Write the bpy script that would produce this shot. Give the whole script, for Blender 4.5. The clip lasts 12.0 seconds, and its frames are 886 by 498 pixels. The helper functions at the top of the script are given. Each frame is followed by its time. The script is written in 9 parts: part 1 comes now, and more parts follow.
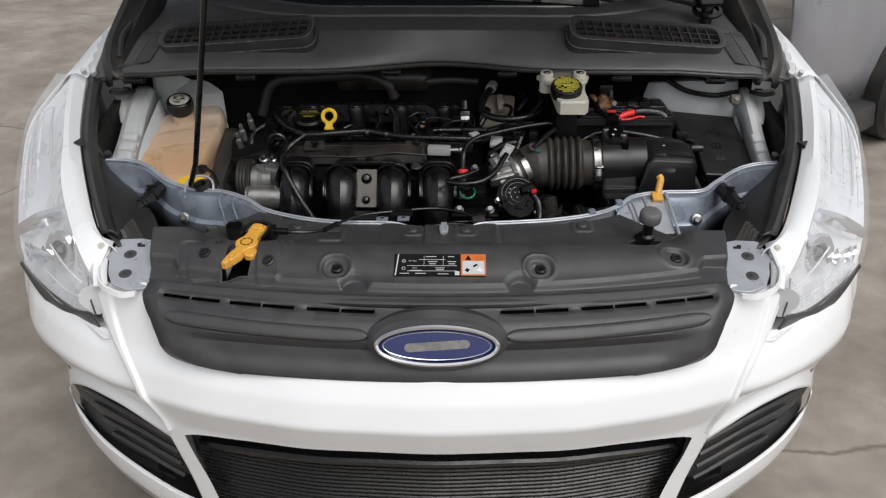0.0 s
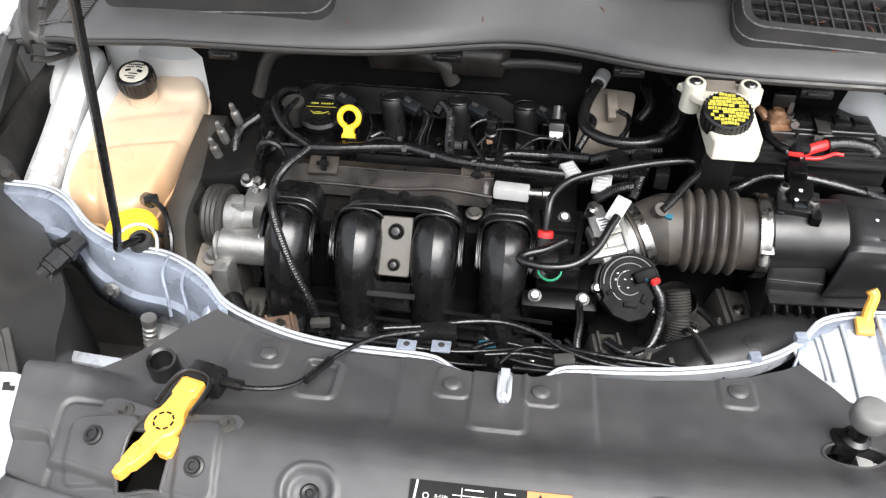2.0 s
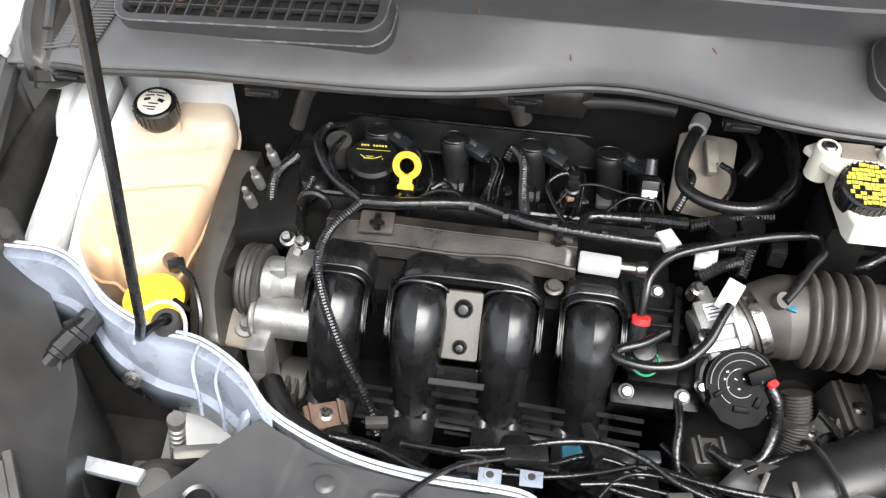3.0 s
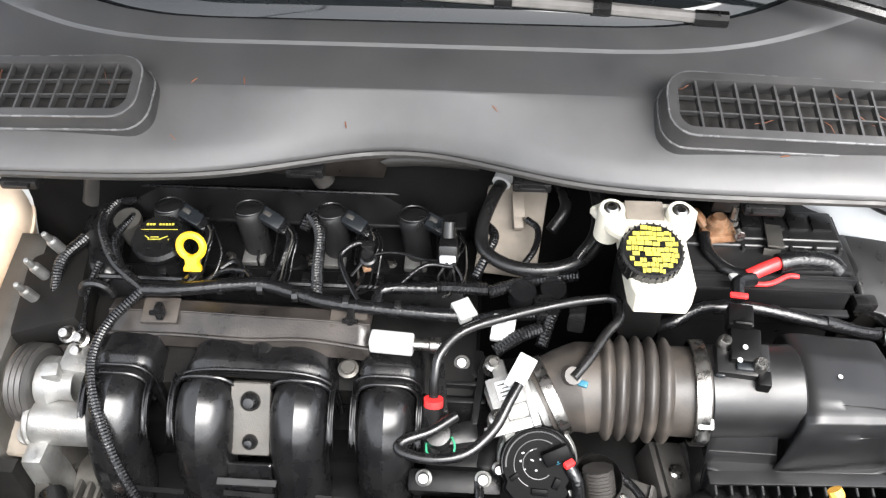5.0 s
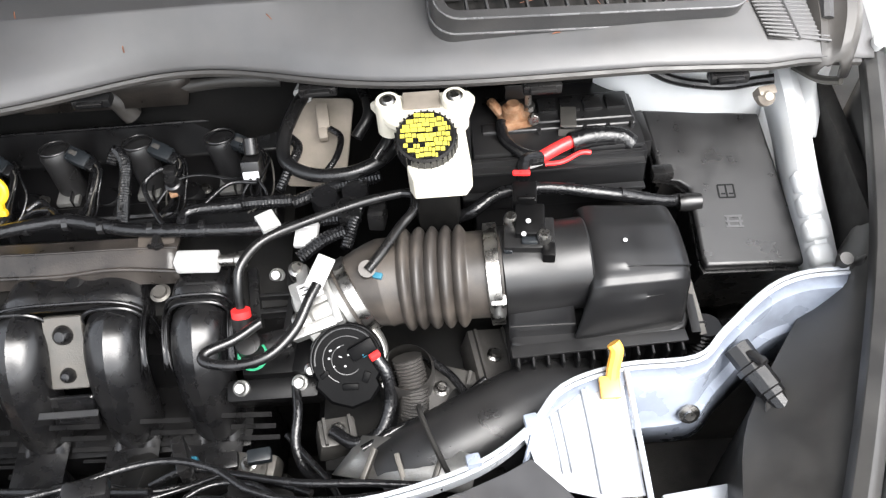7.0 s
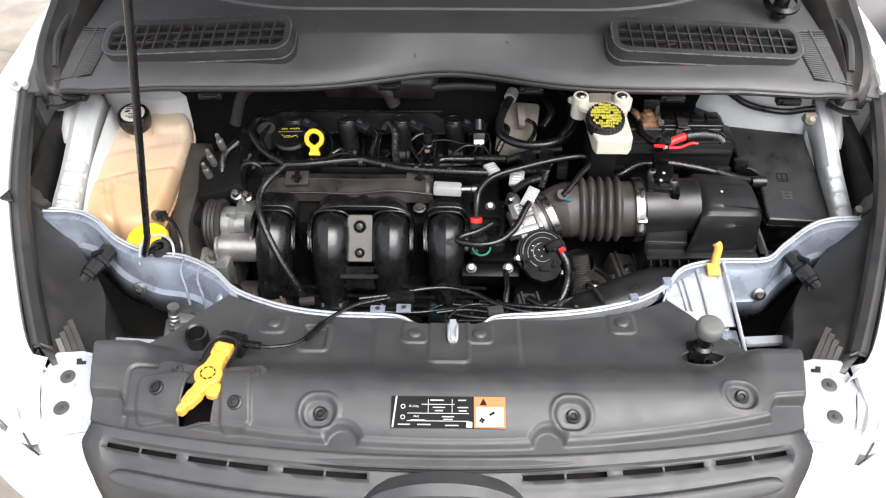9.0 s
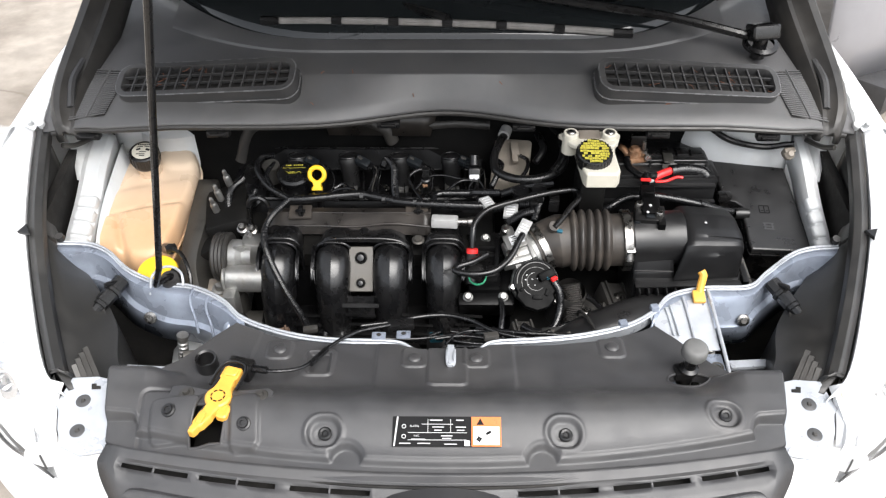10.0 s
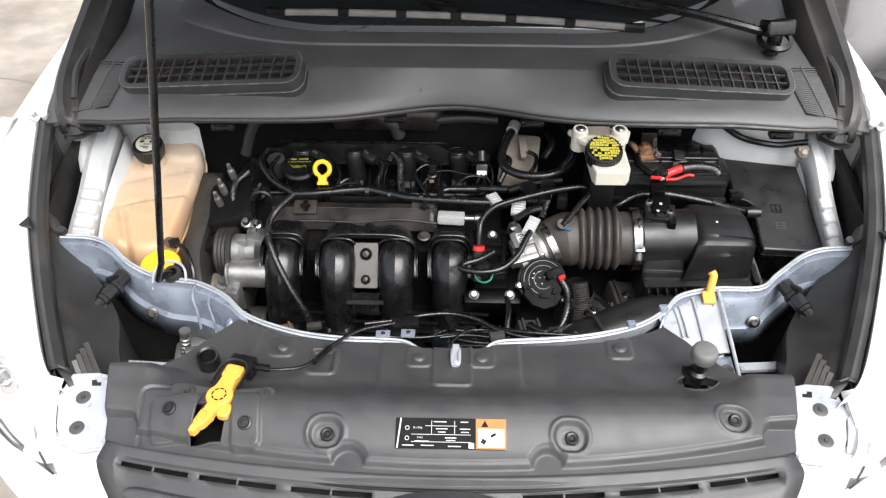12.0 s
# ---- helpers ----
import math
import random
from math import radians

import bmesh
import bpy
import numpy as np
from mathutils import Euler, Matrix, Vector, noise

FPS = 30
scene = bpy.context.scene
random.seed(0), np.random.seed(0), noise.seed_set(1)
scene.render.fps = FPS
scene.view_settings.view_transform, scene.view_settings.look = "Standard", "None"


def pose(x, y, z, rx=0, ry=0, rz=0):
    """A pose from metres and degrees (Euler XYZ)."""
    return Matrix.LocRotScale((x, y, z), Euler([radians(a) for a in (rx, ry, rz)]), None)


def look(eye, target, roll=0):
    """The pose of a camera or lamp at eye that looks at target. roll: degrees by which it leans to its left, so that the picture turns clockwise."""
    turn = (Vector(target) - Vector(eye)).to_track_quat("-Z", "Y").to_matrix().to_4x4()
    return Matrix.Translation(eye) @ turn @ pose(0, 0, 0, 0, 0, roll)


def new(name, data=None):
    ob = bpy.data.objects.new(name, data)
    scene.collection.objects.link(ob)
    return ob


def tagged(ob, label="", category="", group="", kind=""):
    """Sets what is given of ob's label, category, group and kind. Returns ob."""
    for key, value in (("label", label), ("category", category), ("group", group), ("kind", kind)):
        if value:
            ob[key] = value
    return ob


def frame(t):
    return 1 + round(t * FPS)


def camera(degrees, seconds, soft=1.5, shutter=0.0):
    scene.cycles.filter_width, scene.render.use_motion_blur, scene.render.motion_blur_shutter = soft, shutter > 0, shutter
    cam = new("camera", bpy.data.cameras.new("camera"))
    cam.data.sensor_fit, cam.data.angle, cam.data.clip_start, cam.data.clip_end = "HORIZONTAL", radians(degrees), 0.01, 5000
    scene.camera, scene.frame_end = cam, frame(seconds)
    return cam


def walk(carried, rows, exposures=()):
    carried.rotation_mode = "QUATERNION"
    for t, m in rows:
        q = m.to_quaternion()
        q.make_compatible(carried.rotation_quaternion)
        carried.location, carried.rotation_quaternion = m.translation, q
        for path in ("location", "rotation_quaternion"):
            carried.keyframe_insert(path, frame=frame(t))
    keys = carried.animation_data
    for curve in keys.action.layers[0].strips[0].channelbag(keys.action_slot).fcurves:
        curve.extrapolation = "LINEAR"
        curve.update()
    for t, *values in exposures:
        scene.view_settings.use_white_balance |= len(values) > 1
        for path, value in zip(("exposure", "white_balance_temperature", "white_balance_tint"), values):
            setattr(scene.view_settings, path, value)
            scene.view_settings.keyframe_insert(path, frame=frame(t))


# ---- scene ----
cam = camera(55.4, 12.0, soft=1.25)
PATH = [
    (0, (0.019, -0.046, 1.736), (0.007, 1.693, 0.749), -0.0),
    (0.5, (-0.002, 0.128, 1.754), (0.001, 1.842, 0.724), 0.9),
    (1, (-0.019, 0.34, 1.743), (0.036, 2.01, 0.644), 1.1),
    (1.5, (0.011, 0.596, 1.722), (-0.036, 2.194, 0.52), -0.9),
    (2, (0.007, 0.805, 1.709), (-0.159, 2.331, 0.428), 0.8),
    (2.5, (-0.133, 0.955, 1.703), (-0.321, 2.432, 0.368), 2.4),
    (4.5, (-0.065, 1.196, 1.748), (-0.091, 2.641, 0.365), -0.1),
    (5, (0.111, 1.226, 1.759), (0.014, 2.655, 0.363), -0.5),
    (5.5, (0.291, 1.258, 1.775), (0.153, 2.667, 0.362), -1.7),
    (6, (0.398, 1.266, 1.763), (0.256, 2.678, 0.354), -2.9),
    (6.5, (0.438, 1.246, 1.744), (0.334, 2.627, 0.301), -5.1),
    (7, (0.326, 1.161, 1.706), (0.311, 2.529, 0.247), -4.7),
    (7.5, (0.153, 1.021, 1.743), (0.13, 2.377, 0.273), -3.0),
    (9.5, (0.009, 0.429, 1.962), (-0.014, 2.013, 0.741), 0.1),
    (10, (0.009, 0.426, 1.967), (-0.009, 2.018, 0.757), -0.2),
    (10.5, (0.014, 0.435, 1.965), (-0.023, 2.022, 0.749), -0.4),
    (11, (0.014, 0.441, 1.962), (-0.034, 2.023, 0.74), -0.6),
    (11.5, (0.013, 0.449, 1.961), (-0.027, 2.028, 0.735), -0.2),
    (12, (0.011, 0.453, 1.962), (-0.024, 2.032, 0.735), -0.0),
]
walk(cam, [(t, look(eye, target, roll)) for t, eye, target, roll in PATH],
     [(0, -0.2), (0.5, -0.1), (1, 0.4), (1.5, 1.1), (2, 1.63), (2.7, 1.95), (4.3, 2.2), (5.0, 2.4), (5.5, 2.46), (6.5, 2.4), (7.5, 2.05), (9.3, 1.28), (12, 1.23)])

# ---- world and sun: a bright overcast sky ----
world = bpy.data.worlds.new("world")
scene.world = world
world.use_nodes = True
wn = world.node_tree
sky = wn.nodes.new("ShaderNodeTexSky")
sky.sky_type = "NISHITA"
sky.sun_disc = False
sky.sun_elevation, sky.sun_rotation = radians(56), radians(148)
sky.air_density, sky.dust_density = 1.0, 3.0
hazed = wn.nodes.new("ShaderNodeHueSaturation")
hazed.inputs["Saturation"].default_value = 0.25
wn.links.new(sky.outputs["Color"], hazed.inputs["Color"])
wn.links.new(hazed.outputs["Color"], wn.nodes["Background"].inputs["Color"])
wn.nodes["Background"].inputs["Strength"].default_value = 0.15
sun = new("sun", bpy.data.lights.new("sun", "SUN"))
sun.data.energy, sun.data.angle, sun.data.color = 1.95, radians(48), (1.0, 0.98, 0.96)
sun.matrix_basis = look((2.3, -1.8, 6.7), (0, 1.7, 0.9))


# ---- materials ----
def material(name, colour, rough=0.5, metal=0.0, vary=0.15, scale=60.0, bump=0.1, grain=400.0, coat=0.0, dirt=None, dirt_amount=0.0,
             dirt_scale=9.0, spec=0.5, rough_vary=0.1, islands=0.0):
    m = bpy.data.materials.new(name)
    m.use_nodes = True
    nt = m.node_tree
    add, link = nt.nodes.new, nt.links.new
    shader = nt.nodes["Principled BSDF"]
    place = add("ShaderNodeTexCoord")
    blotch = add("ShaderNodeTexNoise")
    blotch.inputs["Scale"].default_value, blotch.inputs["Detail"].default_value = scale, 6
    link(place.outputs["Object"], blotch.inputs["Vector"])
    fine = add("ShaderNodeTexNoise")
    fine.inputs["Scale"].default_value, fine.inputs["Detail"].default_value = grain, 3
    link(place.outputs["Object"], fine.inputs["Vector"])
    ramp = add("ShaderNodeMapRange")
    ramp.inputs["From Min"].default_value, ramp.inputs["From Max"].default_value = 0.3, 0.7
    ramp.inputs["To Min"].default_value, ramp.inputs["To Max"].default_value = 1 - vary, 1 + vary
    link(blotch.outputs["Fac"], ramp.inputs["Value"])
    tone = add("ShaderNodeVectorMath")
    tone.operation = "SCALE"
    tone.inputs[0].default_value = colour[:3]
    link(ramp.outputs["Result"], tone.inputs["Scale"])
    last = tone.outputs["Vector"]
    if dirt:
        spread = add("ShaderNodeTexNoise")
        spread.inputs["Scale"].default_value, spread.inputs["Detail"].default_value = dirt_scale, 8
        spread.inputs["Roughness"].default_value = 0.65
        link(place.outputs["Object"], spread.inputs["Vector"])
        mask = add("ShaderNodeMapRange")
        mask.inputs["From Min"].default_value, mask.inputs["From Max"].default_value = 0.42, 0.68
        mask.inputs["To Max"].default_value = dirt_amount
        link(spread.outputs["Fac"], mask.inputs["Value"])
        mix = add("ShaderNodeMix")
        mix.data_type = "RGBA"
        link(mask.outputs["Result"], mix.inputs["Factor"])
        link(last, mix.inputs["A"])
        mix.inputs["B"].default_value = (*dirt, 1)
        last = mix.outputs["Result"]
    if islands:
        info = add("ShaderNodeObjectInfo")
        shift = add("ShaderNodeMapRange")
        shift.inputs["To Min"].default_value, shift.inputs["To Max"].default_value = 1 - islands, 1 + islands
        link(info.outputs["Random"], shift.inputs["Value"])
        vm = add("ShaderNodeVectorMath")
        vm.operation = "SCALE"
        link(last, vm.inputs[0])
        link(shift.outputs["Result"], vm.inputs["Scale"])
        last = vm.outputs["Vector"]
    link(last, shader.inputs["Base Color"])
    rr = add("ShaderNodeMapRange")
    rr.inputs["From Min"].default_value, rr.inputs["From Max"].default_value = 0.3, 0.7
    rr.inputs["To Min"].default_value, rr.inputs["To Max"].default_value = max(0.02, rough - rough_vary), min(1, rough + rough_vary)
    link(blotch.outputs["Fac"], rr.inputs["Value"])
    link(rr.outputs["Result"], shader.inputs["Roughness"])
    shader.inputs["Metallic"].default_value = metal
    shader.inputs["Coat Weight"].default_value = coat
    shader.inputs["Coat Roughness"].default_value = 0.06
    shader.inputs["Specular IOR Level"].default_value = spec
    if bump:
        relief = add("ShaderNodeBump")
        relief.inputs["Strength"].default_value, relief.inputs["Distance"].default_value = bump, 0.001
        link(fine.outputs["Fac"], relief.inputs["Height"])
        link(relief.outputs["Normal"], shader.inputs["Normal"])
    return m


white_paint = material("white car paint", (0.82, 0.83, 0.84), 0.30, 0, 0.012, 2.5, 0.02, 900, coat=0.6, rough_vary=0.03)
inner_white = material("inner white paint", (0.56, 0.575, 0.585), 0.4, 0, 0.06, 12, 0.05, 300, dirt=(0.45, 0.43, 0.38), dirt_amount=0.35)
rail_paint = material("blue grey primer", (0.27, 0.305, 0.37), 0.30, 0.3, 0.16, 22, 0.10, 160, dirt=(0.16, 0.175, 0.21), dirt_amount=0.75, dirt_scale=14)
rail_white = material("pale blue grey paint", (0.40, 0.42, 0.45), 0.32, 0.2, 0.10, 20, 0.08, 200, dirt=(0.28, 0.29, 0.31), dirt_amount=0.5, dirt_scale=14)
black_plastic = material("textured black plastic", (0.039, 0.039, 0.041), 0.40, 0, 0.12, 30, 0.30, 1400, dirt=(0.085, 0.08, 0.075), dirt_amount=0.25, dirt_scale=7, spec=0.5)
# Paler than the vent: the bright sheen along its edges is put into this colour.
sheen_black = material("paler plastic for edge sheen", (0.10, 0.10, 0.102), 0.26, 0, 0.25, 40, 0.1, 900, spec=0.7)
cowl_plastic = material("weathered grey black plastic", (0.068, 0.068, 0.070), 0.40, 0, 0.12, 14, 0.3, 1400, dirt=(0.10, 0.094, 0.088), dirt_amount=0.4, dirt_scale=5)
vent_plastic = material("dull black plastic", (0.030, 0.030, 0.031), 0.42, 0, 0.12, 14, 0.3, 1400, dirt=(0.09, 0.085, 0.08), dirt_amount=0.3, dirt_scale=8)
smooth_black = material("smooth black plastic", (0.0060, 0.0060, 0.0064), 0.30, 0, 0.15, 30, 0.08, 700, dirt=(0.022, 0.020, 0.018), dirt_amount=0.25)
gloss_black = material("glossy black moulding", (0.005, 0.005, 0.0055), 0.28, 0, 0.2, 40, 0.03, 600, dirt=(0.016, 0.015, 0.014), dirt_amount=0.3, dirt_scale=20, rough_vary=0.06, coat=0.08, spec=0.5)
trim_grey = material("dark grey trim", (0.055, 0.055, 0.056), 0.40, 0, 0.12, 20, 0.1, 700)
satin_black = material("satin black plastic", (0.0085, 0.0085, 0.009), 0.36, 0, 0.12, 20, 0.12, 900, dirt=(0.022, 0.020, 0.018), dirt_amount=0.2, spec=0.5)
valve_black = material("black moulded cover plastic", (0.0035, 0.0035, 0.0038), 0.34, 0, 0.15, 30, 0.1, 700, dirt=(0.011, 0.010, 0.0095), dirt_amount=0.3, spec=0.16)
fire_black = material("black firewall matting", (0.003, 0.003, 0.003), 0.8, 0, 0.3, 20, 0.4, 200, spec=0.08, dirt=(0.008, 0.0075, 0.007), dirt_amount=0.5)
guard_black = material("dusty black sheet plastic", (0.026, 0.0255, 0.025), 0.42, 0, 0.2, 12, 0.15, 900, dirt=(0.06, 0.056, 0.05), dirt_amount=0.4, dirt_scale=6)
matte_black = material("matte black plastic", (0.0022, 0.0022, 0.0024), 0.35, 0, 0.15, 40, 0.15, 900, dirt=(0.007, 0.0064, 0.006), dirt_amount=0.3, spec=0.15)
lid_black = material("grained black lid plastic", (0.011, 0.011, 0.0115), 0.34, 0, 0.12, 30, 0.3, 1200, dirt=(0.024, 0.022, 0.021), dirt_amount=0.25, spec=0.5)
rubber = material("grey black rubber", (0.022, 0.021, 0.020), 0.46, 0, 0.15, 30, 0.1, 500, dirt=(0.06, 0.054, 0.048), dirt_amount=0.4)
knob_rubber = material("worn grey rubber", (0.11, 0.11, 0.107), 0.6, 0, 0.15, 40, 0.2, 600)
hose_rubber = material("dusty brown black rubber", (0.030, 0.026, 0.023), 0.48, 0, 0.25, 30, 0.15, 500, dirt=(0.085, 0.070, 0.056), dirt_amount=0.55, dirt_scale=14)
plug_grey = material("dark grey plug plastic", (0.010, 0.012, 0.014), 0.30, 0, 0.1, 30, 0.1, 700)
cable_black = material("black cable tape", (0.0055, 0.0055, 0.006), 0.22, 0, 0.2, 60, 0.75, 240)
felt = material("black felt liner", (0.012, 0.0115, 0.011), 0.8, 0, 0.25, 40, 0.5, 900, spec=0.25, dirt=(0.06, 0.055, 0.05), dirt_amount=0.35)
# Near black: the shade deep in the bay is put into this colour.
dark_void = material("near black metal", (0.0035, 0.0035, 0.0035), 0.6, 0.1, 0.3, 20, 0.3, 200, spec=0.2, dirt=(0.012, 0.011, 0.0095), dirt_amount=0.5)
aluminium = material("cast aluminium", (0.36, 0.36, 0.35), 0.46, 0.85, 0.25, 50, 0.5, 400, dirt=(0.10, 0.085, 0.07), dirt_amount=0.65, dirt_scale=25)
dull_metal = material("dull grey metal", (0.11, 0.106, 0.098), 0.5, 0.7, 0.2, 40, 0.3, 400, dirt=(0.08, 0.068, 0.056), dirt_amount=0.5, dirt_scale=20)
steel = material("zinc plated steel", (0.33, 0.32, 0.305), 0.30, 1.0, 0.2, 80, 0.15, 700)
chrome = material("chrome", (0.80, 0.80, 0.81), 0.08, 1.0, 0.02, 30, 0, 500, rough_vary=0.03)
tan_plate = material("dusty heat plate", (0.24, 0.21, 0.175), 0.6, 0.2, 0.2, 30, 0.2, 300, dirt=(0.14, 0.12, 0.1), dirt_amount=0.5)
shield_grey = material("brown grey heat sleeve", (0.016, 0.014, 0.0125), 0.34, 0.1, 0.25, 25, 0.3, 300, dirt=(0.060, 0.050, 0.043), dirt_amount=0.5, dirt_scale=12)
tank_plastic = material("stained amber tank plastic", (0.60, 0.385, 0.225), 0.32, 0, 0.10, 9, 0.06, 120, dirt=(0.52, 0.30, 0.16), dirt_amount=0.6, dirt_scale=6)
# amber residue settles in the tank's lower, front end; the rest stays milky
tn = tank_plastic.node_tree
tank_coord, tank_axis, tank_fall, tank_mix = tn.nodes.new("ShaderNodeTexCoord"), tn.nodes.new("ShaderNodeSeparateXYZ"), tn.nodes.new("ShaderNodeMapRange"), tn.nodes.new("ShaderNodeMix")
tank_mix.data_type = "RGBA"
tn.links.new(tank_coord.outputs["Object"], tank_axis.inputs["Vector"])
tank_fall.inputs["From Min"].default_value, tank_fall.inputs["From Max"].default_value = -0.08, 0.12
tn.links.new(tank_axis.outputs["Y"], tank_fall.inputs["Value"])
tank_socket = tn.nodes["Principled BSDF"].inputs["Base Color"]
tn.links.new(tank_fall.outputs["Result"], tank_mix.inputs["Factor"])
tn.links.new(tank_socket.links[0].from_socket, tank_mix.inputs["A"])
tank_mix.inputs["B"].default_value = (0.62, 0.50, 0.38, 1)
tn.links.new(tank_mix.outputs["Result"], tank_socket)
rust_metal = material("rusty brown metal", (0.14, 0.085, 0.055), 0.7, 0.2, 0.3, 50, 0.5, 300, dirt=(0.05, 0.04, 0.035), dirt_amount=0.6)
bracket_grey = material("grey coated sheet", (0.050, 0.048, 0.045), 0.45, 0.3, 0.2, 30, 0.2, 300, dirt=(0.05, 0.045, 0.04), dirt_amount=0.5)
milky = material("milky white plastic", (0.52, 0.50, 0.43), 0.4, 0, 0.05, 20, 0.05, 300, dirt=(0.50, 0.46, 0.37), dirt_amount=0.4)
yellow = material("yellow plastic", (0.85, 0.52, 0.02), 0.38, 0, 0.06, 40, 0.05, 500)
orange_yellow = material("orange yellow plastic", (0.66, 0.34, 0.055), 0.4, 0, 0.08, 40, 0.1, 500)
lid_yellow = material("printed yellow", (0.42, 0.37, 0.05), 0.5, 0, 0.08, 100, 0.0, 500)
red_plastic = material("red plastic", (0.75, 0.03, 0.03), 0.35, 0, 0.08, 40, 0.05, 500)
label_black = material("label black film", (0.006, 0.006, 0.0065), 0.55, 0, 0.1, 40, 0.02, 500, spec=0.12)
label_white = material("label white print", (0.50, 0.50, 0.50), 0.5, 0, 0.04, 60, 0.0, 500)
tag_white = material("white tag film", (0.34, 0.34, 0.335), 0.5, 0, 0.08, 60, 0.1, 500)
cap_black = material("black motor cap plastic", (0.0018, 0.0018, 0.002), 0.35, 0, 0.15, 40, 0.1, 700, spec=0.05)
label_orange = material("label orange print", (0.52, 0.125, 0.015), 0.45, 0, 0.05, 60, 0.0, 500)
rust = material("corroded copper brown", (0.22, 0.105, 0.05), 0.6, 0.35, 0.3, 90, 0.6, 300, dirt=(0.42, 0.30, 0.20), dirt_amount=0.5, dirt_scale=60)
badge_blue = material("badge blue enamel", (0.012, 0.02, 0.11), 0.2, 0.2, 0.05, 60, 0.0, 500, coat=0.8)
blue_plastic = material("teal blue plastic", (0.02, 0.11, 0.16), 0.4, 0, 0.05, 60, 0.0, 500)
green_plastic = material("green plastic", (0.03, 0.28, 0.14), 0.4, 0, 0.1, 60, 0.0, 500)
grey_paint = material("silver grey car paint", (0.30, 0.30, 0.32), 0.35, 0.4, 0.04, 8, 0.02, 900, coat=0.5)
leaf_red = material("dry red needle", (0.17, 0.065, 0.035), 0.7, 0, 0.3, 80, 0.1, 500)
glass_dark = material("dark windscreen glass", (0.012, 0.014, 0.015), 0.05, 0, 0.05, 20, 0, 500, rough_vary=0.03)
lamp_grey = material("lamp housing grey", (0.74, 0.75, 0.77), 0.3, 0.2, 0.05, 20, 0.0, 300)
stone = material("pale stone", (0.55, 0.50, 0.43), 0.8, 0, 0.15, 12, 0.4, 80)

concrete = material("stained concrete", (0.31, 0.275, 0.235), 0.85, 0, 0.20, 7.0, 0.6, 45, dirt=(0.16, 0.135, 0.11), dirt_amount=0.75, dirt_scale=2.0)

cn = concrete.node_tree
cadd, clink = cn.nodes.new, cn.links.new
crack_place, crack_warp, crack_shift, cracks, crack_line, crack_mix = cadd("ShaderNodeTexCoord"), cadd("ShaderNodeTexNoise"), cadd("ShaderNodeMix"), cadd("ShaderNodeTexVoronoi"), cadd("ShaderNodeMapRange"), cadd("ShaderNodeMix")
crack_warp.inputs["Scale"].default_value, crack_warp.inputs["Detail"].default_value = 3.0, 6
crack_shift.data_type = crack_mix.data_type = "RGBA"
crack_shift.inputs["Factor"].default_value = 0.14
cracks.feature = "DISTANCE_TO_EDGE"
cracks.inputs["Scale"].default_value = 0.42
crack_line.inputs["From Max"].default_value = 0.004
clink(crack_place.outputs["Object"], crack_warp.inputs["Vector"])
clink(crack_place.outputs["Object"], crack_shift.inputs["A"])
clink(crack_warp.outputs["Color"], crack_shift.inputs["B"])
clink(crack_shift.outputs["Result"], cracks.inputs["Vector"])
clink(cracks.outputs["Distance"], crack_line.inputs["Value"])
clink(crack_line.outputs["Result"], crack_mix.inputs["Factor"])
crack_socket = cn.nodes["Principled BSDF"].inputs["Base Color"]
clink(crack_socket.links[0].from_socket, crack_mix.inputs["B"])
crack_mix.inputs["A"].default_value = (0.16, 0.135, 0.11, 1)
clink(crack_mix.outputs["Result"], crack_socket)

lens_clear = material("clear headlamp lens", (0.78, 0.80, 0.82), 0.06, 0, 0.04, 10, 0.0, 500, rough_vary=0.03)
lens_clear.node_tree.nodes["Principled BSDF"].inputs["Alpha"].default_value = 0.22


# ---- shaping helpers ----
def thing(name, base, label, category, group="", kind=""):
    ob = new(name)
    ob.location = base
    ob.empty_display_size = 0.05
    return tagged(ob, label, category, group, kind)


def root_of(ob):
    while ob.parent:
        ob = ob.parent
    return ob


def part(name, bm, mat, parent, label="", bevel=0.0, solid=0.0, sharp=32, smooth=True, solid_off=-1, segs=2):
    bmesh.ops.recalc_face_normals(bm, faces=bm.faces)
    if parent:
        bm.transform(Matrix.Translation(-Vector(root_of(parent).location)))
    me = bpy.data.meshes.new(name)
    bm.to_mesh(me)
    bm.free()
    ob = new(name, me)
    for one in (mat if isinstance(mat, (list, tuple)) else [mat]):
        me.materials.append(one)
    ob.parent = parent
    if smooth:
        me.shade_smooth()
        me.set_sharp_from_angle(angle=radians(sharp))
    if solid:
        mod = ob.modifiers.new("thickness", "SOLIDIFY")
        mod.thickness, mod.offset = solid, solid_off
    if bevel:
        mod = ob.modifiers.new("edge", "BEVEL")
        mod.width, mod.segments, mod.limit_method, mod.angle_limit = bevel, segs, "ANGLE", radians(40)
        mod.harden_normals = False
    if label:
        ob["label"] = label
    return ob


def spline(points, steps=6):
    pts = [Vector(p) for p in points]
    if len(pts) < 3:
        return [pts[0].lerp(pts[-1], i / steps) for i in range(steps + 1)]
    ext = [2 * pts[0] - pts[1], *pts, 2 * pts[-1] - pts[-2]]
    out = []
    for a, b, c, d in zip(ext, ext[1:], ext[2:], ext[3:]):
        for i in range(steps):
            t = i / steps
            out.append(0.5 * (2 * b + (c - a) * t + (2 * a - 5 * b + 4 * c - d) * t * t + (3 * b - 3 * c + d - a) * t ** 3))
    out.append(pts[-1])
    return out


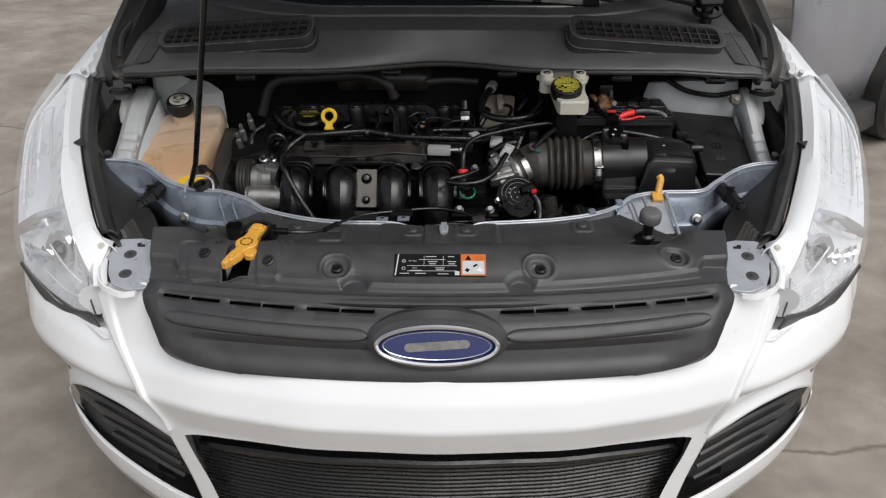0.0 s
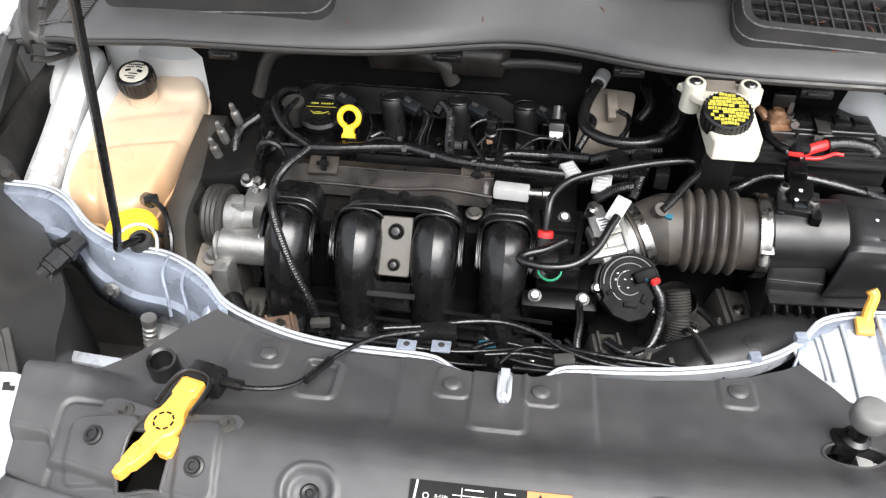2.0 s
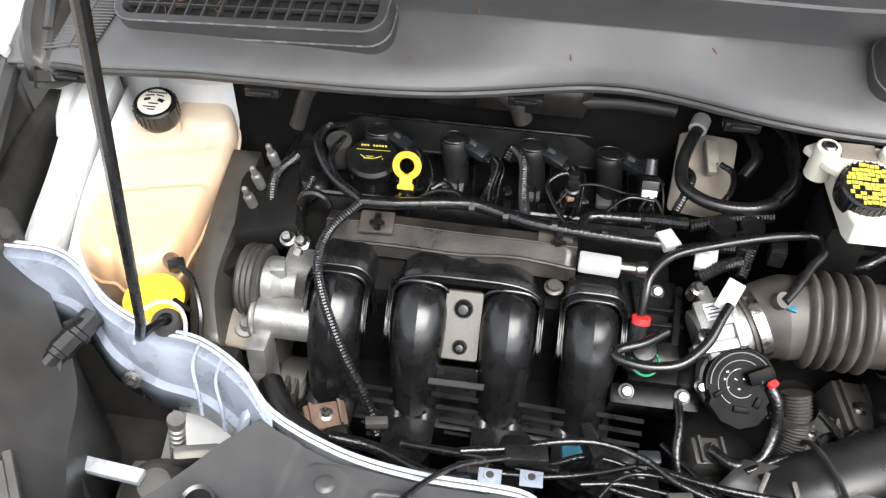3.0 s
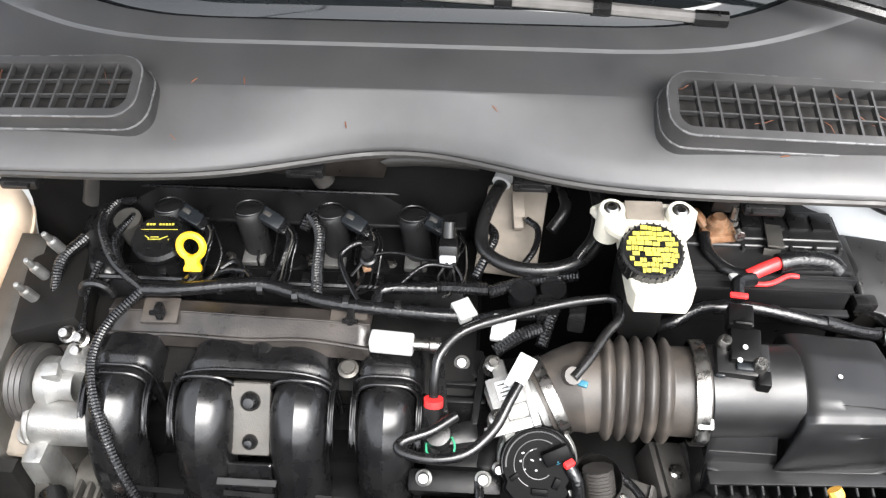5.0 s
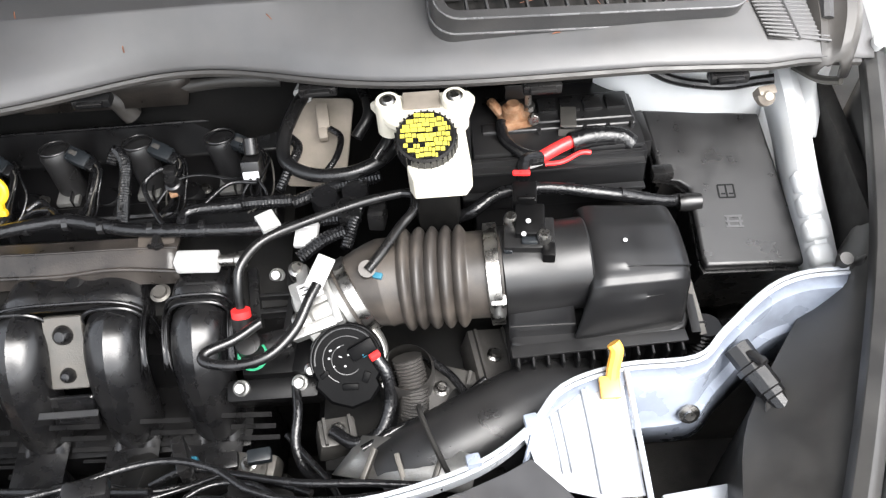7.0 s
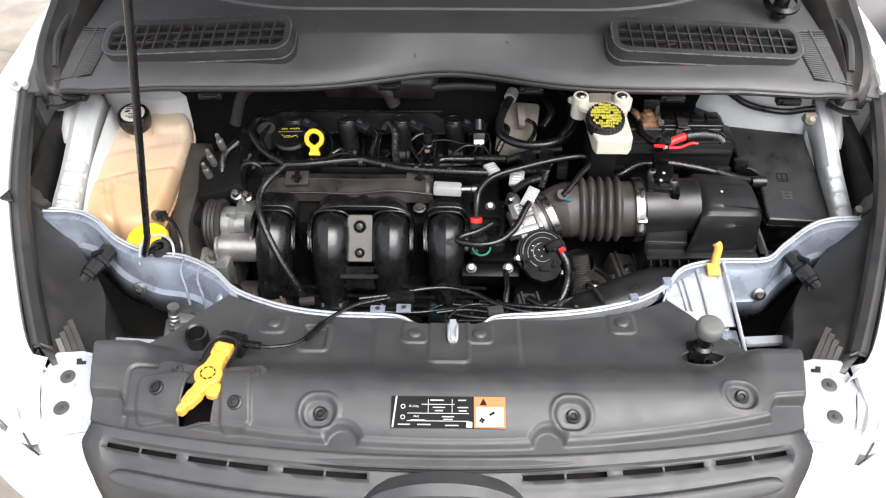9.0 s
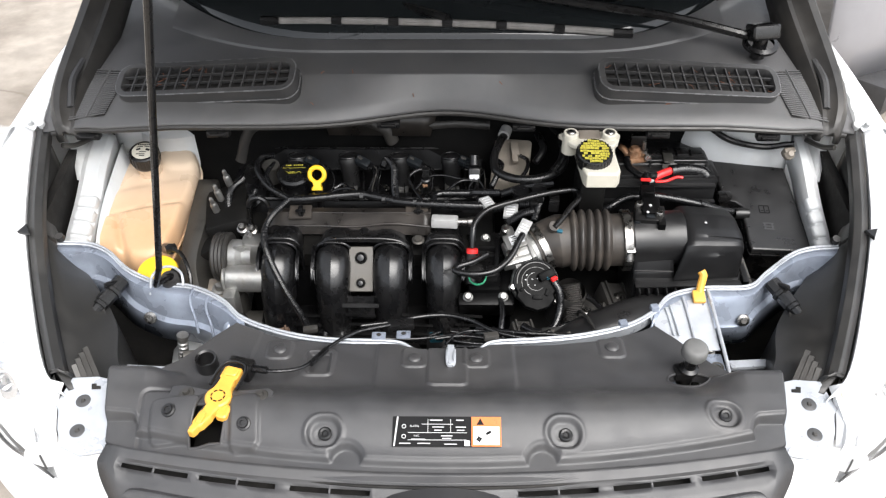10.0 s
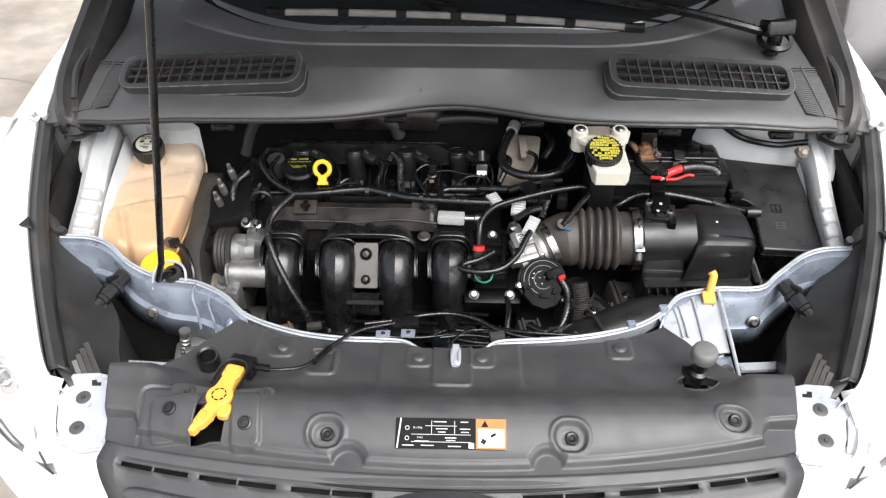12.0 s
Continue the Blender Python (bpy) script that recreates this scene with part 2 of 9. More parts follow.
def resample(pts, gap):
    out, left = [pts[0]], gap
    for a, b in zip(pts, pts[1:]):
        length, at = (b - a).length, 0.0
        while length - at >= left:
            at += left
            out.append(a.lerp(b, at / length))
            left = gap
        left -= length - at
    return out


def sweep(bm, pts, radii, seg=10, cap=True):
    """Rings of the given radii along a line of points."""
    rings, up = [], Vector((0.12, 0.3, 0.95)).normalized()
    for i, p in enumerate(pts):
        way = (pts[min(i + 1, len(pts) - 1)] - pts[max(i - 1, 0)]).normalized()
        side = way.cross(up)
        if side.length < 0.05:
            side = way.cross(Vector((1, 0, 0)))
        side.normalize()
        up = side.cross(way).normalized()
        r = radii[i] if isinstance(radii, (list, tuple)) else radii
        rings.append([bm.verts.new(p + r * (math.cos(a) * side + math.sin(a) * up)) for a in (2 * math.pi * k / seg for k in range(seg))])
    for a, b in zip(rings, rings[1:]):
        for k in range(seg):
            bm.faces.new((a[k], a[(k + 1) % seg], b[(k + 1) % seg], b[k]))
    if cap:
        bm.faces.new(rings[0][::-1])
        bm.faces.new(rings[-1])
    return rings


def tube(bm, points, r, seg=10, steps=6):
    sweep(bm, spline(points, steps), r, seg)


def loom(bm, points, r, pitch=0.0045, depth=0.13, seg=9):
    """A ribbed conduit: the radius steps between ridge and groove."""
    pts = resample(spline(points, 8), pitch / 2)
    sweep(bm, pts, [r * (1 - depth * (i % 2)) for i in range(len(pts))], seg)


def box(bm, centre, size, turn=(0, 0, 0), bevel=0.0, segs=2):
    m = pose(*centre, *turn) @ Matrix.Diagonal((*size, 1))
    made = bmesh.ops.create_cube(bm, size=1.0, matrix=m)["verts"]
    if bevel:
        edges = list({e for v in made for e in v.link_edges})
        bmesh.ops.bevel(bm, geom=edges, offset=bevel, segments=segs, profile=0.6, affect="EDGES")


def lathe(bm, profile, origin, axis=(0, 0, 1), seg=28):
    """Turns a list of (radius, height) round an axis."""
    turn = Vector((0, 0, 1)).rotation_difference(Vector(axis).normalized()).to_matrix().to_4x4()
    m = Matrix.Translation(origin) @ turn
    rings = []
    for r, h in profile:
        if r < 1e-5:
            rings.append([bm.verts.new(m @ Vector((0, 0, h)))])
        else:
            rings.append([bm.verts.new(m @ Vector((r * math.cos(a), r * math.sin(a), h))) for a in (2 * math.pi * k / seg for k in range(seg))])
    for a, b in zip(rings, rings[1:]):
        for k in range(seg):
            q, n = k, (k + 1) % seg
            if len(a) == 1 and len(b) > 1:
                bm.faces.new((a[0], b[q], b[n]))
            elif len(b) == 1 and len(a) > 1:
                bm.faces.new((a[q], a[n], b[0]))
            elif len(a) > 1:
                bm.faces.new((a[q], a[n], b[n], b[q]))


def rod(bm, a, b, r, seg=16, chamfer=0.15):
    a, b = Vector(a), Vector(b)
    d = (b - a).length
    c = min(r * chamfer, d / 3)
    lathe(bm, [(0, 0), (r - c, 0), (r, c), (r, d - c), (r - c, d), (0, d)], a, b - a, seg)


def surface(bm, f, nu, nv):
    """A grid of f(u, v), u and v from 0 to 1."""
    grid = [[bm.verts.new(f(i / nu, j / nv)) for j in range(nv + 1)] for i in range(nu + 1)]
    for i in range(nu):
        for j in range(nv):
            bm.faces.new((grid[i][j], grid[i + 1][j], grid[i + 1][j + 1], grid[i][j + 1]))
    return grid


def strip(bm, *lines, steps=5):
    """A skin through lines of as many points each."""
    lines = [spline(line, steps) for line in lines]
    rows = [[bm.verts.new(p) for p in line] for line in lines]
    for a, b in zip(rows, rows[1:]):
        for k in range(len(a) - 1):
            bm.faces.new((a[k], a[k + 1], b[k + 1], b[k]))


def rounded(w, h, r, n=5):
    """A rounded rectangle's outline round the origin."""
    out = []
    for cx, cy, a0 in ((w / 2 - r, h / 2 - r, 0), (-w / 2 + r, h / 2 - r, 90), (-w / 2 + r, -h / 2 + r, 180), (w / 2 - r, -h / 2 + r, 270)):
        out += [(cx + r * math.cos(radians(a0 + 90 * k / n)), cy + r * math.sin(radians(a0 + 90 * k / n))) for k in range(n + 1)]
    return out


def prism(bm, outline, m, depth, top=0.0):
    """An outline in m's x and y, from z = 0 up to depth, its upper edge drawn in by top."""
    n = len(outline)
    c = Vector((sum(p[0] for p in outline) / n, sum(p[1] for p in outline) / n))
    rows = [(0, 0), (depth - abs(top) * 0.8, 0), (depth, top)] if top else [(0, 0), (depth, 0)]
    rings = []
    for z, inn in rows:
        ring = []
        for x, y in outline:
            p = Vector((x, y))
            d = (c - p)
            p = p + d.normalized() * inn if d.length > 1e-6 else p
            ring.append(bm.verts.new(m @ Vector((p.x, p.y, z))))
        rings.append(ring)
    for a, b in zip(rings, rings[1:]):
        for k in range(n):
            bm.faces.new((a[k], a[(k + 1) % n], b[(k + 1) % n], b[k]))
    bm.faces.new(rings[0][::-1])
    bm.faces.new(rings[-1])


def table(x, xs, ys):
    return float(np.interp(x, xs, ys))


def plane_at(origin, x_to, up):
    """A pose whose x axis goes to x_to and whose z axis is near up."""
    x = (Vector(x_to) - Vector(origin)).normalized()
    z = Vector(up) - x * x.dot(Vector(up))
    z.normalize()
    y = z.cross(x)
    m = Matrix((x, y, z)).transposed().to_4x4()
    return Matrix.Translation(origin) @ m


def side_pair(points, s):
    return [(s * x, y, z) for x, y, z in points]


B = bmesh.new

# ---- ground ----
bm = B()
bmesh.ops.create_grid(bm, x_segments=8, y_segments=8, size=400.0)
ground = part("ground", bm, concrete, None)
tagged(ground, "stained grey brown concrete yard floor with cracks", "ground", kind="structure")

# ---- car body ----
car = thing("car", (0, 2.5, 0), "white compact sport utility car with its bonnet propped open", "car")


def rise(d, w):
    t = min(1.0, max(0.0, d / w + 0.5))
    return t * t * (3 - 2 * t)


def eased(x, xs, ys, w):
    """A table with its corners rounded over w."""
    return sum(k * table(x + d * w, xs, ys) for d, k in ((-1, 0.125), (-0.5, 0.25), (0, 0.25), (0.5, 0.25), (1, 0.125)))


def bumper_plan(x):
    return eased(abs(x), [-0.25, 0, 0.25, 0.45, 0.6, 0.75, 0.85, 0.93, 0.97], [1.145, 1.13, 1.145, 1.19, 1.25, 1.34, 1.425, 1.52, 1.66], 0.05)


def bumper_lean(z):
    return eased(z, [0.30, 0.45, 0.60, 0.678, 0.73, 0.77, 0.83, 0.885, 0.95], [0.068, 0.05, 0.028, -0.004, 0.012, 0.035, 0.06, 0.085, 0.12], 0.008)


def bumper_point(x, z, back=0.0):
    return Vector((x, bumper_plan(x) + bumper_lean(z) + back, z))


def flat_curve(points, steps=6):
    return [(p.x, p.y) for p in spline([(x, z, 0) for x, z in points], steps)]


def along(curve, t):
    k = min(len(curve) - 2, max(0, int(t * (len(curve) - 1))))
    f = t * (len(curve) - 1) - k
    return Vector(curve[k]).lerp(Vector(curve[k + 1]), f)


def skin(bm, s, first, last, start, end, back, nu, nv, relief=None):
    """A skin between an upper and a lower edge whose two ends follow curves of their own."""
    def at(u, v):
        p = along(first, u).lerp(along(last, u), v)
        p += (1 - u) * (along(start, v) - along(first, 0).lerp(along(last, 0), v)) + u * (along(end, v) - along(first, 1).lerp(along(last, 1), v))
        return bumper_point(s * p.x, p.y, back + (relief(u, v) if relief else 0.0))
    surface(bm, at, nu, nv)


UPPER = flat_curve([(0, 0.772), (0.2, 0.772), (0.34, 0.772), (0.42, 0.774), (0.472, 0.781), (0.503, 0.797), (0.522, 0.826), (0.535, 0.852), (0.554, 0.872), (0.557, 0.886), (0.578, 0.880), (0.626, 0.864), (0.655, 0.868), (0.687, 0.872)])
LOWER = flat_curve([(0, 0.603), (0.17, 0.602), (0.31, 0.598), (0.40, 0.593), (0.45, 0.588), (0.485, 0.580), (0.505, 0.571), (0.512, 0.567), (0.519, 0.568), (0.527, 0.570), (0.535, 0.572), (0.543, 0.574), (0.551, 0.576)])
MIDDLE = [(0, 0.772), (0, 0.603)]
PILLAR = flat_curve([(0.687, 0.872), (0.671, 0.826), (0.646, 0.775), (0.610, 0.731), (0.575, 0.66), (0.551, 0.576)])
INTAKE_SIDE = flat_curve([(0.512, 0.567), (0.500, 0.51), (0.478, 0.43), (0.466, 0.36), (0.468, 0.30)])
LEG = flat_curve([(0.551, 0.576), (0.536, 0.51), (0.520, 0.44), (0.508, 0.37), (0.50, 0.30)])
FLANK = flat_curve([(0.646, 0.768), (0.614, 0.731), (0.585, 0.67), (0.566, 0.60), (0.560, 0.51)])
LAMP_FOOT = flat_curve([(0.646, 0.768), (0.70, 0.758), (0.80, 0.764), (0.90, 0.770), (0.95, 0.778), (0.97, 0.79)])
FOG_TOP = flat_curve([(0.560, 0.51), (0.615, 0.528), (0.70, 0.545), (0.785, 0.533), (0.855, 0.485), (0.90, 0.428)])
OUTSIDE = flat_curve([(0.97, 0.79), (0.972, 0.68), (0.965, 0.56), (0.945, 0.47), (0.90, 0.428)])
FOG_FOOT = [(0.905, 0.425), (0.883, 0.376), (0.814, 0.353), (0.724, 0.341), (0.61, 0.320), (0.53, 0.306)]
bm = B()
for s in (-1, 1):
    skin(bm, s, UPPER, LOWER, MIDDLE, PILLAR, 0.0, 144, 40, lambda u, v: -0.008 * rise(u - 0.895, 0.05) * rise(0.988 - u, 0.03) * min(1.0, 8 * v))
    skin(bm, s, LOWER[42:], [(0.468, 0.30), (0.50, 0.30)], INTAKE_SIDE, LEG, 0.0, 30, 30)
bmesh.ops.remove_doubles(bm, verts=bm.verts, dist=0.0002)
bumper = part("front_bumper", bm, white_paint, car, "white painted bumper skin")
for s in (-1, 1):
    bm = B()
    skin(bm, s, LAMP_FOOT, FOG_TOP, FLANK, OUTSIDE, 0.026, 50, 40, lambda u, v: eased(v, [0, 0.44, 0.47, 0.86, 0.94, 1], [0.0, -0.020, -0.019, 0.030, 0.020, 0.006], 0.03) * min(1.0, 0.5 + 2 * u))
    part("bumper_flank", bm, white_paint, bumper, "white painted bumper corner", solid=0.004, solid_off=1)
    bm = B()
    edge = [along(PILLAR, t / 40) for t in range(41)] + [along(LEG, t / 30) for t in range(1, 31)]
    strip(bm, [bumper_point(s * p.x, p.y) for p in edge], [bumper_point(s * (p.x + 0.006), p.y, 0.002) for p in edge], [bumper_point(s * (p.x + 0.010), p.y, 0.012) for p in edge],
          [bumper_point(s * (p.x + 0.014), p.y, 0.026) for p in edge], [bumper_point(s * (p.x + 0.016), p.y, 0.10) for p in edge], steps=1)
    part("pillar_edge", bm, white_paint, bumper, "white folded edge beside the headlamp")
bm = B()
surface(bm, lambda u, v: bumper_point(-0.52 + 1.04 * u, 0.61 - 0.31 * v, 0.05 + 0.03 * v), 40, 10)
for k in range(19):
    z = 0.512 - 0.0125 * k
    sweep(bm, [bumper_point(-0.50 + 1.0 * i / 24, z, 0.036) for i in range(25)], 0.0032, 5)
for k in range(64):
    x = -0.50 + 0.0158 * k
    sweep(bm, [bumper_point(x, 0.520, 0.038), bumper_point(x + 0.006, 0.44, 0.038), bumper_point(x, 0.30, 0.038)], 0.0026, 5)
lower = part("lower_grille", bm, smooth_black, car, "black lower air intake mesh")
bm = B()
strip(bm, *[[bumper_point(-0.495 + 0.99 * i / 24, z - 0.02 * abs(i / 12 - 1) ** 3, b) for i in range(25)] for z, b in ((0.548, 0.06), (0.545, 0.032), (0.540, 0.026), (0.528, 0.028), (0.524, 0.034), (0.520, 0.06))], steps=1)
part("intake_lip", bm, smooth_black, lower, "black upper bar of the lower intake")
for s in (-1, 1):
    bm = B()
    surface(bm, lambda u, v: bumper_point(s * (0.50 + 0.40 * u), 0.565 - 0.27 * v, 0.050 + 0.03 * (1 - u) + 0.006 * math.sin(v * 22)), 16, 36)
    bezel = part("fog_lamp_bezel", bm, vent_plastic, car, "black ribbed fog lamp insert")
    for k in range(5):
        bm = B()
        z = 0.515 - 0.040 * k
        sweep(bm, [bumper_point(s * (0.57 + 0.02 * i), z + 0.03 * math.sin(i / 5) - 0.001 * i, 0.052) for i in range(15 - k)], 0.006, 6)
        part("bezel_rib", bm, vent_plastic, bezel)
    bm = B()
    strip(bm, [bumper_point(s * x, z, 0.030) for x, z in FOG_FOOT], [bumper_point(s * x, z - 0.006, 0.022) for x, z in FOG_FOOT], [bumper_point(s * (x + 0.004), z - 0.055, 0.020) for x, z in FOG_FOOT],
          [bumper_point(s * x, z - 0.12, 0.05) for x, z in FOG_FOOT])
    part("bumper_corner_lip", bm, white_paint, bumper, "white lip below the fog lamp insert", solid=0.004)
bm = B()
surface(bm, lambda u, v: Vector((-0.8 + 1.6 * u, bumper_plan(-0.8 + 1.6 * u) + 0.14, 0.8 - 0.55 * v)), 40, 4)
part("crash_beam_cover", bm, smooth_black, car, "black inner bumper lining")

# grille
def grille_point(x, v, out=0.0):
    k = (x / 0.55) ** 2
    y = table(v, [0, 0.25, 0.5, 0.75, 1], [1.262, 1.222, 1.192, 1.176, 1.170]) + 0.052 * k
    z = table(v, [0, 0.25, 0.5, 0.75, 1], [0.892, 0.872, 0.842, 0.806, 0.768]) + 0.004 * k
    return Vector((x, y - out * (0.5 + 0.4 * v), z + out * (0.8 - 0.6 * v)))


def grille_half(v):
    return table(v, [0, 0.04, 0.2, 0.33, 0.47, 0.6, 0.74, 0.84, 0.90, 0.94, 0.975, 1], [0.542, 0.546, 0.557, 0.546, 0.531, 0.523, 0.515, 0.505, 0.491, 0.470, 0.430, 0.38])


def slot_bow(x, v):
    return v - 0.03 * (x / 0.5) ** 2 * max(0.0, 1 - abs(v - 0.2) / 0.2)


SLOTS = [(0.115, 0.177), (0.180, 0.241), (0.264, 0.324), (0.327, 0.387), (0.405, 0.461), (0.464, 0.517)]
bm = B()
across = sorted({round(q * e, 4) for a, b in SLOTS for e in (a, (2 * a + b) / 3, (a + 2 * b) / 3, b) for q in (-1, 1)} | {round(0.01 * k, 4) for k in range(-11, 12)} | {q * e for q in (-1, 1) for e in (0.397, 0.432, 0.475, 0.490, 0.503, 0.526, 0.530, 0.557)})
down = [0, 0.03, 0.06, 0.1, 0.13, 0.165, 0.215, 0.26, 0.3] + [0.34 + 0.03 * k for k in range(23)]


def grille_recess(x, v):
    """A hollow below the raised bar, and a border that slopes away outside a crease."""
    inset = rise(0.470 - abs(x), 0.09)
    hollow = -0.015 * inset * rise(v - 0.565, 0.09) * rise(0.84 - v, 0.22)
    trough = -0.006 * rise(0.521 - abs(x), 0.01) * rise(v - 0.12, 0.05) * rise(0.30 - v, 0.07)
    return hollow + trough - 0.010 * max(0.0, abs(x) - 0.528) / 0.029 * min(1.0, v / 0.15)


gg = [[bm.verts.new(grille_point(x * grille_half(v) / 0.557, slot_bow(x, v), grille_recess(x, v))) for v in down] for x in across]
for i in range(len(across) - 1):
    for j in range(len(down) - 1):
        if down[j] == 0.165 and any(a - 1e-4 <= abs(across[i]) <= b + 1e-4 and a - 1e-4 <= abs(across[i + 1]) <= b + 1e-4 for a, b in SLOTS):
            continue
        bm.faces.new((gg[i][j], gg[i + 1][j], gg[i + 1][j + 1], gg[i][j + 1]))
grille = part("grille", bm, black_plastic, car, "dark grey plastic radiator grille with slots", solid=0.004)
# Added sheet: gives the slots the dark of the space behind them.
bm = B()
surface(bm, lambda u, v: grille_point(-0.53 + 1.06 * u, 0.05 + 0.3 * v, -0.035), 30, 4)
part("grille_backing", bm, felt, grille, "black sheet added for the dark behind the slots")
for s in (-1, 1):
    bm = B()

    def bar(u, v):
        u = 0.5 - 0.5 * math.cos(math.pi * u)
        x = s * (0.125 + 0.376 * u)
        mid = 0.455 - 0.06 * u * u
        half = 0.085 * math.sqrt(max(0.0, 1 - (2 * u - 1) ** 14))
        return grille_point(x, mid + half * (2 * v - 1), 0.002 + 0.016 * math.sqrt(max(0.0, 1 - (2 * v - 1) ** 4)))
    surface(bm, bar, 40, 10)
    part("grille_bar", bm, black_plastic, grille, "raised rounded grille bar")
badge_m = plane_at((0, 1.178, 0.845), (0.1, 1.178, 0.845), (0, -0.93, 0.37))


def oval(a, b, n=48):
    return [(a * math.cos(2 * math.pi * k / n), b * math.sin(2 * math.pi * k / n)) for k in range(n)]


bm = B()
prism(bm, oval(0.128, 0.056), badge_m @ pose(0, 0.006, -0.04), 0.042, 0.014)
part("badge_mount", bm, black_plastic, grille, "black oval badge mount")
bm = B()
prism(bm, oval(0.104, 0.031), badge_m, 0.009, 0.006)
badge = part("badge", bm, badge_blue, car, "deep blue enamel oval badge with a chrome rim")
bm = B()
ring = [badge_m @ Vector((x, y, 0.006)) for x, y in oval(0.107, 0.034)]
n = len(ring)
rings = []
for dr, dz in ((-0.003, -0.006), (0.004, 0.0), (0.0045, 0.004), (0.001, 0.007), (-0.003, 0.006), (-0.004, 0.002)):
    rings.append([bm.verts.new(badge_m @ Vector((x * (1 + dr / 0.107), y * (1 + dr / 0.034), 0.006 + dz))) for x, y in oval(0.107, 0.034)])
for a, b in zip(rings, rings[1:]):
    for k in range(n):
        bm.faces.new((a[k], a[(k + 1) % n], b[(k + 1) % n], b[k]))
part("rim", bm, chrome, badge, "chrome rim")
bm = B()
sweep(bm, [badge_m @ Vector((x, y, 0.0088)) for x, y in oval(0.096, 0.0255) + oval(0.096, 0.0255)[:1]], 0.0009, 5)
part("inner_line", bm, chrome, badge, "thin silver oval line")
bm = B()
prism(bm, rounded(0.118, 0.016, 0.008, 6), badge_m @ pose(0, 0, 0.008, 0, 0, 4), 0.002, 0.001)
part("emblem", bm, steel, badge, "plain silver bar emblem")

# fenders, headlamps and inner edges, both sides
SEAL = [(0.640, 1.405, 0.912), (0.690, 1.455, 0.930), (0.766, 1.61, 0.952), (0.842, 1.79, 0.980), (0.888, 1.94, 1.008), (0.925, 2.085, 1.038)]
LAMP_IN = [(0.668, 1.345, 0.868), (0.725, 1.42, 0.922), (0.815, 1.60, 0.962), (0.876, 1.78, 0.992), (0.924, 1.93, 1.020), (0.966, 2.085, 1.046)]
LAMP_OUT = [(0.685, 1.345, 0.795), (0.790, 1.425, 0.770), (0.930, 1.56, 0.795), (1.003, 1.74, 0.875), (1.026, 1.92, 0.965), (0.982, 2.09, 1.040)]
for s in (-1, 1):
    seal, inn, out = side_pair(SEAL, s), side_pair(LAMP_IN, s), side_pair(LAMP_OUT, s)
    bm = B()
    strip(bm, [(s * x, y, z) for x, y, z in ((0.972, 2.09, 1.046), (0.968, 2.3, 1.08), (0.94, 2.6, 1.12))], [(s * x, y, z) for x, y, z in ((0.985, 2.09, 1.038), (0.995, 2.3, 1.05), (0.98, 2.6, 1.08))],
          [(s * x, y, z) for x, y, z in ((1.030, 2.0, 0.96), (1.025, 2.3, 0.97), (1.0, 2.6, 0.98))], [(s * x, y, z) for x, y, z in ((1.018, 1.85, 0.85), (1.02, 2.3, 0.85), (1.0, 2.6, 0.85))],
          [(s * x, y, z) for x, y, z in ((0.97, 1.66, 0.74), (0.98, 2.3, 0.72), (0.99, 2.6, 0.7))])
    strip(bm, [(s * x, y, z) for x, y, z in ((0.925, 2.085, 1.038), (0.90, 2.3, 1.075), (0.865, 2.6, 1.13))], [(s * x, y, z) for x, y, z in ((0.972, 2.09, 1.046), (0.968, 2.3, 1.08), (0.94, 2.6, 1.12))])
    fender = part("fender", bm, white_paint, car, "white front fender", solid=0.003)
    bm = B()
    strip(bm, [(x - s * 0.004, y, z - 0.02) for x, y, z in seal], [(x + s * 0.002, y, z) for x, y, z in seal], [(x + s * 0.012, y, z + 0.006) for x, y, z in seal],
          [(x * 0.5 + a * 0.5 + s * 0.006, y * 0.5 + b * 0.5, z * 0.5 + c * 0.5 + 0.008) for (x, y, z), (a, b, c) in zip(seal, inn)], inn, [(x + s * 0.002, y, z - 0.012) for x, y, z in inn])
    part("fender_edge", bm, white_paint, fender, solid=0.002)
    bm = B()
    strip(bm, side_pair([(0.652, 1.432, 0.912), (0.654, 1.40, 0.900), (0.648, 1.365, 0.885), (0.640, 1.335, 0.872)], s), side_pair([(0.676, 1.428, 0.926), (0.678, 1.395, 0.906), (0.672, 1.358, 0.888), (0.665, 1.33, 0.868)], s),
          side_pair([(0.712, 1.425, 0.920), (0.700, 1.390, 0.898), (0.688, 1.365, 0.880), (0.679, 1.352, 0.860)], s))
    part("fender_corner", bm, white_paint, fender, "white fender corner beside the bracket", solid=0.003)
    bm = B()
    lathe(bm, [(0.0, 0.008), (0.005, 0.008), (0.008, 0.004), (0.011, 0.002), (0.011, 0.0)], (s * 0.668, 1.408, 0.913), (0, -0.35, 0.93), 16)
    part("corner_screw", bm, milky, fender, "pale screw in the fender corner")
    bm = B()
    strip(bm, side_pair([(0.948, 1.62, 0.785), (0.985, 1.70, 0.825), (1.010, 1.80, 0.885), (1.029, 1.94, 0.965), (0.990, 2.09, 1.036)], s), side_pair([(0.965, 1.66, 0.70), (0.992, 1.76, 0.73), (1.012, 1.88, 0.82), (1.025, 2.0, 0.90), (1.0, 2.1, 1.0)], s),
          side_pair([(0.955, 1.70, 0.32), (0.980, 1.80, 0.4), (0.990, 1.93, 0.6), (0.998, 2.05, 0.8), (0.99, 2.12, 0.96)], s))
    part("fender_front", bm, white_paint, fender, solid=0.003)
